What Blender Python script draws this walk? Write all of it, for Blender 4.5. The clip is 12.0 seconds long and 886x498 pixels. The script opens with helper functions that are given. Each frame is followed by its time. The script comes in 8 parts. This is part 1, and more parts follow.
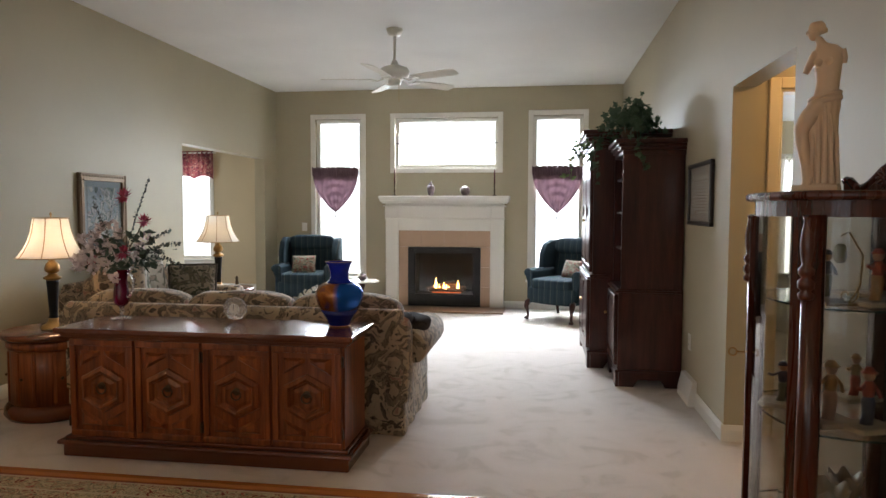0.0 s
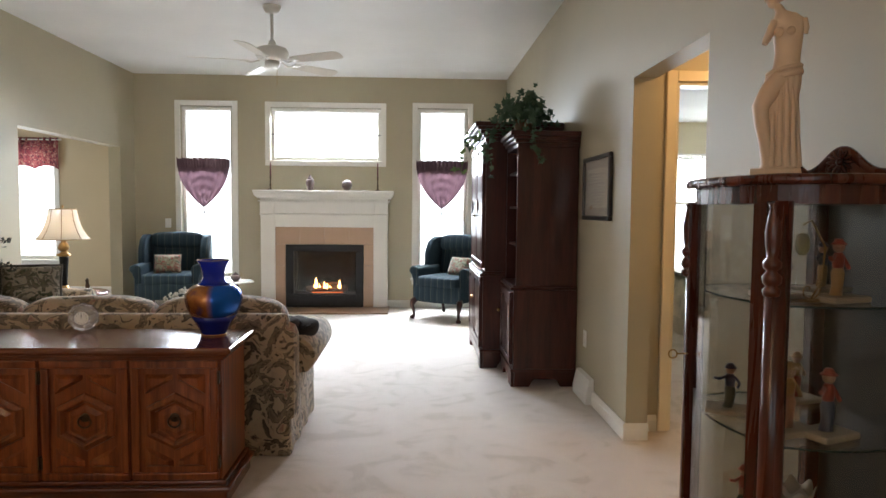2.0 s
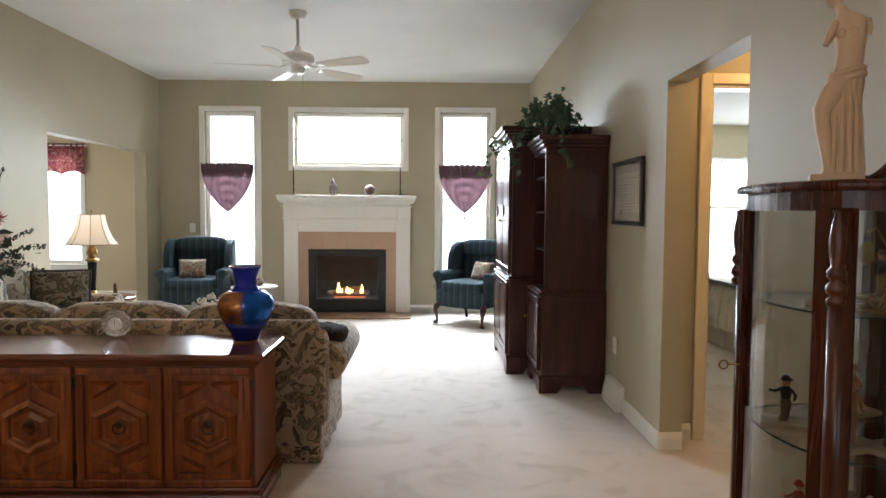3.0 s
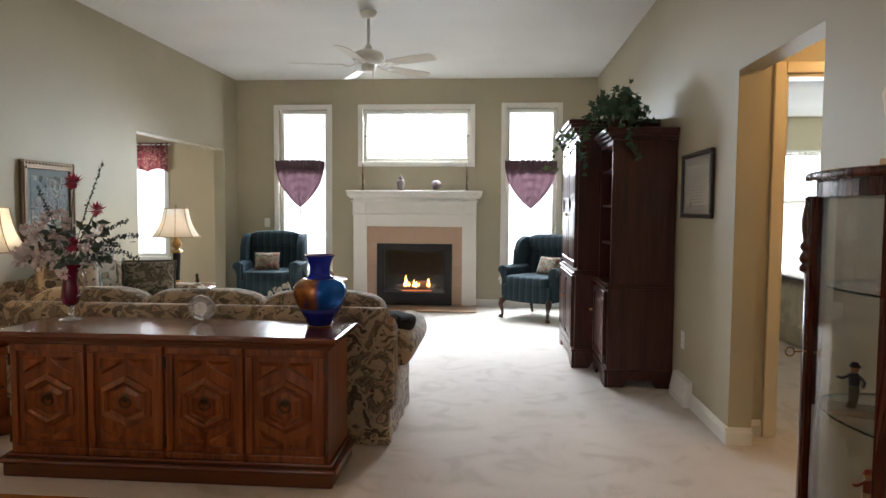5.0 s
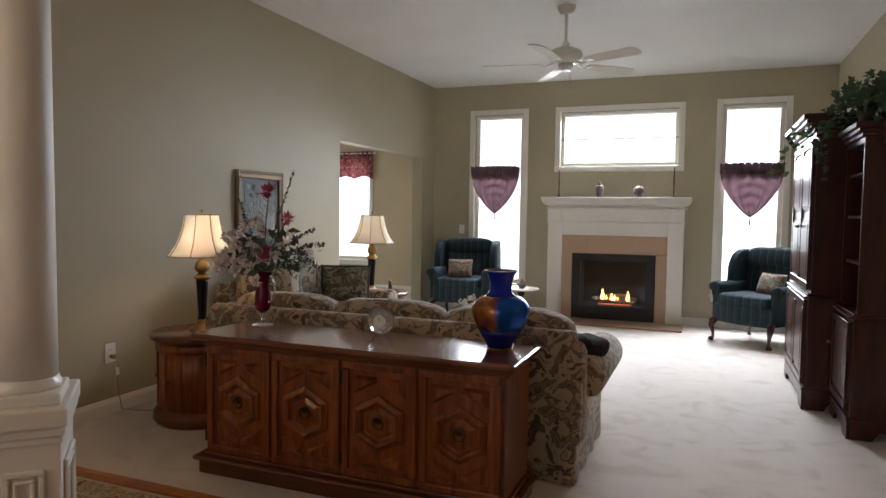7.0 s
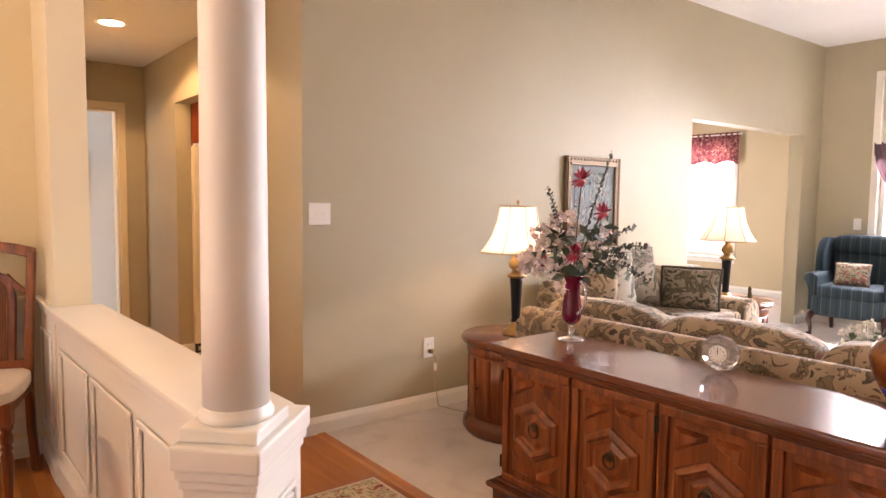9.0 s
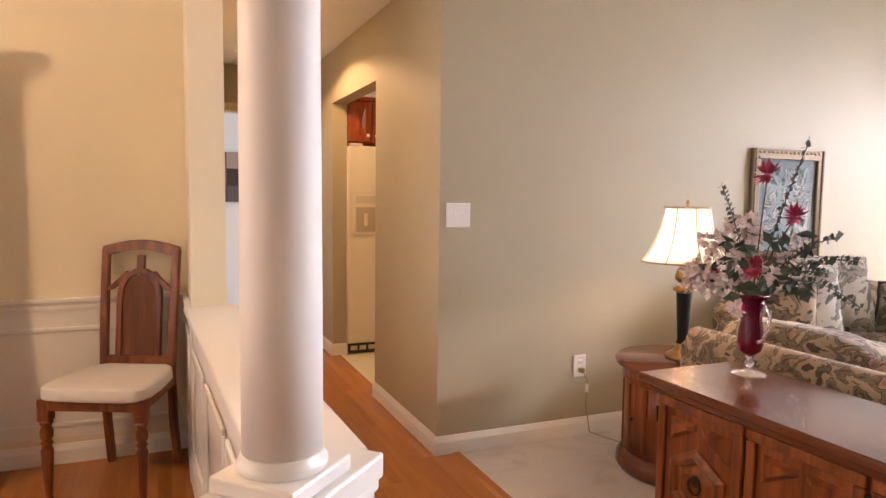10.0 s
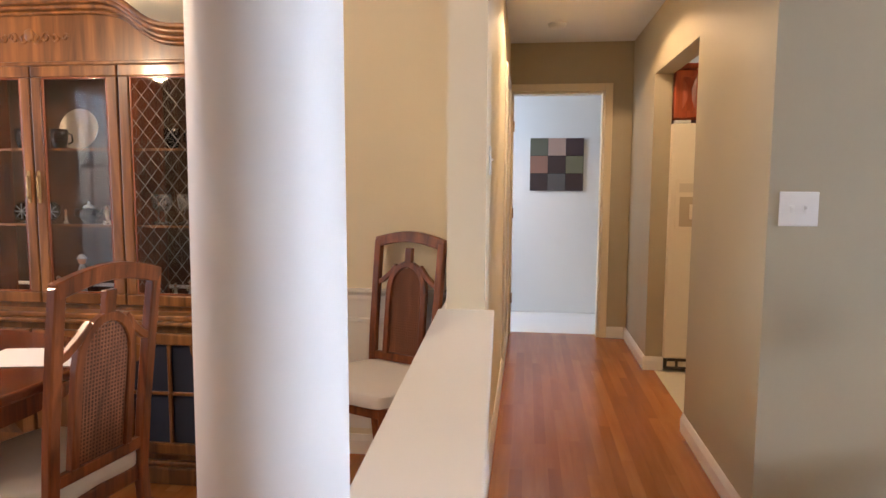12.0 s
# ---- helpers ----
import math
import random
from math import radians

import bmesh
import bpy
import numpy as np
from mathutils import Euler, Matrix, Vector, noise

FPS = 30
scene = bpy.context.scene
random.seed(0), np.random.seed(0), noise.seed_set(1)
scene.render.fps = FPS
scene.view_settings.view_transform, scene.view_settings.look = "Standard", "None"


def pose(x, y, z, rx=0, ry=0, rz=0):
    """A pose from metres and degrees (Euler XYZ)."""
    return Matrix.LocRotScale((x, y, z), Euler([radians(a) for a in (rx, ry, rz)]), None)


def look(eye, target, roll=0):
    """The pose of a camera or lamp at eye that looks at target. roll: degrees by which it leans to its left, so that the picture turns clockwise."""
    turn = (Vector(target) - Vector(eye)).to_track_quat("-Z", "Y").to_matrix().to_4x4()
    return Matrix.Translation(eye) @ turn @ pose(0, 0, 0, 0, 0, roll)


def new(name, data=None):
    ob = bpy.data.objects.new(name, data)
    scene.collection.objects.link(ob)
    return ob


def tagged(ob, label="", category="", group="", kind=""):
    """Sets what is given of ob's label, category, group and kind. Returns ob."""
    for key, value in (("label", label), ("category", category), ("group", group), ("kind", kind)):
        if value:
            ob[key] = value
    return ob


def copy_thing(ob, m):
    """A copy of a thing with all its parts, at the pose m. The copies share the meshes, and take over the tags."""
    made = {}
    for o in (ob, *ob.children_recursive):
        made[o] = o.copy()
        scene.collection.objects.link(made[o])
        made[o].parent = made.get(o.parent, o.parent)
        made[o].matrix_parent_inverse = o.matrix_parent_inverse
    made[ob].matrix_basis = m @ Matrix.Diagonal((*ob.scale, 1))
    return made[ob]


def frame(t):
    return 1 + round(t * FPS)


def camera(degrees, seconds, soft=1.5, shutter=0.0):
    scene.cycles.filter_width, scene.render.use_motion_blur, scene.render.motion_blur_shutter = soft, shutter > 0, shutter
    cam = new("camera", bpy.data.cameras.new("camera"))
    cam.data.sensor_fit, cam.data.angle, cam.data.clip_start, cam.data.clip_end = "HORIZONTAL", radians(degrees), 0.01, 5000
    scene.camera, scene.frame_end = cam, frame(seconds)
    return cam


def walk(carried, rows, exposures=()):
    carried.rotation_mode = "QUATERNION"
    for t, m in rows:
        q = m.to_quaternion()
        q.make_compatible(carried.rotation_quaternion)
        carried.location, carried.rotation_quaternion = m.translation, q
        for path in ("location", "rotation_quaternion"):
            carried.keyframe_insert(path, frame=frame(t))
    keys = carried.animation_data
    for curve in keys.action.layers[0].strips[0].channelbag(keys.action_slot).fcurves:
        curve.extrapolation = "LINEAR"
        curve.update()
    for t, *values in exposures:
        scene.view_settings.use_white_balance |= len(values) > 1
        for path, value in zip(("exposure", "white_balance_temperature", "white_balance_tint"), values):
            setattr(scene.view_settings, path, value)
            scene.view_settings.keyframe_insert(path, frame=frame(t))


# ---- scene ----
import collections

cam = camera(67.5, 12.0)
PATH = [
    (0, (1.08, 0.584, 1.323), (0.793, 2.56, 1.207), 0.2),
    (0.5, (1.165, 0.559, 1.309), (0.912, 2.54, 1.199), 0.2),
    (1, (1.159, 0.635, 1.319), (1.05, 2.629, 1.209), 0.2),
    (1.5, (1.028, 0.761, 1.297), (1.078, 2.757, 1.179), 0.5),
    (2, (0.944, 0.911, 1.29), (1.033, 2.905, 1.171), 0.5),
    (2.5, (0.91, 1.015, 1.302), (1.002, 3.009, 1.185), 0.4),
    (3, (0.871, 0.948, 1.298), (0.909, 2.945, 1.19), 0.4),
    (3.5, (0.82, 0.856, 1.238), (0.744, 2.851, 1.132), 0.4),
    (3.7, (0.853, 0.86, 1.236), (0.729, 2.853, 1.121), 0.4),
    (5.5, (0.877, 0.865, 1.305), (0.688, 2.852, 1.186), 0.4),
    (6, (0.887, 0.952, 1.337), (0.538, 2.917, 1.211), 0.5),
    (6.5, (0.882, 1.066, 1.317), (0.325, 2.982, 1.191), 0.4),
    (6.7, (0.873, 1.112, 1.296), (0.248, 3.009, 1.182), 0.6),
    (8.3, (0.76, 1.673, 1.322), (-0.548, 3.178, 1.17), 0.4),
    (8.5, (0.734, 1.722, 1.309), (-0.654, 3.154, 1.163), 0.4),
    (9, (0.622, 1.858, 1.309), (-0.951, 3.084, 1.155), 0.7),
    (9.5, (0.525, 2.016, 1.312), (-1.184, 3.041, 1.148), 0.8),
    (10, (0.396, 2.184, 1.307), (-1.441, 2.959, 1.148), 0.7),
    (10.5, (0.251, 2.29, 1.295), (-1.669, 2.821, 1.118), 0.6),
    (11, (0.081, 2.353, 1.29), (-1.885, 2.667, 1.094), 0.7),
    (11.5, (-0.046, 2.471, 1.297), (-2.035, 2.522, 1.092), 0.3),
    (12, (-0.17, 2.597, 1.301), (-2.144, 2.348, 1.1), 0.3),
]
EXPOSURES = [(0, -0.12, 6300, 12), (2.5, 0.18, 6200, 11), (5.5, -0.2, 6250, 10), (6.6, -0.66, 6250, 11), (8.4, 1.12, 7150, 31), (9.4, 1.28, 6900, 28), (10.2, 1.14, 6450, 27), (12, 0.98, 5700, 19)]
walk(cam, [(t, look(eye, target, roll)) for t, eye, target, roll in PATH], EXPOSURES)

# plan of the house, in metres
WEST, EAST, NORTH, CEIL = -2.62, 2.145, 9.60, 2.98
HALL_N, HALL_S, HALL_W, LOW = 3.435, 2.44, -5.80, 2.44
CARPET_Y, SOUTH = 3.555, -1.6
DIN_W = -3.18

# world, sun and lamps
world = bpy.data.worlds.new("world")
scene.world = world
world.use_nodes = True
wn = world.node_tree.nodes
sky = wn.new("ShaderNodeTexSky")
sky.sky_type = "NISHITA"
sky.sun_disc = False
sky.sun_elevation, sky.sun_rotation = radians(40), radians(150)
world.node_tree.links.new(sky.outputs[0], wn["Background"].inputs[0])
wn["Background"].inputs[1].default_value = 0.15


def lamp(name, kind, m, power, color, size=0.1, size_y=None, spread=None):
    data = bpy.data.lights.new(name, kind)
    data.energy, data.color = power, color
    if kind == "AREA":
        data.shape = "RECTANGLE" if size_y else "SQUARE"
        data.size = size
        if size_y:
            data.size_y = size_y
        if spread:
            data.spread = spread
    elif kind == "SUN":
        data.angle = size
    else:
        data.shadow_soft_size = size
    ob = new(name, data)
    ob.matrix_world = m
    return ob


lamp("sun", "SUN", look((0, 0, 10), (4, 9, 0)), 0.8, (1, 0.96, 0.9), radians(12))
DAY = (0.86, 0.94, 1.0)
WARM = (1.0, 0.68, 0.36)
# sky light in the window openings
lamp("sky_light_window", "AREA", look((-1.75, 9.79, 1.5), (-1.75, 4, -4.0)), 75, DAY, 0.62, 2.2, radians(92))
lamp("sky_light_window", "AREA", look((-0.2, 9.79, 2.25), (-0.2, 4, -2.6)), 130, DAY, 1.45, 0.66, radians(115))
lamp("sky_light_window", "AREA", look((1.31, 9.79, 1.5), (1.31, 4, -4.0)), 90, DAY, 0.62, 2.2, radians(92))
lamp("sky_light_nook", "AREA", look((-5.0, 11.2, 1.4), (-4.4, 0, 1.2)), 38, DAY, 1.3, 1.6)
# Side light added to brighten the nook walls, from an unseen window.
lamp("sky_light_nook_side", "AREA", look((-6.5, 8.6, 1.4), (-2, 9.0, 1.2)), 45, DAY, 1.5, 1.4)
lamp("sky_light_bedroom", "AREA", look((4.9, 9.55, 1.35), (4.6, 0, 0.9)), 90, DAY, 1.6, 1.4)
lamp("sky_light_dining", "AREA", look((-2.0, SOUTH - 0.17, 1.5), (-2.2, 5, 1.1)), 10, DAY, 1.7, 1.5)
lamp("sky_light_entry", "AREA", look((0.75, SOUTH - 0.17, 1.25), (0.75, 5, 1.0)), 3, DAY, 0.9, 1.9)
# electric lamps, and fills added where no source is known
lamp("hall_downlight", "SPOT", look((-4.27, 2.87, 2.41), (-4.27, 2.87, 0)), 36, (1.0, 0.64, 0.31), 0.07).data.spot_size = radians(150)
# Warm fill added in foyer and dining room; no fixture is modelled.
lamp("foyer_lamp", "POINT", pose(-0.6, 0.9, 2.55), 3, WARM, 0.06)
lamp("dining_lamp", "POINT", pose(-1.6, 0.35, 1.95), 34, WARM, 0.05)
lamp("vestibule_lamp", "POINT", pose(3.0, 4.05, 2.25), 16, (1.0, 0.60, 0.26), 0.08)
# Fill added inside the end room, which has no window of its own.
lamp("end_room_daylight", "AREA", look((-6.4, 1.25, 1.5), (-6.6, 3.0, 1.2)), 24, DAY, 1.2, 1.4)
# Unseen warm light added to bring up the refrigerator and kitchen.
lamp("kitchen_lamp", "POINT", pose(-4.3, 4.9, 2.2), 13, WARM, 0.12)


# ---- materials ----
def material(name, rough=0.6, metal=0.0, color=(0.5, 0.5, 0.5), spec=0.5):
    m = bpy.data.materials.new(name)
    m.use_nodes = True
    b = m.node_tree.nodes["Principled BSDF"]
    b.inputs["Base Color"].default_value = (*color, 1)
    b.inputs["Roughness"].default_value = rough
    b.inputs["Metallic"].default_value = metal
    b.inputs["Specular IOR Level"].default_value = spec
    return m


def node(m, kind, inputs=(), **props):
    n = m.node_tree.nodes.new(kind)
    for k, v in props.items():
        setattr(n, k, v)
    for k, v in dict(inputs).items():
        if isinstance(v, bpy.types.NodeSocket):
            m.node_tree.links.new(v, n.inputs[k])
        else:
            n.inputs[k].default_value = v
    return n


def link(m, a, b):
    m.node_tree.links.new(a, b)


def bsdf(m):
    return m.node_tree.nodes["Principled BSDF"]


def coords(m, scale=(1, 1, 1), rot=(0, 0, 0)):
    c = node(m, "ShaderNodeTexCoord")
    return node(m, "ShaderNodeMapping", {"Vector": c.outputs["Object"], "Scale": scale, "Rotation": rot}).outputs[0]


def ramp(m, fac, stops, smooth="LINEAR"):
    r = node(m, "ShaderNodeValToRGB", {"Fac": fac})
    r.color_ramp.interpolation = smooth
    el = r.color_ramp.elements
    while len(el) < len(stops):
        el.new(0.5)
    for e, (p, c) in zip(el, stops):
        e.position, e.color = p, (*c, 1)
    return r.outputs[0]


def bump(m, height, strength=0.3, dist=0.002):
    n = node(m, "ShaderNodeBump", {"Height": height, "Strength": strength, "Distance": dist})
    link(m, n.outputs[0], bsdf(m).inputs["Normal"])


def mix(m, fac, a, b, mode="MIX"):
    n = node(m, "ShaderNodeMixRGB", {"Fac": fac, "Color1": a, "Color2": b}, blend_type=mode)
    return n.outputs[0]


def painted(name, color, rough=0.55, fine=90, depth=0.0012):
    m = material(name, rough, color=color)
    v = coords(m)
    big = node(m, "ShaderNodeTexNoise", {"Vector": v, "Scale": 1.3, "Detail": 3.0})
    dark = tuple(c * 0.93 for c in color)
    link(m, ramp(m, big.outputs[0], [(0.3, dark), (0.7, color)]), bsdf(m).inputs["Base Color"])
    f = node(m, "ShaderNodeTexNoise", {"Vector": v, "Scale": fine, "Detail": 2.0})
    bump(m, f.outputs[0], 0.25, depth)
    return m


def wooden(name, dark, mid, light, rough=0.35, axis="z", size=1.0, coat=0.0, streak=0.72):
    m = material(name, rough)
    s = {"x": (1.2, 14, 14), "y": (14, 1.2, 14), "z": (14, 14, 1.2)}[axis]
    v = coords(m, tuple(c * size for c in s))
    info = node(m, "ShaderNodeObjectInfo")
    add = node(m, "ShaderNodeVectorMath", {0: v, 1: (0, 0, 0)}, operation="ADD")
    sh = node(m, "ShaderNodeVectorMath", {0: (31.0, 17.0, 23.0)}, operation="SCALE")
    link(m, info.outputs["Random"], sh.inputs["Scale"])
    link(m, sh.outputs[0], add.inputs[1])
    n1 = node(m, "ShaderNodeTexNoise", {"Vector": add.outputs[0], "Scale": 1.6, "Detail": 6.0, "Distortion": 0.8})
    col = ramp(m, n1.outputs[0], [(0.28, dark), (0.5, mid), (0.75, light)])
    n2 = node(m, "ShaderNodeTexNoise", {"Vector": add.outputs[0], "Scale": 9.0, "Detail": 3.0})
    g = ramp(m, n2.outputs[0], [(0.35, (streak, streak, streak)), (0.6, (1, 1, 1))])
    link(m, mix(m, 0.7, col, g, "MULTIPLY"), bsdf(m).inputs["Base Color"])
    r = node(m, "ShaderNodeMapRange", {"Value": n1.outputs[0], "To Min": rough - 0.06, "To Max": rough + 0.1})
    link(m, r.outputs[0], bsdf(m).inputs["Roughness"])
    bump(m, n2.outputs[0], 0.06, 0.0004)
    bsdf(m).inputs["Specular IOR Level"].default_value = 0.35
    bsdf(m).inputs["Coat Weight"].default_value = coat
    bsdf(m).inputs["Coat Roughness"].default_value = 0.12
    return m


SAGE = painted("sage wall paint", (0.43, 0.38, 0.262))
# Nook walls: the warm light on them is mixed into this colour.
NOOKC = painted("nook wall paint tinted as warm light", (0.56, 0.455, 0.29))
CREAM = painted("cream wall paint", (0.78, 0.71, 0.52))
WHITE = painted("white gloss trim paint", (0.80, 0.78, 0.72), 0.32, 30, 0.0004)
SATIN = painted("white satin column paint", (0.82, 0.80, 0.75), 0.5, 30, 0.0006)
CEILW = painted("white ceiling paint", (0.80, 0.80, 0.78), 0.8, 60, 0.003)
TRIMC = painted("cream trim paint", (0.74, 0.64, 0.44), 0.35, 30, 0.0004)
BISQUE = material("bisque enamel", 0.3, color=(0.72, 0.66, 0.52))


def oak_mat():
    m = material("oak floorboard", 0.27)
    v = coords(m, (1.0, 9, 9))
    info = node(m, "ShaderNodeObjectInfo")
    sh = node(m, "ShaderNodeVectorMath", {0: (31.0, 17.0, 23.0)}, operation="SCALE")
    link(m, info.outputs["Random"], sh.inputs["Scale"])
    add = node(m, "ShaderNodeVectorMath", {0: v, 1: sh.outputs[0]}, operation="ADD")
    n1 = node(m, "ShaderNodeTexNoise", {"Vector": add.outputs[0], "Scale": 2.0, "Detail": 4.0})
    tone = node(m, "ShaderNodeTexNoise", {"Vector": sh.outputs[0], "Scale": 1.0})
    grain = ramp(m, n1.outputs[0], [(0.3, (0.35, 0.115, 0.020)), (0.7, (0.45, 0.165, 0.033))])
    plank = ramp(m, tone.outputs[0], [(0.34, (0.82, 0.76, 0.72)), (0.5, (0.96, 0.94, 0.92)), (0.66, (1.06, 1.08, 1.10))])
    link(m, mix(m, 1.0, grain, plank, "MULTIPLY"), bsdf(m).inputs["Base Color"])
    bsdf(m).inputs["Coat Weight"].default_value = 0.15
    return m


OAK = oak_mat()
CHERRY = wooden("dark cherry wood", (0.026, 0.005, 0.003), (0.048, 0.010, 0.006), (0.078, 0.018, 0.010), 0.3, "z", 1.0, 0.25)
PECAN = wooden("carved pecan wood", (0.11, 0.024, 0.006), (0.225, 0.057, 0.014), (0.34, 0.104, 0.029), 0.33, "z", 1.0, 0.2)
PECANX = wooden("pecan wood top", (0.105, 0.026, 0.009), (0.132, 0.034, 0.011), (0.155, 0.043, 0.014), 0.22, "x", 0.6, 0.4, 0.95)
HONEY = wooden("honey brown hutch wood", (0.066, 0.023, 0.005), (0.175, 0.066, 0.014), (0.32, 0.132, 0.031), 0.30, "z", 0.7, 0.3, 0.85)
REDOAK = wooden("red kitchen cabinet wood", (0.20, 0.035, 0.012), (0.30, 0.06, 0.02), (0.38, 0.09, 0.03), 0.35, "z")
BLACK = material("black metal", 0.45, 0.6, (0.012, 0.012, 0.013))
BRASS = material("aged brass", 0.34, 1.0, (0.40, 0.25, 0.10))
BRONZE = material("dark bronze", 0.4, 1.0, (0.10, 0.07, 0.045))
PLASTIC = material("white plastic", 0.35, color=(0.78, 0.77, 0.73))


def carpet_mat():
    m = material("cut pile carpet", 0.95, spec=0.15)
    v = coords(m)
    a = node(m, "ShaderNodeTexNoise", {"Vector": v, "Scale": 3.2, "Detail": 6.0, "Distortion": 1.4})
    b = node(m, "ShaderNodeTexNoise", {"Vector": v, "Scale": 190.0, "Detail": 2.0})
    c1 = ramp(m, a.outputs[0], [(0.36, (0.62, 0.555, 0.49)), (0.46, (0.70, 0.63, 0.57)), (0.75, (0.74, 0.67, 0.61))])
    c2 = ramp(m, b.outputs[0], [(0.3, (0.78, 0.78, 0.78)), (0.65, (1, 1, 1))])
    link(m, mix(m, 0.8, c1, c2, "MULTIPLY"), bsdf(m).inputs["Base Color"])
    h = node(m, "ShaderNodeMath", {0: a.outputs[0], 1: b.outputs[0]}, operation="ADD")
    bump(m, h.outputs[0], 0.8, 0.006)
    return m


def floral_mat(name, ground, tones, scale=9.0):
    m = material(name, 0.9, spec=0.2)
    v = coords(m)
    w = node(m, "ShaderNodeTexNoise", {"Vector": v, "Scale": 5.0, "Detail": 3.0})
    dv = node(m, "ShaderNodeMixRGB", {"Fac": 0.13, "Color1": v, "Color2": w.outputs["Color"]})
    vo = node(m, "ShaderNodeTexVoronoi", {"Vector": dv.outputs[0], "Scale": scale}, feature="SMOOTH_F1")
    blot = node(m, "ShaderNodeTexNoise", {"Vector": dv.outputs[0], "Scale": scale * 0.9, "Detail": 4.0, "Distortion": 0.7})
    col = ramp(m, blot.outputs[0], [(0.30, tones[1]), (0.38, tones[0]), (0.405, ground), (0.50, ground), (0.52, tones[0]), (0.545, tones[2]), (0.60, tones[1]), (0.615, tones[0]), (0.64, ground), (0.70, tones[3]), (0.76, ground)])
    veins = ramp(m, vo.outputs["Distance"], [(0.16, (0.55, 0.55, 0.55)), (0.32, (1, 1, 1))])
    weave = node(m, "ShaderNodeTexNoise", {"Vector": v, "Scale": 260.0, "Detail": 1.0})
    c = mix(m, 0.6, col, veins, "MULTIPLY")
    link(m, mix(m, 0.25, c, weave.outputs["Color"], "OVERLAY"), bsdf(m).inputs["Base Color"])
    bump(m, weave.outputs[0], 0.4, 0.0012)
    bsdf(m).inputs["Sheen Weight"].default_value = 0.25
    return m


def striped_mat():
    m = material("striped teal upholstery", 0.85, spec=0.2)
    c = node(m, "ShaderNodeTexCoord")
    sep = node(m, "ShaderNodeSeparateXYZ", {"Vector": c.outputs["Object"]})
    f = node(m, "ShaderNodeMath", {0: sep.outputs[0], 1: 11.5}, operation="MULTIPLY")
    fr = node(m, "ShaderNodeMath", {0: f.outputs[0]}, operation="FRACT")
    col = ramp(m, fr.outputs[0], [(0.0, (0.014, 0.026, 0.036)), (0.42, (0.023, 0.040, 0.050)), (0.45, (0.013, 0.024, 0.032)), (0.475, (0.105, 0.118, 0.105)), (0.50, (0.04, 0.058, 0.062)), (0.525, (0.105, 0.118, 0.105)), (0.55, (0.013, 0.024, 0.032)), (0.60, (0.023, 0.040, 0.050))])
    n = node(m, "ShaderNodeTexNoise", {"Vector": c.outputs["Object"], "Scale": 220.0})
    link(m, mix(m, 0.3, col, n.outputs["Color"], "OVERLAY"), bsdf(m).inputs["Base Color"])
    bump(m, n.outputs[0], 0.35, 0.001)
    return m


def glass_mat(name, tint=(1, 1, 1), rough=0.0):
    m = bpy.data.materials.new(name)
    m.use_nodes = True
    t = m.node_tree
    t.nodes.remove(t.nodes["Principled BSDF"])
    tr = t.nodes.new("ShaderNodeBsdfTransparent")
    tr.inputs[0].default_value = (*tint, 1)
    gl = t.nodes.new("ShaderNodeBsdfGlossy")
    gl.inputs["Roughness"].default_value = rough + 0.02
    lw = t.nodes.new("ShaderNodeLayerWeight")
    pw = t.nodes.new("ShaderNodeMath")
    pw.operation = "POWER"
    pw.inputs[1].default_value = 4.5
    t.links.new(lw.outputs["Facing"], pw.inputs[0])
    fr = t.nodes.new("ShaderNodeMath")
    fr.operation = "MULTIPLY_ADD"
    fr.inputs[1].default_value, fr.inputs[2].default_value = 0.85, 0.03
    t.links.new(pw.outputs[0], fr.inputs[0])
    mx = t.nodes.new("ShaderNodeMixShader")
    t.links.new(fr.outputs[0], mx.inputs[0])
    t.links.new(tr.outputs[0], mx.inputs[1])
    t.links.new(gl.outputs[0], mx.inputs[2])
    t.links.new(mx.outputs[0], t.nodes["Material Output"].inputs[0])
    return m


def glow_mat(name, color, strength):
    m = material(name, 0.6, color=color)
    bsdf(m).inputs["Emission Color"].default_value = (*color, 1)
    bsdf(m).inputs["Emission Strength"].default_value = strength
    return m


CARPET = carpet_mat()
FLORAL = floral_mat("floral tapestry upholstery", (0.40, 0.305, 0.20), [(0.055, 0.043, 0.030), (0.15, 0.115, 0.075), (0.25, 0.19, 0.125), (0.27, 0.13, 0.095)], 14.0)
PILLOWF = floral_mat("pale floral pillow cloth", (0.52, 0.49, 0.42), [(0.12, 0.14, 0.11), (0.27, 0.27, 0.21), (0.38, 0.30, 0.25), (0.2, 0.16, 0.14)], 7.0)
STRIPE = striped_mat()
GLASS = glass_mat("clear glass")
SMOKED = glass_mat("faintly smoked cabinet glass", (0.84, 0.83, 0.80))
OUTSIDE = glow_mat("bright overcast garden haze", (0.93, 0.97, 1.0), 2.2)
MARBLE = painted("tan hearth tile", (0.46, 0.31, 0.205), 0.3, 25, 0.0005)


# ---- mesh helpers ----
def part(name, bm, mat, parent=None, label="", smooth=False, kind="", loc=None):
    if smooth:
        for f in bm.faces:
            f.smooth = True
        for e in bm.edges:
            if len(e.link_faces) == 2 and e.calc_face_angle(0) > 0.75:
                e.smooth = False
    me = bpy.data.meshes.new(name)
    bm.to_mesh(me)
    bm.free()
    me.materials.append(mat)
    ob = new(name, me)
    if loc:
        ob.location = loc
    if parent:
        ob.parent = parent
    return tagged(ob, label=label, kind=kind)


def thing(name, loc, rz=0, label="", category="", group=""):
    e = new(name)
    e.empty_display_size = 0.1
    e.location = loc
    e.rotation_euler = (0, 0, radians(rz))
    return tagged(e, label, category, group)


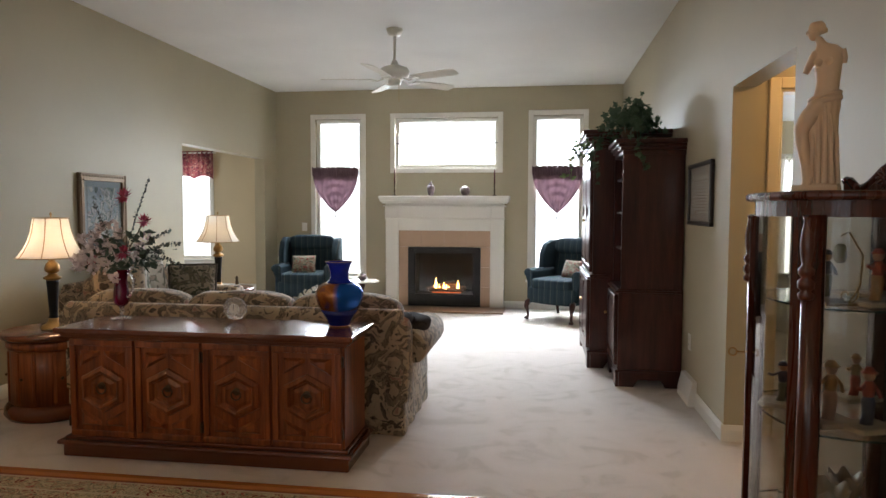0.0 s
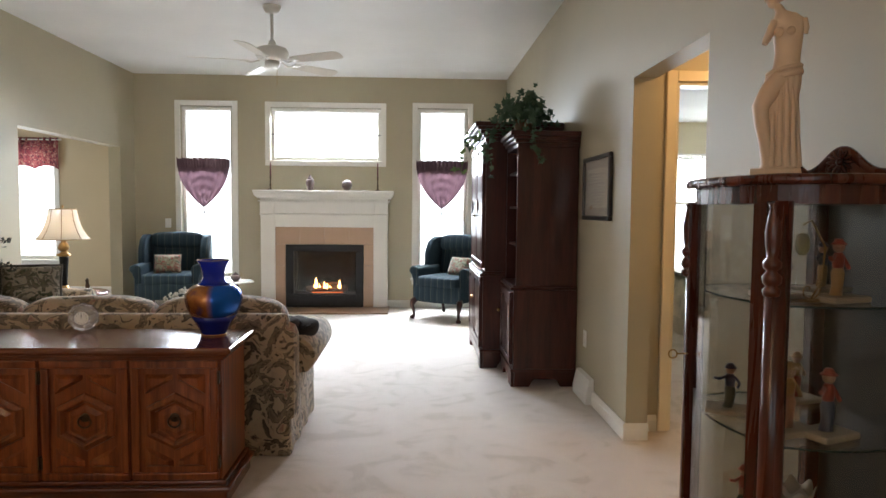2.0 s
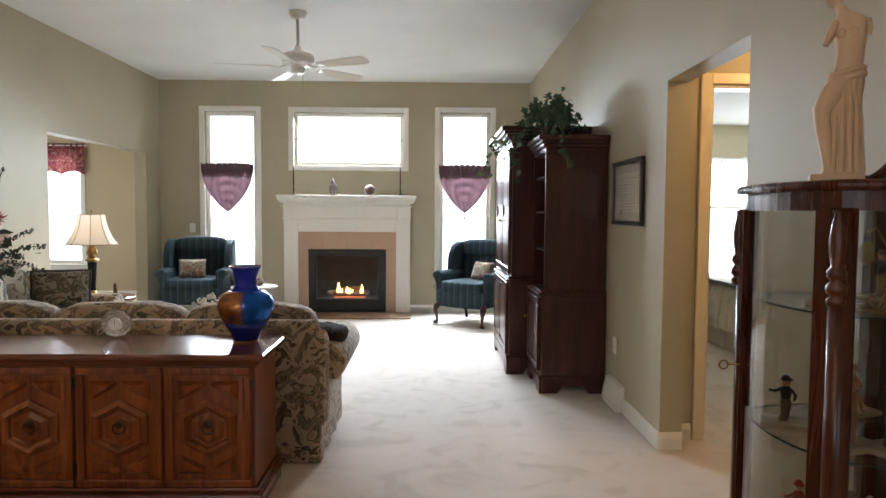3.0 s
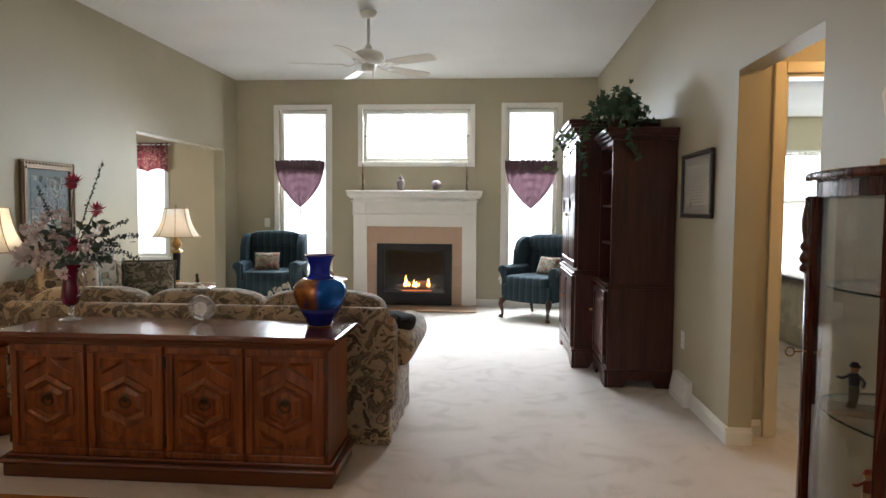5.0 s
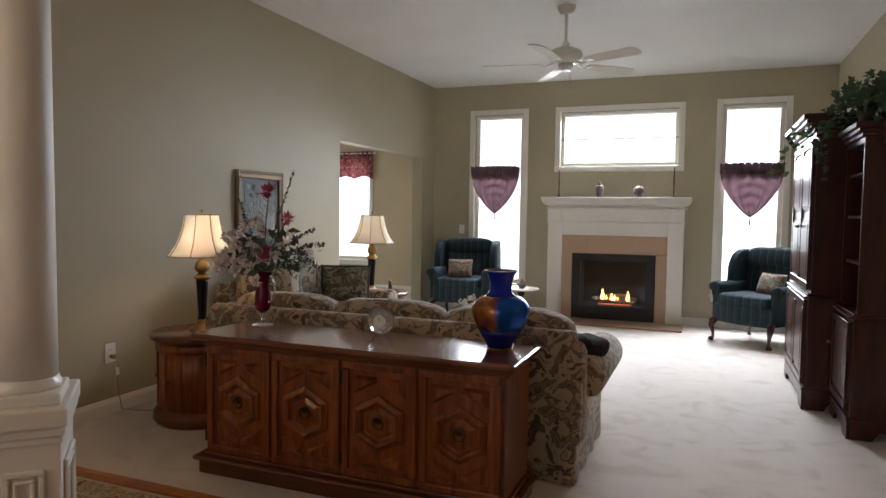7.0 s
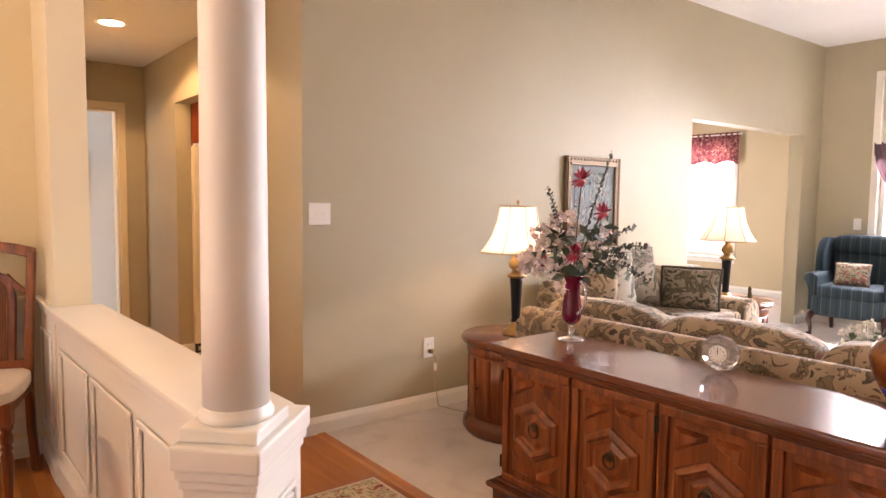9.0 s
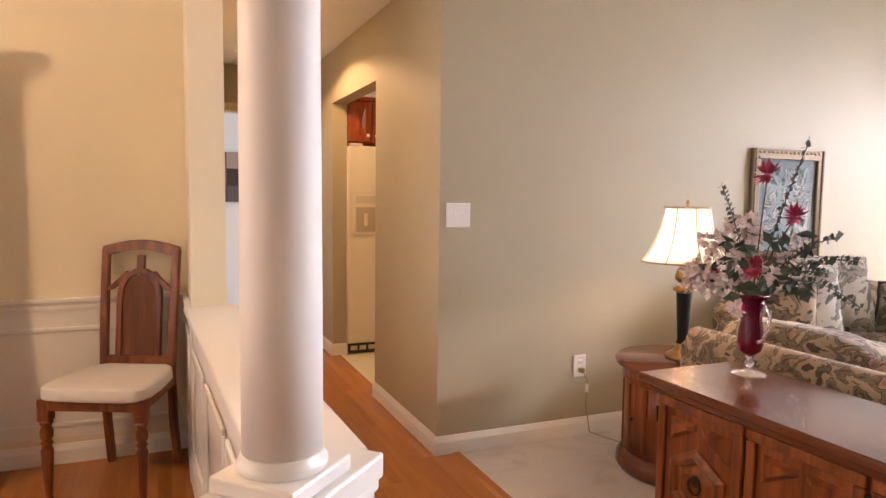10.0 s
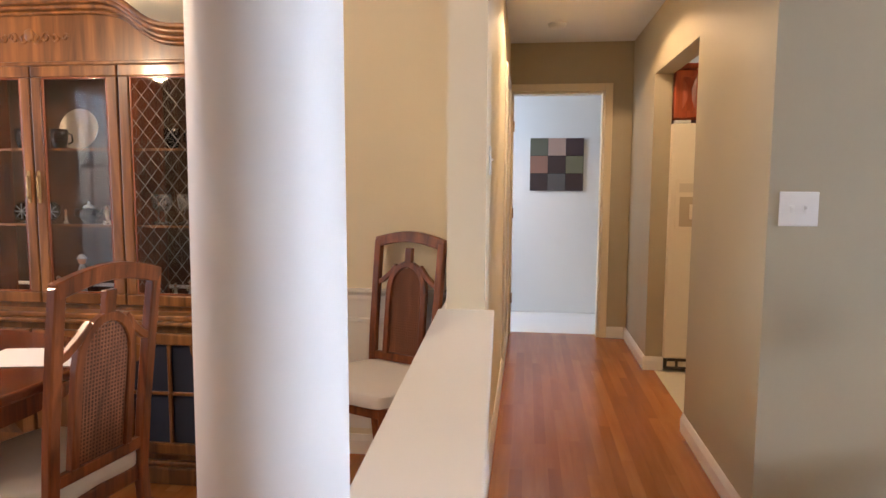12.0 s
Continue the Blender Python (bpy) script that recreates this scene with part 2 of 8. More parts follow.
def slab(bm, x0, x1, y0, y1, z0, z1, r=0.0, seg=2):
    v = [bm.verts.new((x, y, z)) for z in (z0, z1) for y in (y0, y1) for x in (x0, x1)]
    fs = [bm.faces.new([v[i] for i in q]) for q in ((0, 2, 3, 1), (4, 5, 7, 6), (0, 1, 5, 4), (2, 6, 7, 3), (0, 4, 6, 2), (1, 3, 7, 5))]
    if r:
        es = list({e for f in fs for e in f.edges})
        bmesh.ops.bevel(bm, geom=es, offset=r, segments=seg, affect="EDGES", profile=0.5)
    return bm


def box(*a, r=0.0, seg=2):
    return slab(bmesh.new(), *a, r=r, seg=seg)


def prism(bm, pts, h0, h1, plane="xy", r=0.0):
    def at(u, v, w):
        return {"xy": (u, v, w), "xz": (u, w, v), "yz": (w, u, v)}[plane]
    a = [bm.verts.new(at(u, v, h0)) for u, v in pts]
    b = [bm.verts.new(at(u, v, h1)) for u, v in pts]
    n = len(pts)
    fs = [bm.faces.new(a[::-1]), bm.faces.new(b)]
    fs += [bm.faces.new((a[i], a[(i + 1) % n], b[(i + 1) % n], b[i])) for i in range(n)]
    bmesh.ops.recalc_face_normals(bm, faces=fs)
    if r:
        es = list({e for f in fs[:2] for e in f.edges})
        bmesh.ops.bevel(bm, geom=es, offset=r, segments=2, affect="EDGES", profile=0.5)
    return bm


def lathe(bm, prof, seg=24, c=(0, 0, 0), sx=1.0, sy=1.0):
    rings = []
    for rad, z in prof:
        rings.append([bm.verts.new((c[0] + rad * sx * math.cos(2 * math.pi * i / seg), c[1] + rad * sy * math.sin(2 * math.pi * i / seg), c[2] + z)) for i in range(seg)])
    for a, b in zip(rings, rings[1:]):
        for i in range(seg):
            j = (i + 1) % seg
            bm.faces.new((a[i], a[j], b[j], b[i]))
    if prof[0][0] > 0.0005:
        bm.faces.new(rings[0][::-1])
    if prof[-1][0] > 0.0005:
        bm.faces.new(rings[-1])
    return bm


def tube(bm, pts, rad, seg=8):
    pts = [Vector(p) for p in pts]
    rings = []
    for i, p in enumerate(pts):
        d = (pts[min(i + 1, len(pts) - 1)] - pts[max(i - 1, 0)]).normalized()
        a = d.orthogonal().normalized() if i == 0 else (last - d * last.dot(d)).normalized()
        last = a
        b = d.cross(a)
        q = rad[i] if isinstance(rad, (list, tuple)) else rad
        rings.append([bm.verts.new(p + (a * math.cos(2 * math.pi * k / seg) + b * math.sin(2 * math.pi * k / seg)) * q) for k in range(seg)])
    for r0, r1 in zip(rings, rings[1:]):
        for k in range(seg):
            bm.faces.new((r0[k], r0[(k + 1) % seg], r1[(k + 1) % seg], r1[k]))
    bm.faces.new(rings[0][::-1])
    bm.faces.new(rings[-1])
    return bm


def puff(bm, c, s, e=0.45, nu=24, nv=14, wob=0.0, turn=None):
    """A rounded cushion with half sizes s."""
    def p(t, k):
        return math.copysign(abs(t) ** k, t)
    m = turn or Matrix.Identity(4)
    rings = []
    for j in range(nv + 1):
        ph = -math.pi / 2 + math.pi * j / nv
        ring = []
        for i in range(nu):
            th = 2 * math.pi * i / nu
            q = Vector((s[0] * p(math.cos(ph), e) * p(math.cos(th), e), s[1] * p(math.cos(ph), e) * p(math.sin(th), e), s[2] * p(math.sin(ph), e)))
            if wob:
                q += q.normalized() * wob * noise.noise(q * 7 + Vector(c) * 3)
            ring.append(bm.verts.new(m @ q + Vector(c)))
        rings.append(ring)
    for a, b in zip(rings, rings[1:]):
        for i in range(nu):
            bm.faces.new((a[i], a[(i + 1) % nu], b[(i + 1) % nu], b[i]))
    bmesh.ops.remove_doubles(bm, verts=rings[0] + rings[-1], dist=0.0005)
    return bm


def wall(name, mat, axis, at, thick, a0, a1, z0, z1, holes=(), label=""):
    """A wall along axis x or y with rectangular openings (a, b, low, high)."""
    bm = bmesh.new()
    cuts = sorted({a0, a1, *[h[0] for h in holes], *[h[1] for h in holes]})
    for c0, c1 in zip(cuts, cuts[1:]):
        hs = sorted([h for h in holes if h[0] <= c0 + 1e-6 and h[1] >= c1 - 1e-6], key=lambda h: h[2])
        z = z0
        spans = []
        for h in hs:
            if h[2] > z:
                spans.append((z, h[2]))
            z = h[3]
        if z < z1:
            spans.append((z, z1))
        for s0, s1 in spans:
            if axis == "x":
                slab(bm, c0, c1, at, at + thick, s0, s1)
            else:
                slab(bm, at, at + thick, c0, c1, s0, s1)
    bmesh.ops.remove_doubles(bm, verts=bm.verts, dist=0.0002)
    inner = [f for f in bm.faces if len(f.verts) == 4]
    seen = collections.defaultdict(list)
    for f in inner:
        seen[tuple(round(k, 3) for k in f.calc_center_median())].append(f)
    dead = [f for fs in seen.values() if len(fs) > 1 for f in fs]
    bmesh.ops.delete(bm, geom=dead, context="FACES_ONLY")
    return part(name, bm, mat, label=label, kind="structure")


def setting(name, bm, mat, label="", smooth=False):
    return part(name, bm, mat, label=label, kind="structure", smooth=smooth)


# ---- large structure ----
WINS = [(-2.04, -1.385, 0.39, 2.585), (-0.90, 0.514, 1.905, 2.582), (0.99, 1.64, 0.39, 2.595)]
wall("wall_north", SAGE, "x", NORTH, 0.16, WEST - 0.14, EAST + 0.12, 0, CEIL, WINS + [(-0.615, 0.225, 0.10, 0.78)], "sage painted wall with three windows")
NOOK = (7.09, 9.18, 0, 2.015)
wall("wall_west", SAGE, "y", WEST - 0.14, 0.14, HALL_N + 0.12, NORTH, 0, CEIL, [NOOK], "sage painted wall with a wide cased opening")
OPEN = (3.61, 4.54, 0, 2.02)
wall("wall_east", SAGE, "y", EAST, 0.125, SOUTH, NORTH, 0, CEIL, [OPEN], "sage painted wall with an opening to a vestibule")
wall("wall_hall_north", SAGE, "x", HALL_N, 0.12, HALL_W, WEST, 0, CEIL, [(-4.86, -3.69, 0, 2.03)], "sage painted hall wall with a kitchen opening")
wall("wall_hall_south", CREAM, "x", HALL_S - 0.15, 0.15, HALL_W, -2.72, 0, CEIL, (), "cream wall between the hall and the dining room")
wall("wall_hall_end", SAGE, "y", HALL_W - 0.12, 0.12, HALL_S - 0.15, HALL_N + 0.12, 0, LOW, [(2.444, 3.214, 0, 2.045)], "hall end wall with a doorway")
wall("wall_header", SAGE, "y", WEST - 0.12, 0.12, HALL_S, HALL_N, LOW, CEIL, (), "header above the mouth of the hall")
wall("wall_dining_west", CREAM, "y", DIN_W - 0.12, 0.12, SOUTH, HALL_S - 0.15, 0, CEIL, (), "cream dining room wall above a chair rail")
wall("wall_south", CREAM, "x", SOUTH - 0.14, 0.14, DIN_W - 0.12, EAST + 0.12, 0, CEIL, [(-2.85, -1.15, 0.75, 2.25), (0.3, 1.2, 0.3, 2.2)], "cream front wall with two windows")
setting("ceiling", box(WEST - 0.3 - 0.5, EAST + 0.12, SOUTH - 0.14, NORTH + 0.16, CEIL, CEIL + 0.1), CEILW, "white ceiling")
setting("ceiling_hall", box(HALL_W - 0.12, WEST - 0.12, HALL_S, HALL_N, LOW, LOW + 0.1), CEILW, "white low hall ceiling")
setting("floor_carpet", box(WEST - 0.12, EAST + 0.12, CARPET_Y, NORTH + 0.1, -0.08, 0.0), CARPET, "pale beige cut pile carpet")
setting("floor_subfloor", box(HALL_W - 0.12, EAST + 0.12, SOUTH - 0.14, CARPET_Y, -0.08, -0.0026), OAK, "oak floor base")
# breakfast nook beyond the west opening
setting("floor_nook", box(-6.2, WEST - 0.12, 6.0, 11.2, -0.08, 0.0), CARPET, "pale nook carpet")
setting("ceiling_nook", box(-6.2, WEST - 0.12, 6.0, 11.2, 2.6, 2.7), CEILW, "white nook ceiling")
wall("wall_nook_north", NOOKC, "x", 11.0, 0.14, -6.2, -2.77, 0, 2.6, [(-5.55, -4.36, 0.5, 2.15)], "cream nook wall with a window")
wall("wall_nook_east", NOOKC, "y", -2.89, 0.12, 9.60, 11.0, 0, 2.6, (), "cream nook side wall")
wall("wall_nook_south", NOOKC, "x", 5.9, 0.1, -6.2, -2.77, 0, 2.6, (), "cream nook wall")
wall("wall_nook_west", NOOKC, "y", -6.3, 0.1, 5.9, 11.14, 0, 2.6, [(7.85, 9.35, 0.7, 2.1)], "cream nook wall")
# bedroom and vestibule beyond the east opening
setting("floor_bedroom", box(EAST + 0.12, 7.0, 3.2, 9.5, -0.08, 0.0), CARPET, "pale bedroom carpet")
setting("ceiling_bedroom", box(EAST + 0.125, 7.0, 3.2, 9.6, 2.44, 2.54), CEILW, "white bedroom ceiling")
wall("wall_bedroom_south", SAGE, "x", 4.69, 0.12, EAST + 0.125, 7.0, 0, 2.44, [(2.445, 3.22, 0, 2.03)], "bedroom wall with the door opening")
wall("wall_bedroom_north", CREAM, "x", 9.4, 0.12, EAST + 0.125, 7.0, 0, 2.44, [(4.1, 5.75, 0.5, 1.97)], "bedroom wall with a window")
wall("wall_bedroom_east", CREAM, "y", 7.0, 0.12, 3.2, 9.52, 0, 2.44, (), "bedroom side wall")
wall("wall_vestibule_south", SAGE, "x", 3.30, 0.1, EAST + 0.125, 7.0, 0, 2.44, (), "vestibule wall")
wall("wall_vestibule_east", SAGE, "y", 3.6, 0.1, 3.40, 4.69, 0, 2.44, (), "vestibule side wall")
# kitchen beyond the hall opening, room behind the hall door
setting("floor_kitchen", box(-7.0, WEST - 0.14, HALL_N, 5.9, -0.08, -0.002), painted("cream vinyl floor", (0.62, 0.56, 0.42), 0.35, 20), "cream vinyl kitchen floor")
setting("ceiling_kitchen", box(-7.0, WEST - 0.14, HALL_N + 0.12, 5.9, 2.44, 2.54), CEILW, "white kitchen ceiling")
wall("wall_kitchen_north", CREAM, "x", 5.8, 0.1, -7.0, -2.77, 0, 2.44, (), "cream kitchen wall")
wall("wall_kitchen_west", CREAM, "y", -7.0, 0.1, HALL_N + 0.12, 5.8, 0, 2.44, (), "cream kitchen wall")
setting("floor_far_room", box(-8.0, HALL_W - 0.12, 1.2, HALL_N, -0.08, -0.003), painted("white stone tile", (0.7, 0.7, 0.68), 0.25, 8), "white stone floor of the end room")
wall("wall_far_room", painted("pale blue grey paint", (0.66, 0.70, 0.70)), "y", -6.95, 0.1, 1.2, HALL_N + 0.12, 0, 2.44, (), "pale wall of the end room")
wall("wall_far_room_south", CREAM, "x", 1.1, 0.1, -8.0, HALL_W - 0.12, 0, 2.44, (), "end room side wall")
setting("ceiling_far_room", box(-8.0, HALL_W - 0.12, 1.1, HALL_N + 0.12, 2.44, 2.54), CEILW, "end room ceiling")
for nm, x, y, w, z0, z1 in (("backdrop_north", -2.2, 12.6, 10, -1, 5), ("backdrop_bedroom", 4.9, 11.2, 4, -1, 5)):
    setting(nm, box(x - w / 2, x + w / 2, y, y + 0.02, z0, z1), OUTSIDE, "bright hazy daylight outside")
setting("backdrop_south", box(-5, 3.5, SOUTH - 2.6, SOUTH - 2.58, -1, 5), glow_mat("grey daylight outside", (0.93, 0.97, 1.0), 0.8), "bright hazy daylight outside")
for nm in ("backdrop_north", "backdrop_bedroom", "backdrop_south"):
    bpy.data.objects[nm].visible_shadow = False


# ---- trim, windows and doors ----
def loft(bm, rings, seg=20, fold=0.0, folds=7):
    """Closed sections (z, cx, cy, rx, ry) joined from first to last."""
    rr = []
    for k, (z, cx, cy, rx, ry) in enumerate(rings):
        ring = []
        for i in range(seg):
            a = 2 * math.pi * i / seg
            q = 1 + fold * math.sin(folds * a + k * 0.4)
            ring.append(bm.verts.new((cx + rx * q * math.cos(a), cy + ry * q * math.sin(a), z)))
        rr.append(ring)
    for a, b in zip(rr, rr[1:]):
        for i in range(seg):
            j = (i + 1) % seg
            bm.faces.new((a[i], a[j], b[j], b[i]))
    bm.faces.new(rr[0][::-1])
    bm.faces.new(rr[-1])
    return bm


def raised(bm, poly, y0, y1, inset, plane="xz"):
    """A field with sloping edges standing out from y0 to y1."""
    cx = sum(p[0] for p in poly) / len(poly)
    cz = sum(p[1] for p in poly) / len(poly)
    ext = min(max(p[0] for p in poly) - min(p[0] for p in poly), max(p[1] for p in poly) - min(p[1] for p in poly)) / 2
    k = max(0.05, 1 - inset / ext)
    def at(u, w, d):
        return (u, d, w) if plane == "xz" else (d, u, w)
    a = [bm.verts.new(at(u, w, y0)) for u, w in poly]
    b = [bm.verts.new(at(cx + (u - cx) * k, cz + (w - cz) * k, y1)) for u, w in poly]
    n = len(poly)
    fs = [bm.faces.new(b)] + [bm.faces.new((a[i], a[(i + 1) % n], b[(i + 1) % n], b[i])) for i in range(n)] + [bm.faces.new(a[::-1])]
    bmesh.ops.recalc_face_normals(bm, faces=fs)
    return bm


def baseboard(axis, at, side, a0, a1, mat=WHITE, h=0.095):
    bm = bmesh.new()
    prof = [(0, 0), (0.016, 0), (0.016, h - 0.03), (0.010, h - 0.012), (0.006, h), (0, h)]
    pts = [(at + side * u, w) for u, w in prof]
    prism(bm, pts, a0, a1, "yz" if axis == "x" else "xz")
    return setting("baseboard", bm, mat, "white painted baseboard along the wall")


baseboard("x", NORTH, -1, WEST + 0.017, -0.97)
baseboard("x", NORTH, -1, 0.60, EAST - 0.017)
baseboard("y", WEST, 1, HALL_N - 0.016, 7.09)
baseboard("y", WEST, 1, 9.18, NORTH)
baseboard("y", EAST, -1, 4.54, 5.20)
baseboard("y", EAST, -1, 5.56, NORTH)
baseboard("y", EAST, -1, SOUTH, 3.61)
baseboard("x", 4.54, -1, EAST - 0.016, EAST + 0.125)
baseboard("x", 4.69, -1, EAST + 0.125, 2.375)
baseboard("x", HALL_N, -1, -3.69, WEST + 0.0005)
baseboard("x", HALL_N, -1, HALL_W, -4.86)
baseboard("y", -4.86, 1, HALL_N - 0.016, HALL_N + 0.12)
baseboard("x", HALL_S, 1, HALL_W, -2.72)
baseboard("y", HALL_W, 1, 3.278, HALL_N - 0.017)
baseboard("y", DIN_W, 1, SOUTH, 2.27)
baseboard("x", HALL_S - 0.15, -1, DIN_W + 0.017, -2.72)
baseboard("x", 11.0, -1, -6.2, -2.9)
baseboard("y", -2.89, -1, 9.62, 10.98)


def board(name, mat, parent, *b, r=0.004, label=""):
    return part(name, box(*b, r=r, seg=1), mat, parent, label)


def window(n, x0, x1, z0, z1, y=NORTH, mat=WHITE, sill=True, rail=None):
    w = thing("window_%d" % n, ((x0 + x1) / 2, y, z0), 0, "white painted window with bright daylight behind")
    w["kind"] = "structure"
    a, b, h, c = x0 - (x0 + x1) / 2, x1 - (x0 + x1) / 2, z1 - z0, 0.068
    board("casing", mat, w, a - c, a, -0.018, 0.001, -0.002, h + c)
    board("casing", mat, w, b, b + c, -0.018, 0.001, -0.002, h + c)
    board("casing", mat, w, a, b, -0.0185, 0.001, h, h + c)
    if sill:
        board("window_sill", mat, w, a - c - 0.02, b + c + 0.02, -0.05, 0.03, -0.03, -0.002, r=0.008)
        board("apron", mat, w, a - c, b + c, -0.016, 0.001, -0.09, -0.03)
    else:
        board("casing", mat, w, a - c, b + c, -0.018, 0.001, -c, -0.002)
    for k, (u0, u1, v0, v1) in enumerate(((a, a + 0.045, 0, h), (b - 0.045, b, 0, h), (a + 0.045, b - 0.045, 0, 0.05), (a + 0.045, b - 0.045, h - 0.05, h))):
        board("window_frame", mat, w, u0, u1, 0.06, 0.11, v0, v1)
    if rail:
        board("meeting_rail", mat, w, a + 0.045, b - 0.045, 0.062, 0.10, rail - z0 - 0.02, rail - z0 + 0.02)
    p = part("pane", box(a + 0.03, b - 0.03, 0.083, 0.087, 0.02, h - 0.02), GLASS, w)
    p.visible_shadow = False
    board("blind_rail", mat, w, a + 0.01, b - 0.01, 0.015, 0.05, h - 0.045, h - 0.005)
    return w


window(1, *WINS[0])
w2 = window(2, *WINS[1], sill=False)
board("blind_edge", material("grey blind edge", 0.6, color=(0.22, 0.22, 0.22)), w2, -0.705, 0.705, 0.03, 0.036, 0.332, 0.343, r=0.0)
window(3, *WINS[2])
window(4, -5.55, -4.36, 0.5, 2.15, y=11.0)
window(5, 4.1, 5.75, 0.5, 1.97, y=9.4, rail=1.4)
# Unseen west window of the nook, added to go with its side light.
w8 = window(8, -0.75, 0.75, 0.7, 2.1, y=0.0)
w8.rotation_euler = (0, 0, math.pi / 2)
w8.location = (-6.2, 8.6, 0.7)
window_s = window(6, -2.85, -1.15, 0.75, 2.25, y=SOUTH, mat=WHITE)
window_s.rotation_euler = (0, 0, math.pi)
window_s.location = (-2.0, SOUTH, 0.75)
window_e = window(7, 0.3, 1.2, 0.3, 2.2, y=SOUTH, mat=WHITE)
window_e.rotation_euler = (0, 0, math.pi)
for i in range(1, 5):
    board("muntin", WHITE, window_e, -0.43, 0.43, 0.06, 0.085, i * 0.38 - 0.012, i * 0.38 + 0.012)
for u in (-0.15, 0.15):
    board("muntin", WHITE, window_e, u - 0.012, u + 0.012, 0.06, 0.085, 0.04, 1.86)


def doorway(name, axis, at, side, a0, a1, top, mat, depth, label):
    d = thing(name, (0, 0, 0), 0, label)
    d["kind"] = "structure"
    c = 0.062
    f = at + side * 0.018
    lo, hi = min(at, f), max(at, f)
    def b(nm, u0, u1, v0, v1, q0=lo, q1=hi, r=0.004):
        args = (u0, u1, q0, q1, v0, v1) if axis == "x" else (q0, q1, u0, u1, v0, v1)
        part(nm, box(*args, r=r, seg=1), mat, d)
    b("casing", a0 - c, a0, 0, top + c)
    b("casing", a1, a1 + c, 0, top + c)
    b("casing", a0, a1, top, top + c)
    q0, q1 = sorted((at - side * 0.001, at - side * depth))
    b("jamb", a0, a0 + 0.018, 0, top, q0, q1)
    b("jamb", a1 - 0.018, a1, 0, top, q0, q1)
    b("jamb", a0 + 0.018, a1 - 0.018, top - 0.018, top, q0, q1)
    return d


doorway("door_1", "x", 4.69, -1, 2.445, 3.22, 2.03, TRIMC, 0.125, "cream painted bedroom door casing")
doorway("door_2", "y", HALL_W, 1, 2.455, 3.214, 2.045, TRIMC, 0.125, "cream painted casing at the end of the hall")
doorway("door_3", "x", HALL_S, 1, -5.5, -4.72, 2.03, WHITE, 0.01, "white casing of a closed hall door")

# open end-room door, swung inward, with a picture on it
for z in (0.28, 1.0, 1.72):
    hg = thing("door_hinge", (HALL_W + 0.004, 2.474, z), 0, "brass hinge on the cream casing at the end of the hall", "hinge", "hinges of the hall end doorway")
    part("leaf_plate", box(-0.03, 0.02, 0, 0.004, 0, 0.085, r=0.001, seg=1), BRASS, hg)
    part("barrel", tube(bmesh.new(), [(0.024, 0.004, 0), (0.024, 0.004, 0.085)], 0.006, 10), BRASS, hg, smooth=True)


def panel_mat():
    m = material("dark patchwork canvas", 0.6)
    v = coords(m)
    vo = node(m, "ShaderNodeTexVoronoi", {"Vector": v, "Scale": 7.4, "Randomness": 0.0})
    n = node(m, "ShaderNodeTexNoise", {"Vector": v, "Scale": 22.0, "Detail": 4.0})
    col = ramp(m, n.outputs[0], [(0.3, (0.02, 0.012, 0.012)), (0.5, (0.09, 0.045, 0.04)), (0.62, (0.13, 0.12, 0.09)), (0.75, (0.3, 0.2, 0.17))])
    tone = node(m, "ShaderNodeMixRGB", {"Fac": 0.4, "Color1": col, "Color2": vo.outputs["Color"]}, blend_type="OVERLAY")
    link(m, tone.outputs[0], bsdf(m).inputs["Base Color"])
    return m


art = thing("patchwork_picture", (-6.849, 2.88, 1.22), 0, "square dark patchwork picture hanging on the pale end-room wall", "picture")
CANV = panel_mat()
part("backing_board", box(0, 0.012, -0.26, 0.26, 0, 0.515), BLACK, art)
tones = [(0.10, 0.11, 0.08), (0.34, 0.25, 0.21), (0.05, 0.03, 0.035), (0.22, 0.12, 0.09), (0.03, 0.018, 0.02), (0.11, 0.12, 0.08), (0.03, 0.02, 0.022), (0.07, 0.075, 0.08), (0.025, 0.014, 0.018)]
for k in range(9):
    cm = painted("picture square paint", tones[k], 0.55, 40)
    i, j = k % 3, k // 3
    part("square_canvas", box(0.012, 0.021, -0.258 + i * 0.1725, -0.258 + i * 0.1725 + 0.17, 0.345 - j * 0.1725, 0.345 - j * 0.1725 + 0.169, r=0.002, seg=1), cm, art)

# chair rail and wall panels of the dining room
def dining_moulding(axis, at, side, a0, a1):
    bm = bmesh.new()
    prof = [(0, 0.740), (0.008, 0.740), (0.012, 0.755), (0.012, 0.770), (0.026, 0.787), (0.026, 0.799), (0, 0.803)]
    prism(bm, [(at + side * u, w) for u, w in prof], a0, a1, "yz" if axis == "x" else "xz")
    setting("chair_rail", bm, WHITE, "white moulded chair rail")
    face = (at, at + side * 0.004)
    args = (a0, a1, min(face), max(face), 0.125, 0.742) if axis == "x" else (min(face), max(face), a0, a1, 0.125, 0.742)
    setting("wainscot", box(*args), WHITE, "white painted wainscot below the chair rail")


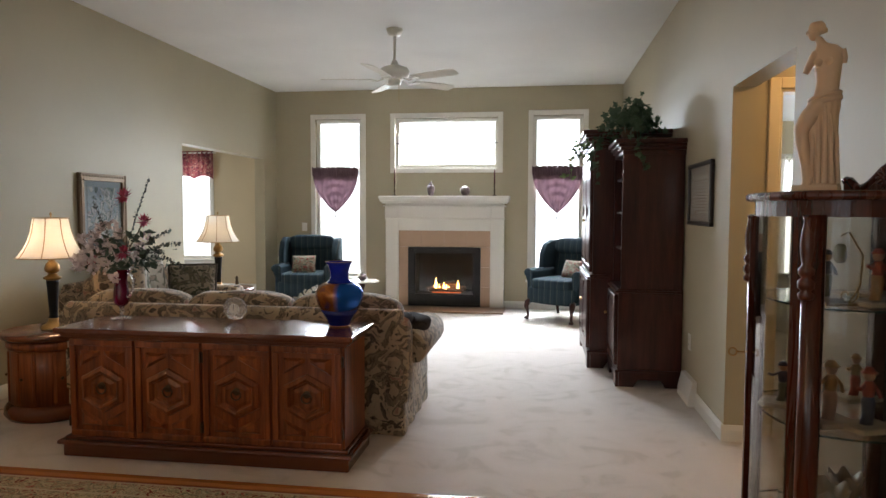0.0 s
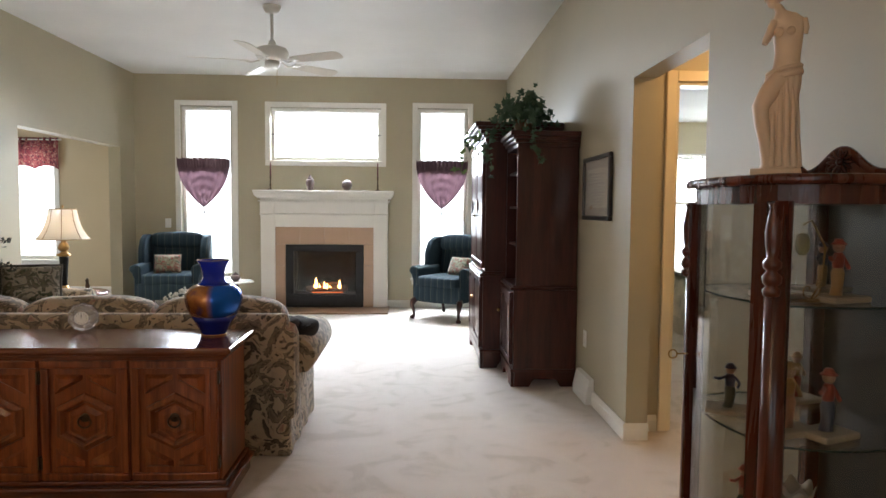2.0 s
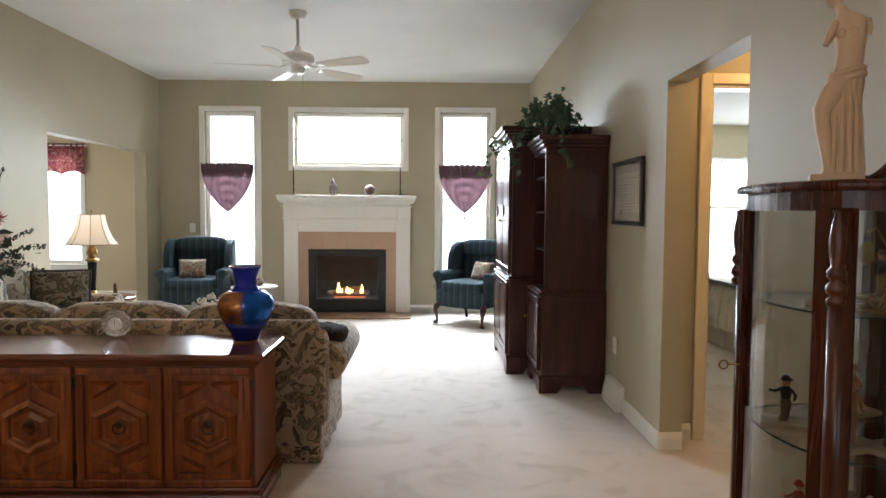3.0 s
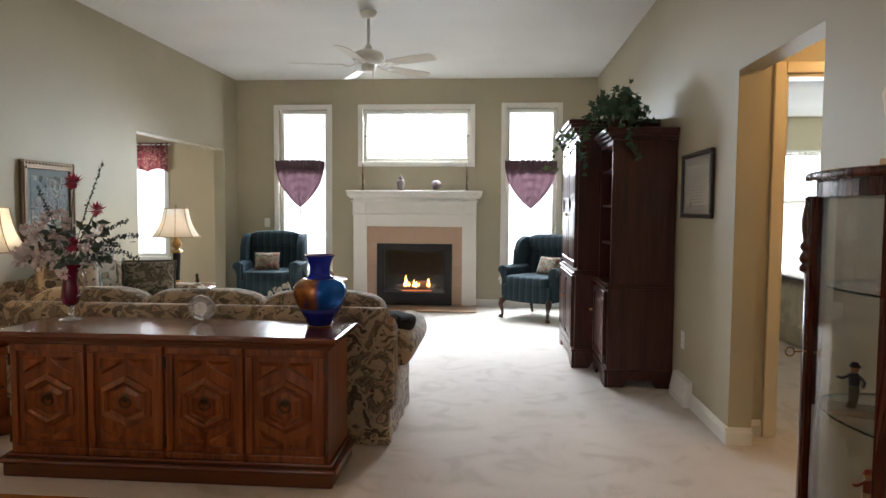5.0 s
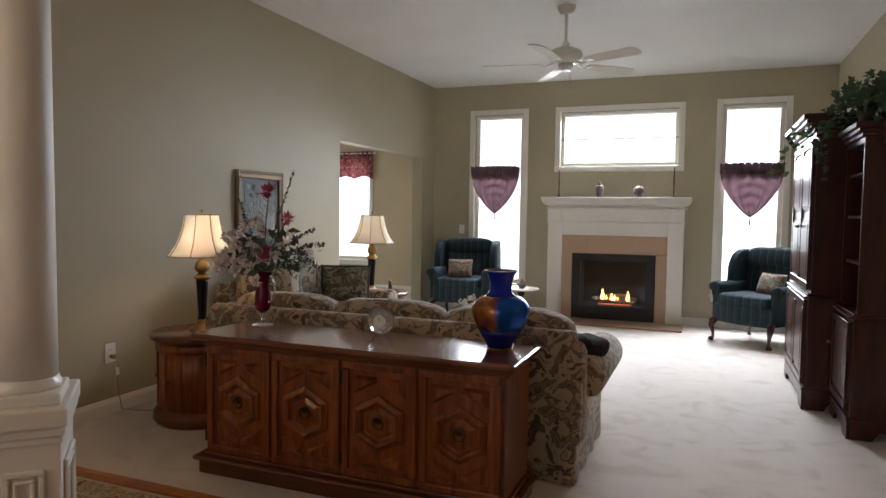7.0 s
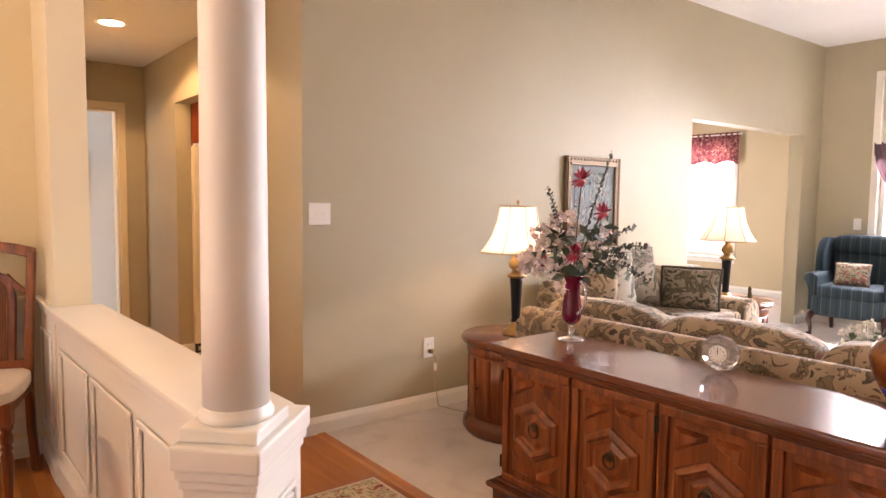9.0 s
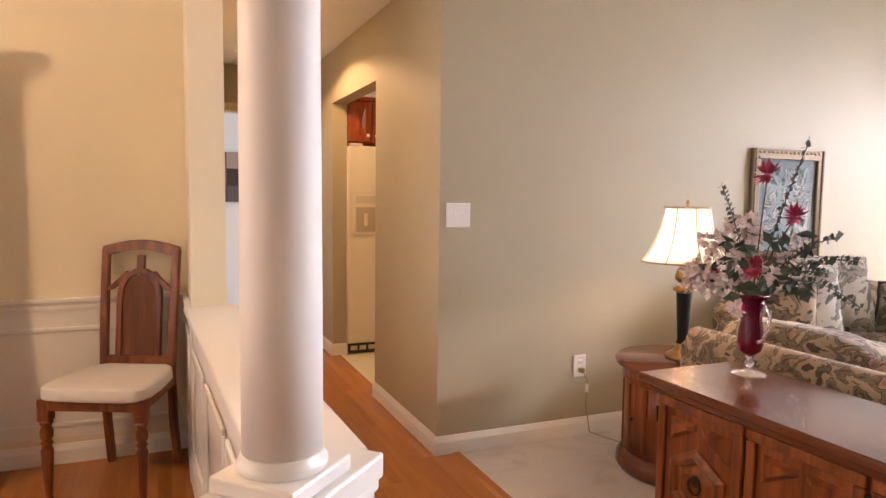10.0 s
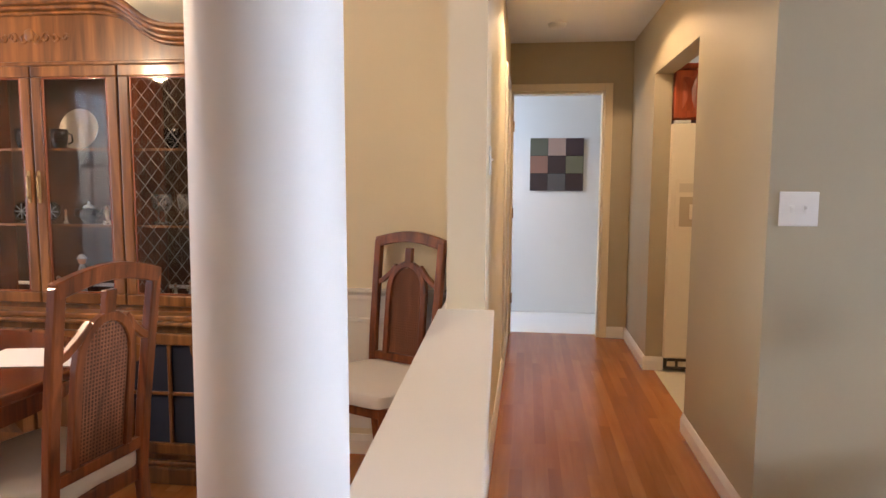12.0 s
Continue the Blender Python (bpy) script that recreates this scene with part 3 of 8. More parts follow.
def frame_mould(axis, at, side, a0, a1, z0, z1, w=0.022, t=0.012, mat=WHITE, name="trim_panel"):
    bm = bmesh.new()
    lo, hi = sorted((at + side * 0.004, at + side * (0.004 + t)))
    for u0, u1, v0, v1 in ((a0, a1, z0, z0 + w), (a0, a1, z1 - w, z1), (a0, a0 + w, z0 + w, z1 - w), (a1 - w, a1, z0 + w, z1 - w)):
        if axis == "x":
            slab(bm, u0, u1, lo, hi, v0, v1, r=0.004, seg=1)
        else:
            slab(bm, lo, hi, u0, u1, v0, v1, r=0.004, seg=1)
    return setting(name, bm, mat, "white picture-frame moulding on the wainscot")


dining_moulding("y", DIN_W, 1, SOUTH, 2.285)
dining_moulding("x", HALL_S - 0.15, -1, DIN_W + 0.03, -2.72)
for a in (1.40, 0.4, -0.6):
    frame_mould("y", DIN_W, 1, a, a + 0.86, 0.18, 0.665)
frame_mould("x", HALL_S - 0.15, -1, -3.11, -2.80, 0.18, 0.665)

# ---- half wall, post and column ----
half_start = len(scene.objects)
hw = bmesh.new()
slab(hw, -2.72, -0.88, 2.293, 2.443, 0, 0.77)
setting("half_wall", hw, WHITE, "white panelled half wall between hall and dining room")
setting("ledge", box(-2.72, -0.84, 2.257, 2.479, 0.781, 0.806, r=0.006), WHITE, "smooth white ledge on the half wall")
setting("trim", box(-2.72, -0.86, 2.270, 2.466, 0.763, 0.781, r=0.004), WHITE, "white moulding under the ledge")
setting("trim", box(-2.72, -0.87, 2.281, 2.455, 0.735, 0.763, r=0.004), WHITE, "white moulding under the ledge")
for a in (-2.62, -2.04, -1.46):
    frame_mould("x", 2.293, -1, a, a + 0.50, 0.17, 0.64)
    frame_mould("x", 2.439, 1, a, a + 0.50, 0.17, 0.64)
for s, at in ((-1, 2.293), (1, 2.443)):
    bmx = bmesh.new()
    prof = [(0, 0), (0.016, 0), (0.016, 0.10), (0.006, 0.13), (0, 0.13)]
    prism(bmx, [(at + s * u, w) for u, w in prof], -2.72, -0.92, "yz")
    setting("baseboard", bmx, WHITE, "white baseboard of the half wall")
turn = Matrix.Translation((-2.72, 2.366, 0)) @ Matrix.Rotation(radians(2.2), 4, "Z") @ Matrix.Translation((2.72, -2.366, 0))
for ob in list(scene.objects)[half_start:]:
    ob.matrix_world = turn
post = thing("column_post", (-0.765, 2.395, 0), 45, "white panelled square post at the end of the half wall", "post")
PX, PY = 0.078, 0.135
part("body", box(-PX, PX, -PY, PY, 0, 0.735, r=0.003, seg=1), WHITE, post)
part("base_block", box(-PX - 0.014, PX + 0.014, -PY - 0.014, PY + 0.014, 0, 0.13, r=0.006, seg=1), WHITE, post)
for o, z0, z1 in ((0.006, 0.715, 0.735), (0.012, 0.735, 0.758)):
    part("neck_moulding", box(-PX - o, PX + o, -PY - o, PY + o, z0, z1, r=0.005, seg=2), WHITE, post)
part("cap", box(-PX - 0.018, PX + 0.018, -PY - 0.020, PY + 0.020, 0.758, 0.808, r=0.006, seg=2), WHITE, post)
for sx, sy, w in ((0, -1, 0.045), (1, 0, 0.085), (0, 1, 0.045), (-1, 0, 0.085)):
    bm = bmesh.new()
    t0, t1 = (PY, PY + 0.011) if sy else (PX, PX + 0.011)
    bars = []
    for o, k in ((0.0, 0.014), (0.022, 0.009)):
        a, z0, z1 = w - o, 0.20 + o, 0.655 - o
        bars += [(-a, a, z1 - k, z1), (-a, a, z0, z0 + k), (-a, -a + k, z0 + k, z1 - k), (a - k, a, z0 + k, z1 - k)]
    for u0, u1, v0, v1 in bars:
        q = sorted((t0 * (sx + sy), t1 * (sx + sy)))
        if sy:
            slab(bm, u0, u1, q[0], q[1], v0, v1, r=0.003, seg=1)
        else:
            slab(bm, q[0], q[1], u0, u1, v0, v1, r=0.003, seg=1)
    part("panel_moulding", bm, WHITE, post)
COLH = CEIL - 0.808
col = thing("column", (-0.744, 2.367, 0.808), 0, "smooth round white column rising from the post to the ceiling", "column")
part("plinth", box(-0.084, 0.084, -0.092, 0.092, 0, 0.030, r=0.005, seg=2), WHITE, col).rotation_euler = (0, 0, radians(45))
part("base_ring", lathe(bmesh.new(), [(0.076, 0.030), (0.078, 0.036), (0.078, 0.044), (0.073, 0.050), (0.0722, 0.056), (0.0700, 0.060)], 48), WHITE, col, smooth=True)
part("shaft", lathe(bmesh.new(), [(0.0695, 0.060), (0.069, 0.3), (0.067, 0.7), (0.064, 1.4), (0.060, COLH - 0.125)], 64), SATIN, col, smooth=True)
part("capital", lathe(bmesh.new(), [(0.060, COLH - 0.125), (0.068, COLH - 0.12), (0.068, COLH - 0.105), (0.062, COLH - 0.095), (0.075, COLH - 0.055), (0.09, COLH - 0.045), (0.09, COLH)], 40), WHITE, col, smooth=True)

# ---- fireplace ----
FX = -0.195
fp = thing("fireplace", (FX, NORTH, 0), 0, "white painted fireplace surround with tan tile and a lit gas fire", "fireplace")
board("pilaster", WHITE, fp, -0.805, -0.625, -0.16, -0.001, 0.02, 1.205)
board("pilaster", WHITE, fp, 0.625, 0.805, -0.16, -0.001, 0.02, 1.205)
board("header_board", WHITE, fp, -0.625, 0.625, -0.155, -0.001, 1.05, 1.205)
board("frieze", WHITE, fp, -0.79, 0.79, -0.165, -0.001, 1.215, 1.375)
board("frieze_block", WHITE, fp, -0.81, -0.64, -0.178, -0.165, 1.215, 1.375)
board("frieze_block", WHITE, fp, 0.64, 0.81, -0.178, -0.165, 1.215, 1.375)
board("bed_moulding", WHITE, fp, -0.815, 0.815, -0.185, -0.001, 1.203, 1.222, r=0.006)
bm = bmesh.new()
for k, (o, z0, z1) in enumerate(((0.02, 1.375, 1.39), (0.035, 1.415, 1.435), (0.055, 1.435, 1.455), (0.066, 1.455, 1.486))):
    slab(bm, -0.81 - o, 0.81 + o, -0.178 - o, -0.001, z0, z1, r=0.004, seg=1)
slab(bm, -0.80, 0.80, -0.172, -0.001, 1.39, 1.415)
part("crown_moulding", bm, WHITE, fp)
for i in range(46):
    x = -0.80 + i * 0.0352
    part("dentil", box(x, x + 0.018, -0.198, -0.172, 1.392, 1.413), WHITE, fp)
board("mantel_shelf", WHITE, fp, -0.882, 0.882, -0.262, -0.001, 1.485, 1.518, r=0.006)
TILE = MARBLE
tl = []
for i in range(4):
    tl.append((-0.625 + 0.3125 * i, -0.625 + 0.3125 * (i + 1), 0.83, 1.05))
for s in (-1, 1):
    for k in range(3):
        a, b = sorted((s * 0.625, s * 0.497))
        tl.append((a, b, 0.02 + k * 0.27, 0.02 + (k + 1) * 0.27))
for a, b, z0, z1 in tl:
    part("tile", box(a + 0.001, b - 0.001, -0.140, -0.10, z0 + 0.001, z1 - 0.001, r=0.0015, seg=1), TILE, fp)
part("backing", box(-0.625, 0.625, -0.12, -0.001, 0.831, 1.05), MARBLE, fp)
part("hearth", box(-0.83, 0.83, -0.60, -0.001, 0, 0.018, r=0.004, seg=1), MARBLE, fp, "tan stone hearth slab")
FF = material("satin black firebox steel", 0.38, 0.4, (0.013, 0.013, 0.014))
for nm, b in (("firebox_frame", (-0.495, 0.495, 0.74, 0.825)), ("firebox_frame", (-0.495, 0.495, 0.02, 0.19)), ("firebox_frame", (-0.495, -0.395, 0.19, 0.74)), ("firebox_frame", (0.395, 0.495, 0.19, 0.74))):
    part(nm, box(b[0], b[1], -0.147, -0.10, b[2], b[3], r=0.004, seg=1), FF, fp)
part("louvre", box(-0.45, 0.45, -0.156, -0.146, 0.775, 0.785), FF, fp)
part("bevel_bar", box(-0.42, 0.42, -0.152, -0.146, 0.165, 0.172), FF, fp)
BRICKD = painted("dark firebox lining", (0.008, 0.007, 0.006), 0.8, 12, 0.004)
bm = bmesh.new()
slab(bm, -0.40, 0.40, 0.20, 0.22, 0.10, 0.78)
slab(bm, -0.42, -0.40, -0.10, 0.22, 0.10, 0.78)
slab(bm, 0.40, 0.42, -0.10, 0.22, 0.10, 0.78)
slab(bm, -0.40, 0.40, -0.10, 0.20, 0.10, 0.19)
slab(bm, -0.40, 0.40, -0.10, 0.20, 0.76, 0.78)
part("firebox", bm, BRICKD, fp)
LOG = painted("charred ceramic log", (0.16, 0.10, 0.065), 0.85, 25, 0.004)
for p0, p1, r in (((-0.27, 0.06, 0.235), (0.27, 0.10, 0.245), 0.04), ((-0.22, -0.02, 0.225), (0.05, 0.03, 0.24), 0.032), ((0.02, -0.01, 0.23), (0.25, 0.02, 0.225), 0.03), ((-0.1, 0.02, 0.29), (0.16, 0.06, 0.31), 0.026)):
    q = [Vector(p0).lerp(Vector(p1), k / 6) + Vector((0, 0, 0.006 * math.sin(k * 2.1))) for k in range(7)]
    part("log", tube(bmesh.new(), q, [r * (0.9 + 0.12 * math.sin(3 * k)) for k in range(7)], 12), LOG, fp, smooth=True)
FLAME = glow_mat("gas flame", (1.0, 0.42, 0.10), 14.0)
for x, h, r in ((-0.13, 0.155, 0.024), (-0.085, 0.07, 0.014), (-0.02, 0.10, 0.018), (0.015, 0.08, 0.016), (0.05, 0.055, 0.012), (0.175, 0.13, 0.02)):
    bm = bmesh.new()
    loft(bm, [(0.235, x, 0.0, r * 0.5, 0.008), (0.235 + h * 0.25, x - 0.004, 0.0, r, 0.012), (0.235 + h * 0.5, x + 0.003, 0.0, r * 0.72, 0.009), (0.235 + h * 0.8, x - 0.003, 0, r * 0.28, 0.004), (0.235 + h, x + 0.002, 0, 0.001, 0.001)], 10)
    part("flame", bm, FLAME, fp, smooth=True)
part("ember_bed", box(-0.18, 0.22, -0.03, -0.01, 0.19, 0.205), glow_mat("embers", (1.0, 0.22, 0.06), 0.35), fp)
p = part("firebox_glass", box(-0.395, 0.395, -0.125, -0.121, 0.19, 0.74), GLASS, fp)
lamp("fire_light", "POINT", pose(FX, NORTH - 0.06, 0.33), 0.35, (1.0, 0.45, 0.15), 0.05)


def candlestick(x):
    c = thing("candlestick", (x, 9.42, 1.518), 0, "dark bronze candlestick with a burgundy candle on the mantel shelf", "candlestick", "candlesticks on the mantel")
    part("stick", lathe(bmesh.new(), [(0.034, 0), (0.034, 0.008), (0.012, 0.018), (0.008, 0.05), (0.014, 0.065), (0.008, 0.08), (0.007, 0.13), (0.013, 0.145), (0.008, 0.155), (0.018, 0.17)], 18), BRONZE, c, smooth=True)
    part("candle", lathe(bmesh.new(), [(0.010, 0.17), (0.0075, 0.35), (0.001, 0.355)], 12), material("burgundy wax", 0.5, color=(0.10, 0.015, 0.02)), c, smooth=True)


candlestick(-0.867)
candlestick(0.484)
CHINA = floral_mat("blue and rose patterned porcelain", (0.22, 0.17, 0.15), [(0.02, 0.015, 0.03), (0.10, 0.035, 0.045), (0.30, 0.24, 0.22), (0.07, 0.03, 0.05)], 40.0)
bsdf(CHINA).inputs["Roughness"].default_value = 0.2
urn = thing("ginger_jar", (-0.37, 9.42, 1.518), 0, "small patterned porcelain ginger jar on the mantel shelf", "jar")
part("body", lathe(bmesh.new(), [(0.03, 0), (0.032, 0.008), (0.045, 0.05), (0.055, 0.10), (0.045, 0.135), (0.03, 0.145)], 24), CHINA, urn, smooth=True)
part("lid", lathe(bmesh.new(), [(0.034, 0.146), (0.032, 0.16), (0.012, 0.178), (0.01, 0.185), (0.014, 0.193), (0.001, 0.20)], 20), CHINA, urn, "patterned domed lid", smooth=True)
ball = thing("carved_ball", (0.094, 9.42, 1.518), 0, "round mauve patterned porcelain ball on the mantel shelf", "ornament")
part("globe", lathe(bmesh.new(), [(0.03, 0.0)] + [(0.066 * math.cos(a), 0.07 + 0.066 * math.sin(a)) for a in [radians(d) for d in range(-60, 91, 15)]], 24), CHINA, ball, smooth=True)
part("foot", lathe(bmesh.new(), [(0.035, 0), (0.035, 0.006), (0.028, 0.012)], 20), BRONZE, ball, smooth=True)


# ---- window scarves and curtains ----
def cloth_mat(name, color, through_share=0.35, pattern=None):
    m = bpy.data.materials.new(name)
    m.use_nodes = True
    t = m.node_tree
    b = t.nodes["Principled BSDF"]
    b.inputs["Roughness"].default_value = 0.7
    b.inputs["Base Color"].default_value = (*color, 1)
    tr = t.nodes.new("ShaderNodeBsdfTranslucent")
    tr.inputs[0].default_value = (*[min(1, c * 1.5) for c in color], 1)
    mx = t.nodes.new("ShaderNodeMixShader")
    mx.inputs[0].default_value = through_share
    t.links.new(b.outputs[0], mx.inputs[1])
    t.links.new(tr.outputs[0], mx.inputs[2])
    t.links.new(mx.outputs[0], t.nodes["Material Output"].inputs[0])
    if pattern:
        v = coords(m)
        n = node(m, "ShaderNodeTexNoise", {"Vector": v, "Scale": pattern[0], "Detail": 4.0, "Distortion": 1.5})
        c = ramp(m, n.outputs[0], pattern[1])
        link(m, c, b.inputs["Base Color"])
        link(m, c, tr.inputs[0])
    return m


MAUVE = cloth_mat("mauve sheer satin", (0.105, 0.057, 0.070), 0.12)


def swag(x, group):
    s = thing("window_scarf", (x, 9.565, 1.87), 0, "mauve gathered swag scarf hanging across the tall window", "curtain", group)
    bm = bmesh.new()
    nu, nv = 48, 26
    g = []
    for j in range(nv + 1):
        v = j / nv
        row = []
        for i in range(nu + 1):
            u = -1 + 2 * i / nu
            hw = 0.325 * (1 - v ** 2.3) ** 0.9 + 0.004
            z = -0.03 - 0.545 * v * (1 - 0.22 * (u * u) * (1 - v))
            d = 0.012 * math.sin(u * 17 + v * 2.2) * (1 - 0.3 * v) + 0.020 * math.sin(v * 30 - 12 * u * u) * (1 - abs(u)) * (0.6 + 0.4 * v)
            row.append(bm.verts.new((u * hw, d, z)))
        g.append(row)
    for a, b in zip(g, g[1:]):
        for i in range(nu):
            bm.faces.new((a[i], a[i + 1], b[i + 1], b[i]))
    part("swag_cloth", bm, MAUVE, s, smooth=True)
    bm = bmesh.new()
    g = []
    for j in range(6):
        row = []
        for i in range(121):
            u = -1 + i / 60
            top = 0.034 + 0.026 * abs(math.sin(u * 14 + 0.6 * math.sin(u * 31)))
            z = -0.075 + (top + 0.075) * j / 5
            row.append(bm.verts.new((u * 0.335, 0.014 * math.sin(u * 60 + j * 0.4) * (0.3 + abs(j - 2.5) / 3), z)))
        g.append(row)
    for a, b in zip(g, g[1:]):
        for i in range(120):
            bm.faces.new((a[i], a[i + 1], b[i + 1], b[i]))
    part("ruffle", bm, MAUVE, s, "gathered mauve ruffle heading", smooth=True)
    part("curtain_rod", tube(bmesh.new(), [(-0.34, 0.016, -0.012), (0.34, 0.016, -0.012)], 0.006), WHITE, s)
    part("tassel", lathe(bmesh.new(), [(0.003, -0.575), (0.010, -0.60), (0.006, -0.61), (0.014, -0.66)], 10), MAUVE, s, smooth=True)


swag(-1.745, "swag scarves at the tall windows")
swag(1.31, "swag scarves at the tall windows")


def gathered(name, x0, x1, z0, z1, y, waves, amp, mat, label, scallop=0.0, cat="curtain", group=""):
    s = thing(name, ((x0 + x1) / 2, y, z0), 0, label, cat, group)
    bm = bmesh.new()
    n, m = int(waves * 8), 10
    g = []
    for j in range(m + 1):
        row = []
        for i in range(n + 1):
            u = i / n
            zz = (z1 - z0) * j / m
            if scallop:
                zz = zz + scallop * abs(math.sin(u * math.pi * 4)) * (1 - j / m)
            a = amp * (0.6 + 0.4 * math.sin(u * 23))
            row.append(bm.verts.new((x0 - (x0 + x1) / 2 + (x1 - x0) * u, a * math.sin(u * waves * 2 * math.pi + 0.5 * math.sin(j * 0.5 + u * 9)), zz)))
        g.append(row)
    for a, b in zip(g, g[1:]):
        for i in range(n):
            bm.faces.new((a[i], a[i + 1], b[i + 1], b[i]))
    part("cloth", bm, mat, s, smooth=True)
    part("curtain_rod", tube(bmesh.new(), [((x0 - x1) / 2 - 0.04, 0.0, z1 - z0 - 0.03), ((x1 - x0) / 2 + 0.04, 0.0, z1 - z0 - 0.03)], 0.010), WHITE, s)
    return s


VAL = cloth_mat("burgundy floral valance cloth", (0.2, 0.05, 0.05), 0.3, (26.0, [(0.36, (0.03, 0.02, 0.03)), (0.46, (0.20, 0.03, 0.045)), (0.56, (0.28, 0.08, 0.07)), (0.66, (0.40, 0.30, 0.22))]))
gathered("window_valance", -5.65, -4.26, 1.83, 2.29, 10.93, 16, 0.03, VAL, "burgundy floral gathered valance above the nook window", 0.05)
SHEER = cloth_mat("ivory sheer curtain", (0.78, 0.72, 0.64), 0.6)
gathered("cafe_curtain", 4.05, 5.80, 1.50, 2.0, 9.33, 26, 0.022, SHEER, "ivory sheer gathered curtain across the bedroom window")


# ---- living room furniture ----
def ring_pull(door, x, y, z):
    bm = lathe(bmesh.new(), [(0.020, 0), (0.020, 0.003), (0.008, 0.006), (0.006, 0.010)], 16)
    bmesh.ops.rotate(bm, verts=bm.verts, matrix=Euler((math.pi / 2, 0, 0)).to_matrix())
    p = part("backplate", bm, BRONZE, door, "dark bronze backplate", smooth=True, loc=(x, y, z + 0.02))
    pts = [(0.026 * math.sin(a), -0.008, -0.026 * math.cos(a) - 0.004) for a in [2 * math.pi * k / 22 for k in range(23)]]
    part("ring_pull", tube(bmesh.new(), pts, 0.0036, 8), BRONZE, door, "dark bronze ring pull", smooth=True, loc=(x, y, z + 0.008))


def carved_door(parent, x, z, w=0.382, h=0.525, y=0.0):
    d = new("door")
    d.parent = parent
    d.location = (x, y, z)
    bm = bmesh.new()
    slab(bm, -w / 2, w / 2, -0.012, 0.006, 0, h)
    f = 0.034
    for b in ((-w / 2, w / 2, 0, f), (-w / 2, w / 2, h - f, h), (-w / 2, -w / 2 + f, f, h - f), (w / 2 - f, w / 2, f, h - f)):
        part("rail" if b[1] - b[0] > 0.1 else "stile", box(b[0], b[1], -0.026, -0.012, b[2], b[3], r=0.006), PECAN, d)
    part("panel", bm, PECAN, d)
    c = h * 0.49
    def hexa(k):
        return [(0, c + 0.128 * k), (0.122 * k, c + 0.064 * k), (0.122 * k, c - 0.064 * k), (0, c - 0.128 * k), (-0.122 * k, c - 0.064 * k), (-0.122 * k, c + 0.064 * k)]
    bm = bmesh.new()
    levels = [(1.0, -0.012), (0.97, -0.022), (0.86, -0.029), (0.80, -0.034), (0.70, -0.026), (0.66, -0.016), (0.60, -0.012)]
    rr = [[bm.verts.new((u, yy, v)) for u, v in hexa(k)] for k, yy in levels]
    for a, b in zip(rr, rr[1:]):
        for i in range(6):
            bm.faces.new((a[i], b[i], b[(i + 1) % 6], a[(i + 1) % 6]))
    bmesh.ops.recalc_face_normals(bm, faces=bm.faces)
    part("hexagon_moulding", bm, PECAN, d)
    bm = raised(bmesh.new(), hexa(0.56), -0.012, -0.02, 0.02)
    part("centre_panel", bm, PECAN, d)
    top, o = h - 0.062, 0.130
    for s in (-1, 1):
        poly = [(s * 0.010, top), (s * o, top), (s * o, top - 0.088), (s * 0.010, top - 0.022)]
        part("corner_panel", raised(bmesh.new(), poly, -0.012, -0.030, 0.022), PECAN, d)
        poly = [(s * 0.010, 0.058), (s * o, 0.058), (s * o, 0.058 + 0.092), (s * 0.010, 0.058 + 0.028)]
        part("corner_panel", raised(bmesh.new(), poly, -0.012, -0.030, 0.022), PECAN, d)
    ring_pull(d, 0, -0.02, c)
    return d


cr = thing("credenza", (-0.648, 4.035, 0), 0, "dark carved pecan wood credenza with four hexagon-panelled doors behind the sofa", "cabinet")
bm = bmesh.new()
slab(bm, -0.765, 0.765, -0.25, 0.13, 0.10, 0.635)
part("body", bm, PECAN, cr)
bm = bmesh.new()
slab(bm, -0.79, 0.79, -0.285, 0.14, 0, 0.07, r=0.006)
part("plinth_bead", box(-0.812, 0.812, -0.31, 0.145, 0.068, 0.092, r=0.010), PECANX, cr)
part("plinth_cove", box(-0.785, 0.785, -0.275, 0.14, 0.09, 0.108, r=0.006), PECANX, cr)
part("plinth", bm, PECANX, cr)
bm = bmesh.new()
slab(bm, -0.777, 0.777, -0.265, 0.14, 0.632, 0.648, r=0.005)
slab(bm, -0.795, 0.795, -0.285, 0.145, 0.648, 0.666, r=0.008)
part("cornice", bm, PECANX, cr)
part("top", box(-0.818, 0.818, -0.31, 0.152, 0.666, 0.695, r=0.009, seg=3), PECANX, cr)
for x in (-0.568, -0.190, 0.190, 0.568):
    carved_door(cr, x, 0.108, w=0.366, y=-0.245)
for x in (-0.756, -0.006, 0.006, 0.756):
    for z in (0.16, 0.53):
        part("hinge", box(x - 0.004, x + 0.004, -0.274, -0.25, z, z + 0.055, r=0.002, seg=1), BRONZE, cr, "dark bronze hinge")

# blue glass vase
VB = material("cobalt glass", 0.04)
b = bsdf(VB)
b.inputs["Base Color"].default_value = (0.010, 0.035, 0.55, 1)
b.inputs["Transmission Weight"].default_value = 0.45
b.inputs["IOR"].default_value = 1.45
VBL = material("deep cobalt glass", 0.06, color=(0.008, 0.016, 0.17))
VG = material("amber lustre band on blue glass", 0.1)
v = coords(VG)
nn = node(VG, "ShaderNodeTexNoise", {"Vector": v, "Scale": 9.0, "Detail": 4.0})
cl = ramp(VG, nn.outputs[0], [(0.32, (0.03, 0.05, 0.20)), (0.44, (0.30, 0.10, 0.03)), (0.58, (0.50, 0.21, 0.06)), (0.74, (0.13, 0.07, 0.12))])
sp = node(VG, "ShaderNodeSeparateXYZ", {"Vector": v})
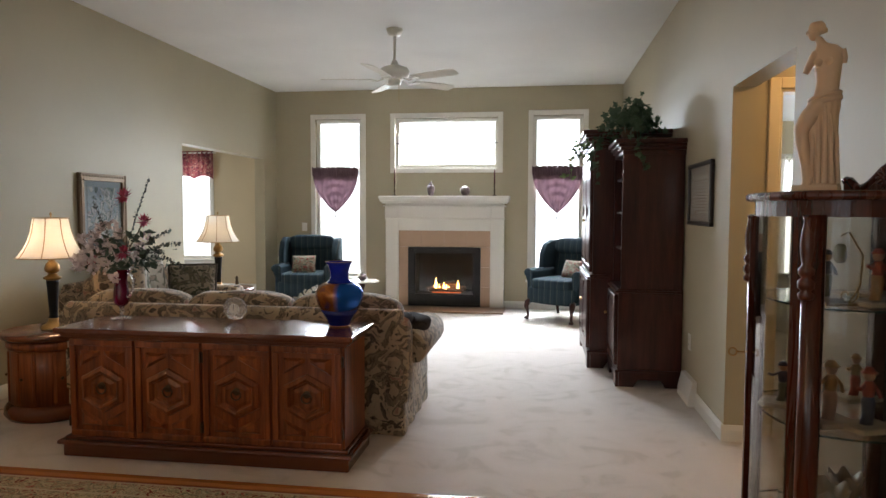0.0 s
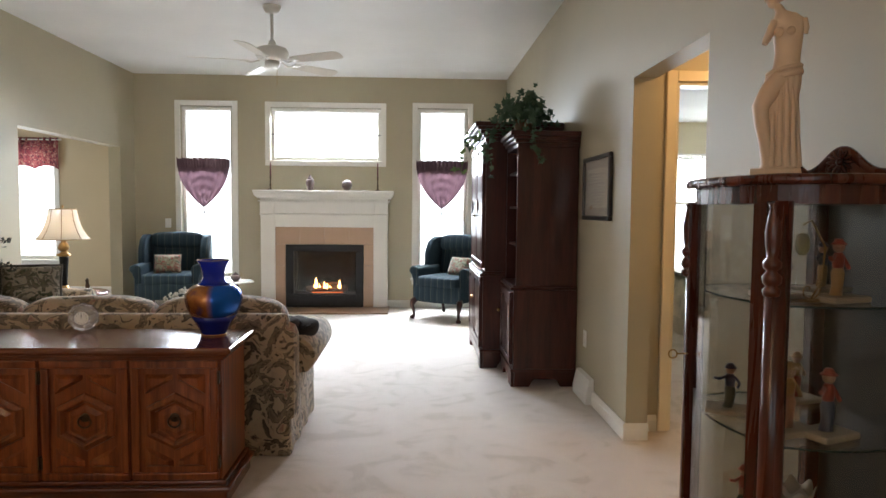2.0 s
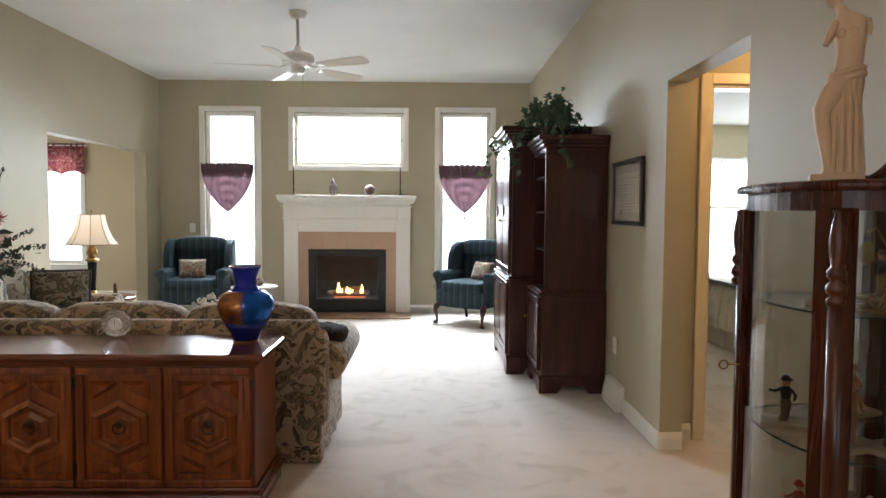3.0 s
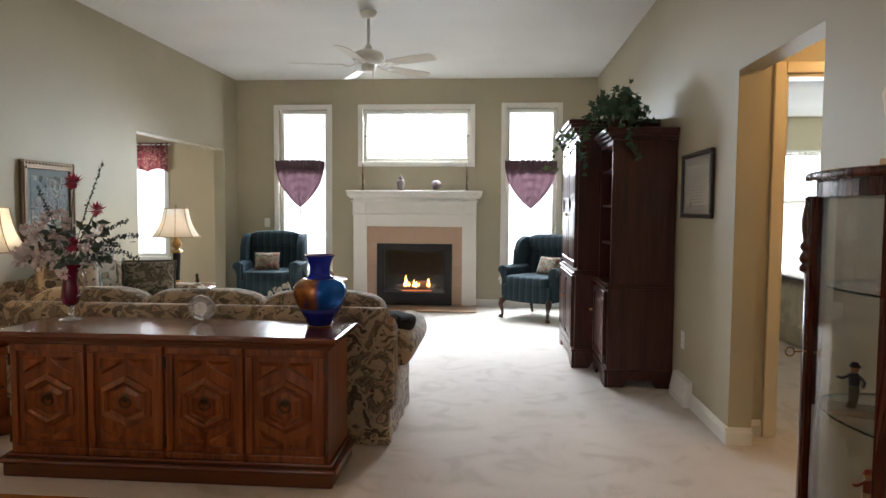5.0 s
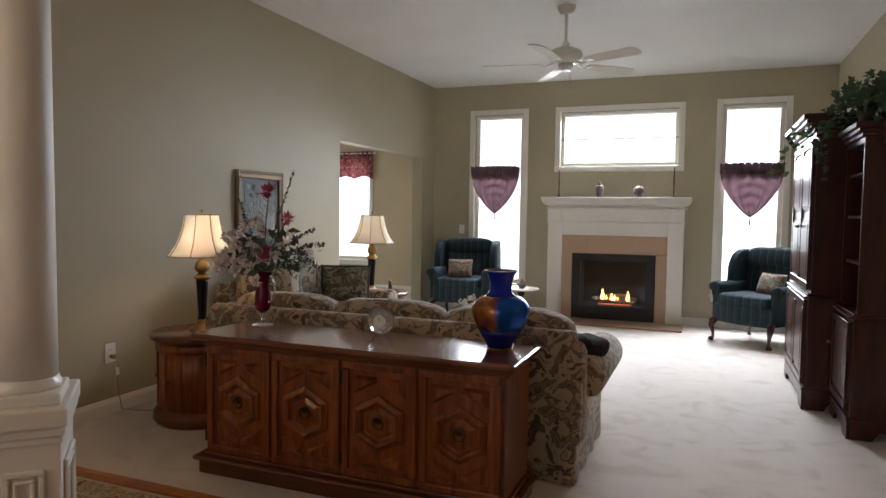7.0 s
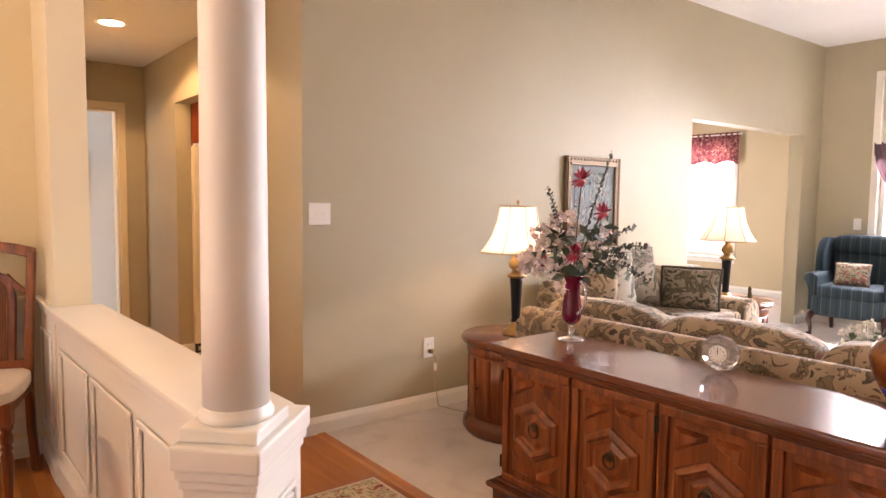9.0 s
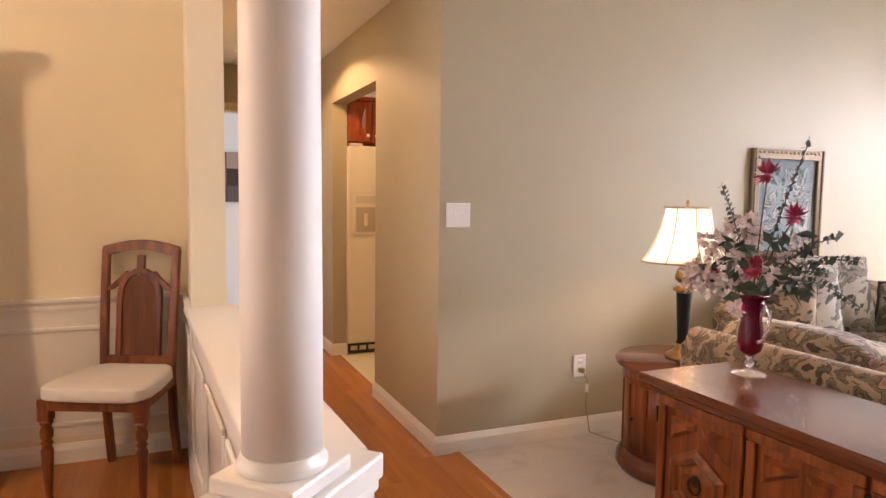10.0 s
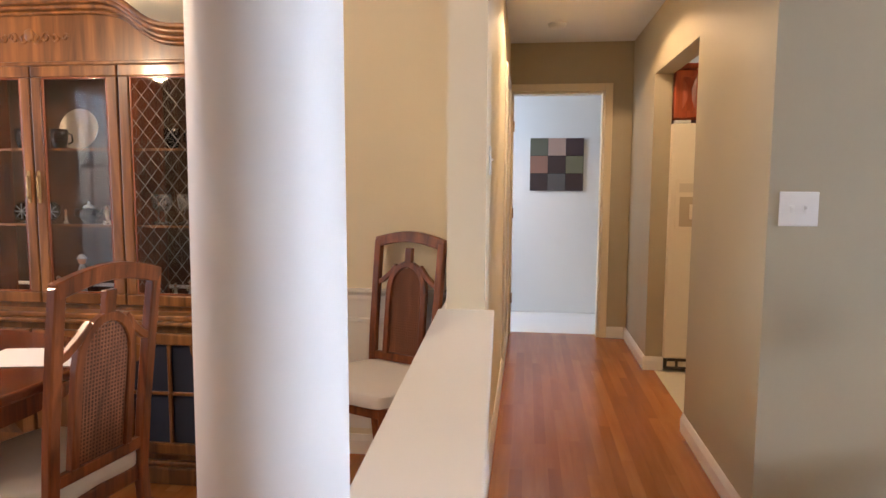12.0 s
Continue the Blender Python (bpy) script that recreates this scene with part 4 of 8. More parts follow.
sh = node(VG, "ShaderNodeMapRange", {"Value": sp.outputs[0], "From Min": 0.0, "From Max": 0.03})
link(VG, mix(VG, sh.outputs[0], cl, (0.01, 0.12, 0.55, 1)), bsdf(VG).inputs["Base Color"])
bsdf(VG).inputs["Metallic"].default_value = 0.6
vase = thing("blue_vase", (0.010, 4.045, 0.696), 0, "cobalt blue glass vase with amber lustre band on the credenza", "vase")
part("neck", lathe(bmesh.new(), [(0.072, 0.236), (0.058, 0.246), (0.049, 0.262), (0.050, 0.292), (0.064, 0.336), (0.076, 0.349), (0.071, 0.349), (0.058, 0.328), (0.046, 0.284), (0.045, 0.265), (0.052, 0.250), (0.066, 0.239)], 48), VB, vase, smooth=True)
part("gilt_rim", tube(bmesh.new(), [(0.073 * math.cos(2 * math.pi * k / 36), 0.073 * math.sin(2 * math.pi * k / 36), 0.349) for k in range(37)], 0.0022, 6), BRASS, vase, smooth=True)
part("band", lathe(bmesh.new(), [(0.104, 0.092), (0.118, 0.120), (0.1275, 0.150), (0.130, 0.172), (0.127, 0.194), (0.114, 0.215), (0.088, 0.232), (0.071, 0.2365)], 56), VG, vase, "amber and blue lustre band", smooth=True)
part("lower_body", lathe(bmesh.new(), [(0.052, 0.0), (0.056, 0.004), (0.060, 0.014), (0.070, 0.035), (0.086, 0.062), (0.104, 0.092)], 48), VBL, vase, smooth=True)
part("gilt_foot", tube(bmesh.new(), [(0.056 * math.cos(2 * math.pi * k / 36), 0.056 * math.sin(2 * math.pi * k / 36), 0.003) for k in range(37)], 0.003, 6), BRASS, vase, smooth=True)

# crystal clock
CRY = material("cut crystal", 0.02, color=(0.95, 0.96, 0.97))
bsdf(CRY).inputs["Transmission Weight"].default_value = 0.85
bsdf(CRY).inputs["IOR"].default_value = 1.52
ck = thing("crystal_clock", (-0.610, 4.085, 0.696), 12, "round cut crystal desk clock with a white dial on the credenza", "clock")
bm = bmesh.new()
n = 20
rings = []
for yy, rr in ((-0.028, 0.030), (-0.030, 0.042), (-0.018, 0.062), (0.0, 0.070), (0.018, 0.062), (0.028, 0.045)):
    rings.append([bm.verts.new(((rr * (1.0 if i % 2 else 0.93)) * math.cos(2 * math.pi * i / n), yy, 0.072 + (rr * (1.0 if i % 2 else 0.93)) * math.sin(2 * math.pi * i / n))) for i in range(n)])
for a, b in zip(rings, rings[1:]):
    for i in range(n):
        bm.faces.new((a[i], a[(i + 1) % n], b[(i + 1) % n], b[i]))
bm.faces.new(rings[0][::-1])
bm.faces.new(rings[-1])
bmesh.ops.recalc_face_normals(bm, faces=bm.faces)
part("crystal_body", bm, CRY, ck)
bm = lathe(bmesh.new(), [(0.030, 0), (0.030, 0.003), (0.027, 0.0045)], 32)
bmesh.ops.rotate(bm, verts=bm.verts, matrix=Euler((math.pi / 2, 0, 0)).to_matrix())
part("dial", bm, material("white clock dial", 0.4, color=(0.85, 0.83, 0.78)), ck, loc=(0, -0.030, 0.072))
for a, l in ((5, 0.015), (-3, 0.021)):
    part("hand", tube(bmesh.new(), [(0, -0.0365, 0.072), (l * math.sin(radians(a)), -0.0365, 0.072 + l * math.cos(radians(a)))], 0.0011, 6), BLACK, ck)
for k in range(12):
    a = radians(30 * k)
    part("hour_mark", box(-0.0012, 0.0012, -0.0362, -0.0350, 0.0, 0.004), BLACK, ck, loc=(0.0235 * math.sin(a), 0, 0.070 + 0.0235 * math.cos(a)))

# sofa and loveseat
def sofa(name, loc, rz, w, humps, label):
    s = thing(name, loc, rz, label, "sofa")
    h = w / 2
    part("base", box(-h + 0.06, h - 0.06, -0.40, 0.42, 0.16, 0.40, r=0.03), FLORAL, s)
    bm = bmesh.new()
    n = int(w * 2 * 24)
    path = [(-h + 0.04, -0.415), (h - 0.04, -0.415), (h - 0.04, 0.44), (-h + 0.04, 0.44)]
    lens, pts = 0, []
    for i in range(4):
        a, b = Vector(path[i]), Vector(path[(i + 1) % 4])
        m = max(4, int((b - a).length * 22))
        nr = Vector(((b - a).y, -(b - a).x)).normalized()
        for k in range(m):
            q = a.lerp(b, k / m)
            pts.append(q + nr * 0.006 * math.sin(k * 1.25))
    lo = [bm.verts.new((p.x * 1.008, p.y * 1.01, 0.006)) for p in pts]
    hi = [bm.verts.new((p.x, p.y, 0.26)) for p in pts]
    for i in range(len(pts)):
        j = (i + 1) % len(pts)
        bm.faces.new((lo[i], lo[j], hi[j], hi[i]))
    part("skirt", bm, FLORAL, s, "pleated floral skirt", smooth=True)
    prof = [(-0.42, 0.2), (-0.43, 0.45), (-0.437, 0.62), (-0.434, 0.70), (-0.41, 0.738), (-0.375, 0.746), (-0.342, 0.728), (-0.315, 0.67), (-0.16, 0.45), (-0.16, 0.2)]
    bm = prism(bmesh.new(), prof, -h + 0.04, h - 0.04, "yz", r=0.02)
    part("back_frame", bm, FLORAL, s, smooth=True)
    part("welt", tube(bmesh.new(), [(-h + 0.05, -0.428, 0.60), (h - 0.05, -0.428, 0.60)], 0.006), FLORAL, s)
    cw = (w - 0.18) / humps
    for k in range(humps):
        x = -h + 0.09 + cw * (k + 0.5)
        bm = puff(bmesh.new(), (0, 0, 0), (cw / 2 + 0.012, 0.118, 0.185), 0.5, 36, 20, 0.012)
        part("back_cushion", bm, FLORAL, s, smooth=True, loc=(x, -0.205, 0.625))
        pts = [(x - cw * 0.46 + cw * 0.92 * t, -0.275, 0.625 + 0.186 * (1 - abs(2 * t - 1) ** 2.6) ** 0.62) for t in [i / 24 for i in range(25)]]
        part("piping", tube(bmesh.new(), pts, 0.006, 6), PILLOWF, s, "pale welt cord")
        bm = puff(bmesh.new(), (0, 0, 0), (cw / 2 + 0.004, 0.31, 0.085), 0.3, 32, 14, 0.008)
        part("seat_cushion", bm, FLORAL, s, smooth=True, loc=(x, 0.12, 0.45))
    for sd in (-1, 1):
        bm = bmesh.new()
        arc = []
        for k in range(13):
            a = math.pi * (1 - k / 12 * 1.28)
            arc.append((sd * (h - 0.03 + 0.115 * math.cos(a)), 0.50 + 0.11 * math.sin(a)))
        pr = [(sd * (h - 0.145), 0.2)] + arc + [(sd * (h - 0.04), 0.40), (sd * (h - 0.03), 0.2)]
        prism(bm, pr, -0.30, 0.44, "xz", r=0.018)
        part("arm", bm, FLORAL, s, smooth=True)
        bm = prism(bmesh.new(), [(-0.43, 0.2), (-0.43, 0.66), (-0.38, 0.70), (-0.30, 0.66), (-0.24, 0.55), (-0.22, 0.2)], sd * (h - 0.15), sd * (h + 0.0), "yz", r=0.03)
        part("back_wing", bm, FLORAL, s, smooth=True)
    return s


sofa("sofa", (-0.78, 4.735, 0), 0, 2.24, 3, "floral tapestry sofa with humped back cushions standing behind the credenza")
sofa("loveseat", (-2.17, 5.87, 0), -90, 1.36, 2, "floral tapestry loveseat along the sage wall")
THROW = material("dark fringed throw", 0.95, color=(0.022, 0.017, 0.015))
DARKFR = material("grey brown fringe", 0.95, color=(0.075, 0.068, 0.055))
tw = thing("throw_blanket", (0.29, 4.60, 0.615), 0, "dark brown fringed throw folded over the sofa arm", "blanket")
part("fold", puff(bmesh.new(), (0, 0, 0), (0.085, 0.15, 0.045), 0.6, 36, 18, 0.030, turn=pose(0, 0, 0, 8, 14, -20)), THROW, tw, smooth=True)
part("fold", puff(bmesh.new(), (-0.055, -0.07, 0.045), (0.075, 0.085, 0.038), 0.6, 32, 14, 0.030), THROW, tw, smooth=True)
bm = bmesh.new()
rw = random.Random(8)
for k in range(170):
    a, q = rw.uniform(0, 6.28), rw.uniform(0.3, 1.0)
    p = Vector((0.085 * q * math.cos(a), 0.13 * q * math.sin(a), 0.045 - 0.03 * q))
    d = Vector((math.cos(a) * 0.6 + rw.gauss(0, 0.5), math.sin(a) * 0.6 + rw.gauss(0, 0.5), rw.uniform(-0.2, 0.7))).normalized()
    tube(bm, [p, p + d * 0.018, p + d * 0.030 + Vector((0, 0, -0.006))], [0.0045, 0.004, 0.002], 4)
part("fringe", bm, THROW, tw, "short fuzzy fringe", kind="stuff")


def pillow(name, loc, rot, size, mat, label, fringe=None, cat="pillow"):
    s = thing(name, loc, 0, label, cat)
    s.rotation_euler = [radians(a) for a in rot]
    w, h, d = size
    bm = bmesh.new()
    n = 18
    for side in (-1, 1):
        g = []
        for j in range(n + 1):
            row = []
            for i in range(n + 1):
                u, v = -1 + 2 * i / n, -1 + 2 * j / n
                q = max(0, (1 - u ** 4) * (1 - v ** 4)) ** 0.5
                pin = 1 - 0.06 * (1 - abs(u)) * abs(v) ** 3
                row.append(bm.verts.new((u * w / 2 * (1 - 0.05 * (1 - v * v)), side * d / 2 * q * (1 + 0.1 * noise.noise(Vector((u * 2, v * 2, side)))), v * h / 2 * pin + h / 2)))
            g.append(row)
        for a, b in zip(g, g[1:]):
            for i in range(n):
                bm.faces.new((a[i], a[i + 1], b[i + 1], b[i]) if side < 0 else (a[i + 1], a[i], b[i], b[i + 1]))
    bmesh.ops.remove_doubles(bm, verts=bm.verts, dist=0.0005)
    part("cover", bm, mat, s, smooth=True)
    rim = [(-w / 2, 0, 0), (w / 2, 0, 0), (w / 2, 0, h), (-w / 2, 0, h), (-w / 2, 0, 0)]
    pts = []
    for a, b in zip(rim, rim[1:]):
        pts += [Vector(a).lerp(Vector(b), k / 8) for k in range(8)]
    pts = [Vector((p.x * (1 - 0.05 * (1 - ((p.z - h / 2) / (h / 2)) ** 2)), 0, p.z)) for p in pts]
    part("fringe" if fringe else "piping", tube(bmesh.new(), pts + [pts[0]], 0.011 if fringe else 0.005, 8), fringe or mat, s, "dark fringed edge" if fringe else "")
    return s


TAP = floral_mat("tapestry pillow", (0.30, 0.26, 0.20), [(0.04, 0.05, 0.03), (0.10, 0.10, 0.06), (0.16, 0.13, 0.09), (0.09, 0.07, 0.06)], 14.0)
pillow("pillow", (-2.18, 5.45, 0.53), (-18, 0, 62), (0.46, 0.44, 0.17), PILLOWF, "pale floral pillow leaning on the loveseat back")
pillow("pillow", (-2.28, 5.86, 0.53), (-18, 0, 70), (0.50, 0.46, 0.18), PILLOWF, "large pale floral pillow in the middle of the loveseat")
pillow("pillow", (-2.02, 6.16, 0.53), (-14, 0, 20), (0.42, 0.30, 0.15), TAP, "tapestry pillow with dark fringe at the loveseat arm", DARKFR)
pillow("pillow", (-1.70, 4.68, 0.54), (-8, 0, 60), (0.36, 0.40, 0.17), FLORAL, "floral pillow matching the sofa in its corner")


# wing chairs
def wing_chair(loc, rz, label):
    s = thing("wing_chair", loc, rz, label, "armchair", "pair of wing chairs")
    bm = bmesh.new()
    pts = [(-0.32, -0.30), (-0.16, -0.345), (0, -0.36), (0.16, -0.345), (0.32, -0.30), (0.33, 0.32), (-0.33, 0.32)]
    prism(bm, pts, 0.21, 0.40, "xy", r=0.025)
    part("seat_frame", bm, STRIPE, s, smooth=True)
    part("seat_cushion", puff(bmesh.new(), (0, -0.04, 0.445), (0.285, 0.31, 0.068), 0.32, 36, 14, 0.006), STRIPE, s, smooth=True)
    m = pose(0, 0, 0, -10)
    bm = puff(bmesh.new(), (0, 0.30, 0.70), (0.29, 0.085, 0.26), 0.4, 36, 20, 0.004, turn=m)
    part("backrest", bm, STRIPE, s, smooth=True)
    part("head_roll", puff(bmesh.new(), (0, 0.315, 0.875), (0.31, 0.115, 0.105), 0.5, 36, 16, 0.005, turn=m), STRIPE, s, smooth=True)
    part("back_panel", box(-0.30, 0.30, 0.32, 0.39, 0.25, 0.90, r=0.03), STRIPE, s, smooth=True)
    for sd in (-1, 1):
        prof = [(0.36, 0.35), (0.08, 0.50), (0.02, 0.60), (0.03, 0.78), (0.10, 0.90), (0.22, 0.955), (0.38, 0.95), (0.42, 0.6)]
        part("wing", prism(bmesh.new(), prof, sd * 0.315, sd * 0.40, "yz", r=0.024), STRIPE, s, smooth=True)
        prof = [(sd * 0.28, 0.25), (sd * 0.28, 0.54)]
        arc = [(sd * (0.345 + 0.070 * math.cos(a)), 0.565 + 0.055 * math.sin(a)) for a in [math.pi * (1 - k / 10 * 1.3) for k in range(11)]]
        part("arm", prism(bmesh.new(), [(sd * 0.285, 0.25)] + arc + [(sd * 0.36, 0.45), (sd * 0.36, 0.25)], -0.27, 0.24, "xz", r=0.018), STRIPE, s, smooth=True)
        x = sd * 0.30
        leg = [(x, -0.27, 0.24), (x + sd * 0.02, -0.315, 0.205), (x + sd * 0.022, -0.33, 0.16), (x + sd * 0.008, -0.315, 0.09), (x + sd * 0.006, -0.312, 0.045), (x + sd * 0.018, -0.33, 0.022), (x + sd * 0.02, -0.335, 0.004)]
        part("front_leg", tube(bmesh.new(), leg, [0.036, 0.036, 0.027, 0.016, 0.016, 0.03, 0.026], 14), CHERRY, s, "dark wood cabriole leg", smooth=True)
        part("back_leg", tube(bmesh.new(), [(x, 0.30, 0.24), (x, 0.315, 0.1), (x, 0.34, 0.0)], [0.024, 0.02, 0.018], 10), CHERRY, s, "plain dark wood back leg", smooth=True)
    return s


wing_chair((-1.965, 9.02, 0), 6, "dark teal striped wing chair beside the tall window")
wing_chair((1.385, 8.78, 0), -35, "dark teal striped wing chair standing by the tall armoire")
NEED = floral_mat("needlepoint pillow", (0.26, 0.24, 0.17), [(0.02, 0.035, 0.025), (0.09, 0.12, 0.07), (0.34, 0.06, 0.06), (0.30, 0.04, 0.05)], 26.0)
pillow("needlepoint_pillow", (-1.95, 8.83, 0.515), (-16, 0, 10), (0.30, 0.22, 0.10), NEED, "small floral needlepoint pillow on the teal wing chair")
pillow("needlepoint_pillow", (1.46, 8.72, 0.515), (-22, 0, -48), (0.32, 0.22, 0.10), NEED, "small red floral needlepoint pillow against the chair arm")

# small marble-topped table with a pot
st = thing("pedestal_table", (-1.14, 8.73, 0), 0, "small pedestal table with a pale marble top beside the wing chair", "table")
part("top", lathe(bmesh.new(), [(0.21, 0.415), (0.222, 0.421), (0.222, 0.431), (0.214, 0.437)], 8), painted("pale cream marble", (0.68, 0.64, 0.57), 0.2, 12, 0.0002), st)
part("pedestal", lathe(bmesh.new(), [(0.03, 0.08), (0.045, 0.12), (0.02, 0.17), (0.018, 0.3), (0.035, 0.35), (0.05, 0.415)], 18), CHERRY, st, smooth=True)
for k in range(3):
    a = radians(90 + 120 * k)
    part("leg", tube(bmesh.new(), [(0.02 * math.cos(a), 0.02 * math.sin(a), 0.12), (0.10 * math.cos(a), 0.10 * math.sin(a), 0.08), (0.19 * math.cos(a), 0.19 * math.sin(a), 0.014)], [0.022, 0.018, 0.014], 10), CHERRY, st, smooth=True)
pot = thing("rose_pot", (-1.12, 8.68, 0.437), 0, "small pink patterned china pot on the marble table", "pot")
part("bowl", lathe(bmesh.new(), [(0.022, 0), (0.035, 0.012), (0.058, 0.04), (0.052, 0.065), (0.04, 0.072)], 24), CHINA, pot, smooth=True)
part("lid", lathe(bmesh.new(), [(0.042, 0.073), (0.03, 0.088), (0.008, 0.095), (0.011, 0.104), (0.001, 0.110)], 20), CHINA, pot, smooth=True)
for s in (-1, 1):
    part("handle", tube(bmesh.new(), [(s * 0.05, 0, 0.06), (s * 0.072, 0, 0.065), (s * 0.075, 0, 0.085), (s * 0.06, 0, 0.092)], 0.004, 6), BRASS, pot)

# low table with a bowl of white flowers in front of the sofa
ct = thing("coffee_table", (-0.66, 5.62, 0), 0, "low oval wooden coffee table between the sofa and the fireplace", "table")
part("tabletop", lathe(bmesh.new(), [(0.29, 0.395), (0.305, 0.405), (0.305, 0.418), (0.295, 0.425)], 48, sx=1.7, sy=1.0), PECANX, ct, smooth=True)
part("apron", lathe(bmesh.new(), [(0.26, 0.34), (0.26, 0.395)], 40, sx=1.7, sy=1.0), PECAN, ct, smooth=True)
for x in (-0.36, 0.36):
    for y in (-0.15, 0.15):
        part("leg", tube(bmesh.new(), [(x, y, 0.35), (x * 1.04, y * 1.06, 0.18), (x * 1.10, y * 1.15, 0.0)], [0.026, 0.018, 0.014], 10), PECAN, ct, smooth=True)
fb = thing("flower_bowl", (-0.62, 5.45, 0.425), 0, "small china bowl of white silk flowers on the coffee table", "flower arrangement")
part("bowl", lathe(bmesh.new(), [(0.03, 0), (0.035, 0.01), (0.06, 0.05), (0.075, 0.10), (0.07, 0.10), (0.04, 0.04)], 28), CHINA, fb, smooth=True)
rq = random.Random(31)
bmw, bml = bmesh.new(), bmesh.new()
for k in range(17):
    a, q = rq.uniform(0, 6.28), rq.uniform(0.1, 1.0)
    tip = Vector((0.13 * q * math.cos(a), 0.09 * q * math.sin(a), 0.30 - 0.13 * q + rq.uniform(-0.03, 0.07)))
    tube(bml, [(0, 0, 0.08), tip * 0.6 + Vector((0, 0, 0.06)), tip], 0.0016, 4)
    for i in range(9):
        d = Vector((rq.gauss(0, 1), rq.gauss(0, 1), rq.gauss(0, 1))).normalized()
        puff(bmw, tip + d * 0.014, (0.009, 0.007, 0.008), 1.0, 6, 4)
    for i in range(5):
        d = Vector((math.cos(a) + rq.gauss(0, 0.5), math.sin(a) + rq.gauss(0, 0.5), rq.uniform(-0.2, 0.6))).normalized()
        puff(bml, tip * rq.uniform(0.5, 0.9) + d * 0.03, (0.016, 0.005, 0.009), 1.0, 6, 4, turn=Matrix.Rotation(a, 4, "Z"))
part("blossoms", bmw, material("white silk petal", 0.8, color=(0.74, 0.72, 0.66)), fb, "white silk blossoms", kind="stuff")
part("leaves", bml, material("grey green silk leaf", 0.7, color=(0.10, 0.14, 0.08)), fb, "grey-green leaves", kind="stuff")

# end tables
def drum_table(name, loc, r, h, label):
    t = thing(name, loc, 0, label, "table")
    part("top", lathe(bmesh.new(), [(r + 0.02, h - 0.045), (r + 0.045, h - 0.030), (r + 0.05, h - 0.012), (r + 0.04, h)], 48), PECANX, t, smooth=True)
    part("drum", lathe(bmesh.new(), [(r, 0.10), (r, h - 0.045)], 48), PECAN, t, smooth=True)
    part("plinth", lathe(bmesh.new(), [(r + 0.015, 0), (r + 0.035, 0.03), (r + 0.03, 0.07), (r + 0.005, 0.10)], 48), PECANX, t, smooth=True)
    part("neck_band", lathe(bmesh.new(), [(r + 0.002, h - 0.10), (r + 0.012, h - 0.092), (r + 0.012, h - 0.055), (r + 0.002, h - 0.046)], 48), PECAN, t, smooth=True)
    for k in range(14):
        a = 2 * math.pi * k / 14
        bm = box(-0.012, 0.012, -0.008, 0.008, 0.115, h - 0.11, r=0.004, seg=1)
        p = part("reed", bm, PECAN, t, loc=(r * math.cos(a), r * math.sin(a), 0))
        p.rotation_euler = (0, 0, a + math.pi / 2)
        if k % 2 == 0:
            part("knob", puff(bmesh.new(), ((r + 0.012) * math.cos(a + 0.15), (r + 0.012) * math.sin(a + 0.15), h * 0.5), (0.01, 0.01, 0.01), 1.0, 10, 6), BRONZE, t, smooth=True)
    return t


drum_table("drum_table", (-2.045, 4.46, 0), 0.255, 0.545, "round reeded pecan drum table in the corner by the credenza")
drum_table("drum_table", (-2.05, 6.80, 0), 0.26, 0.545, "round dark drum table beside the loveseat")

SHADE = cloth_mat("cream lampshade silk", (0.84, 0.78, 0.66), 0.42)


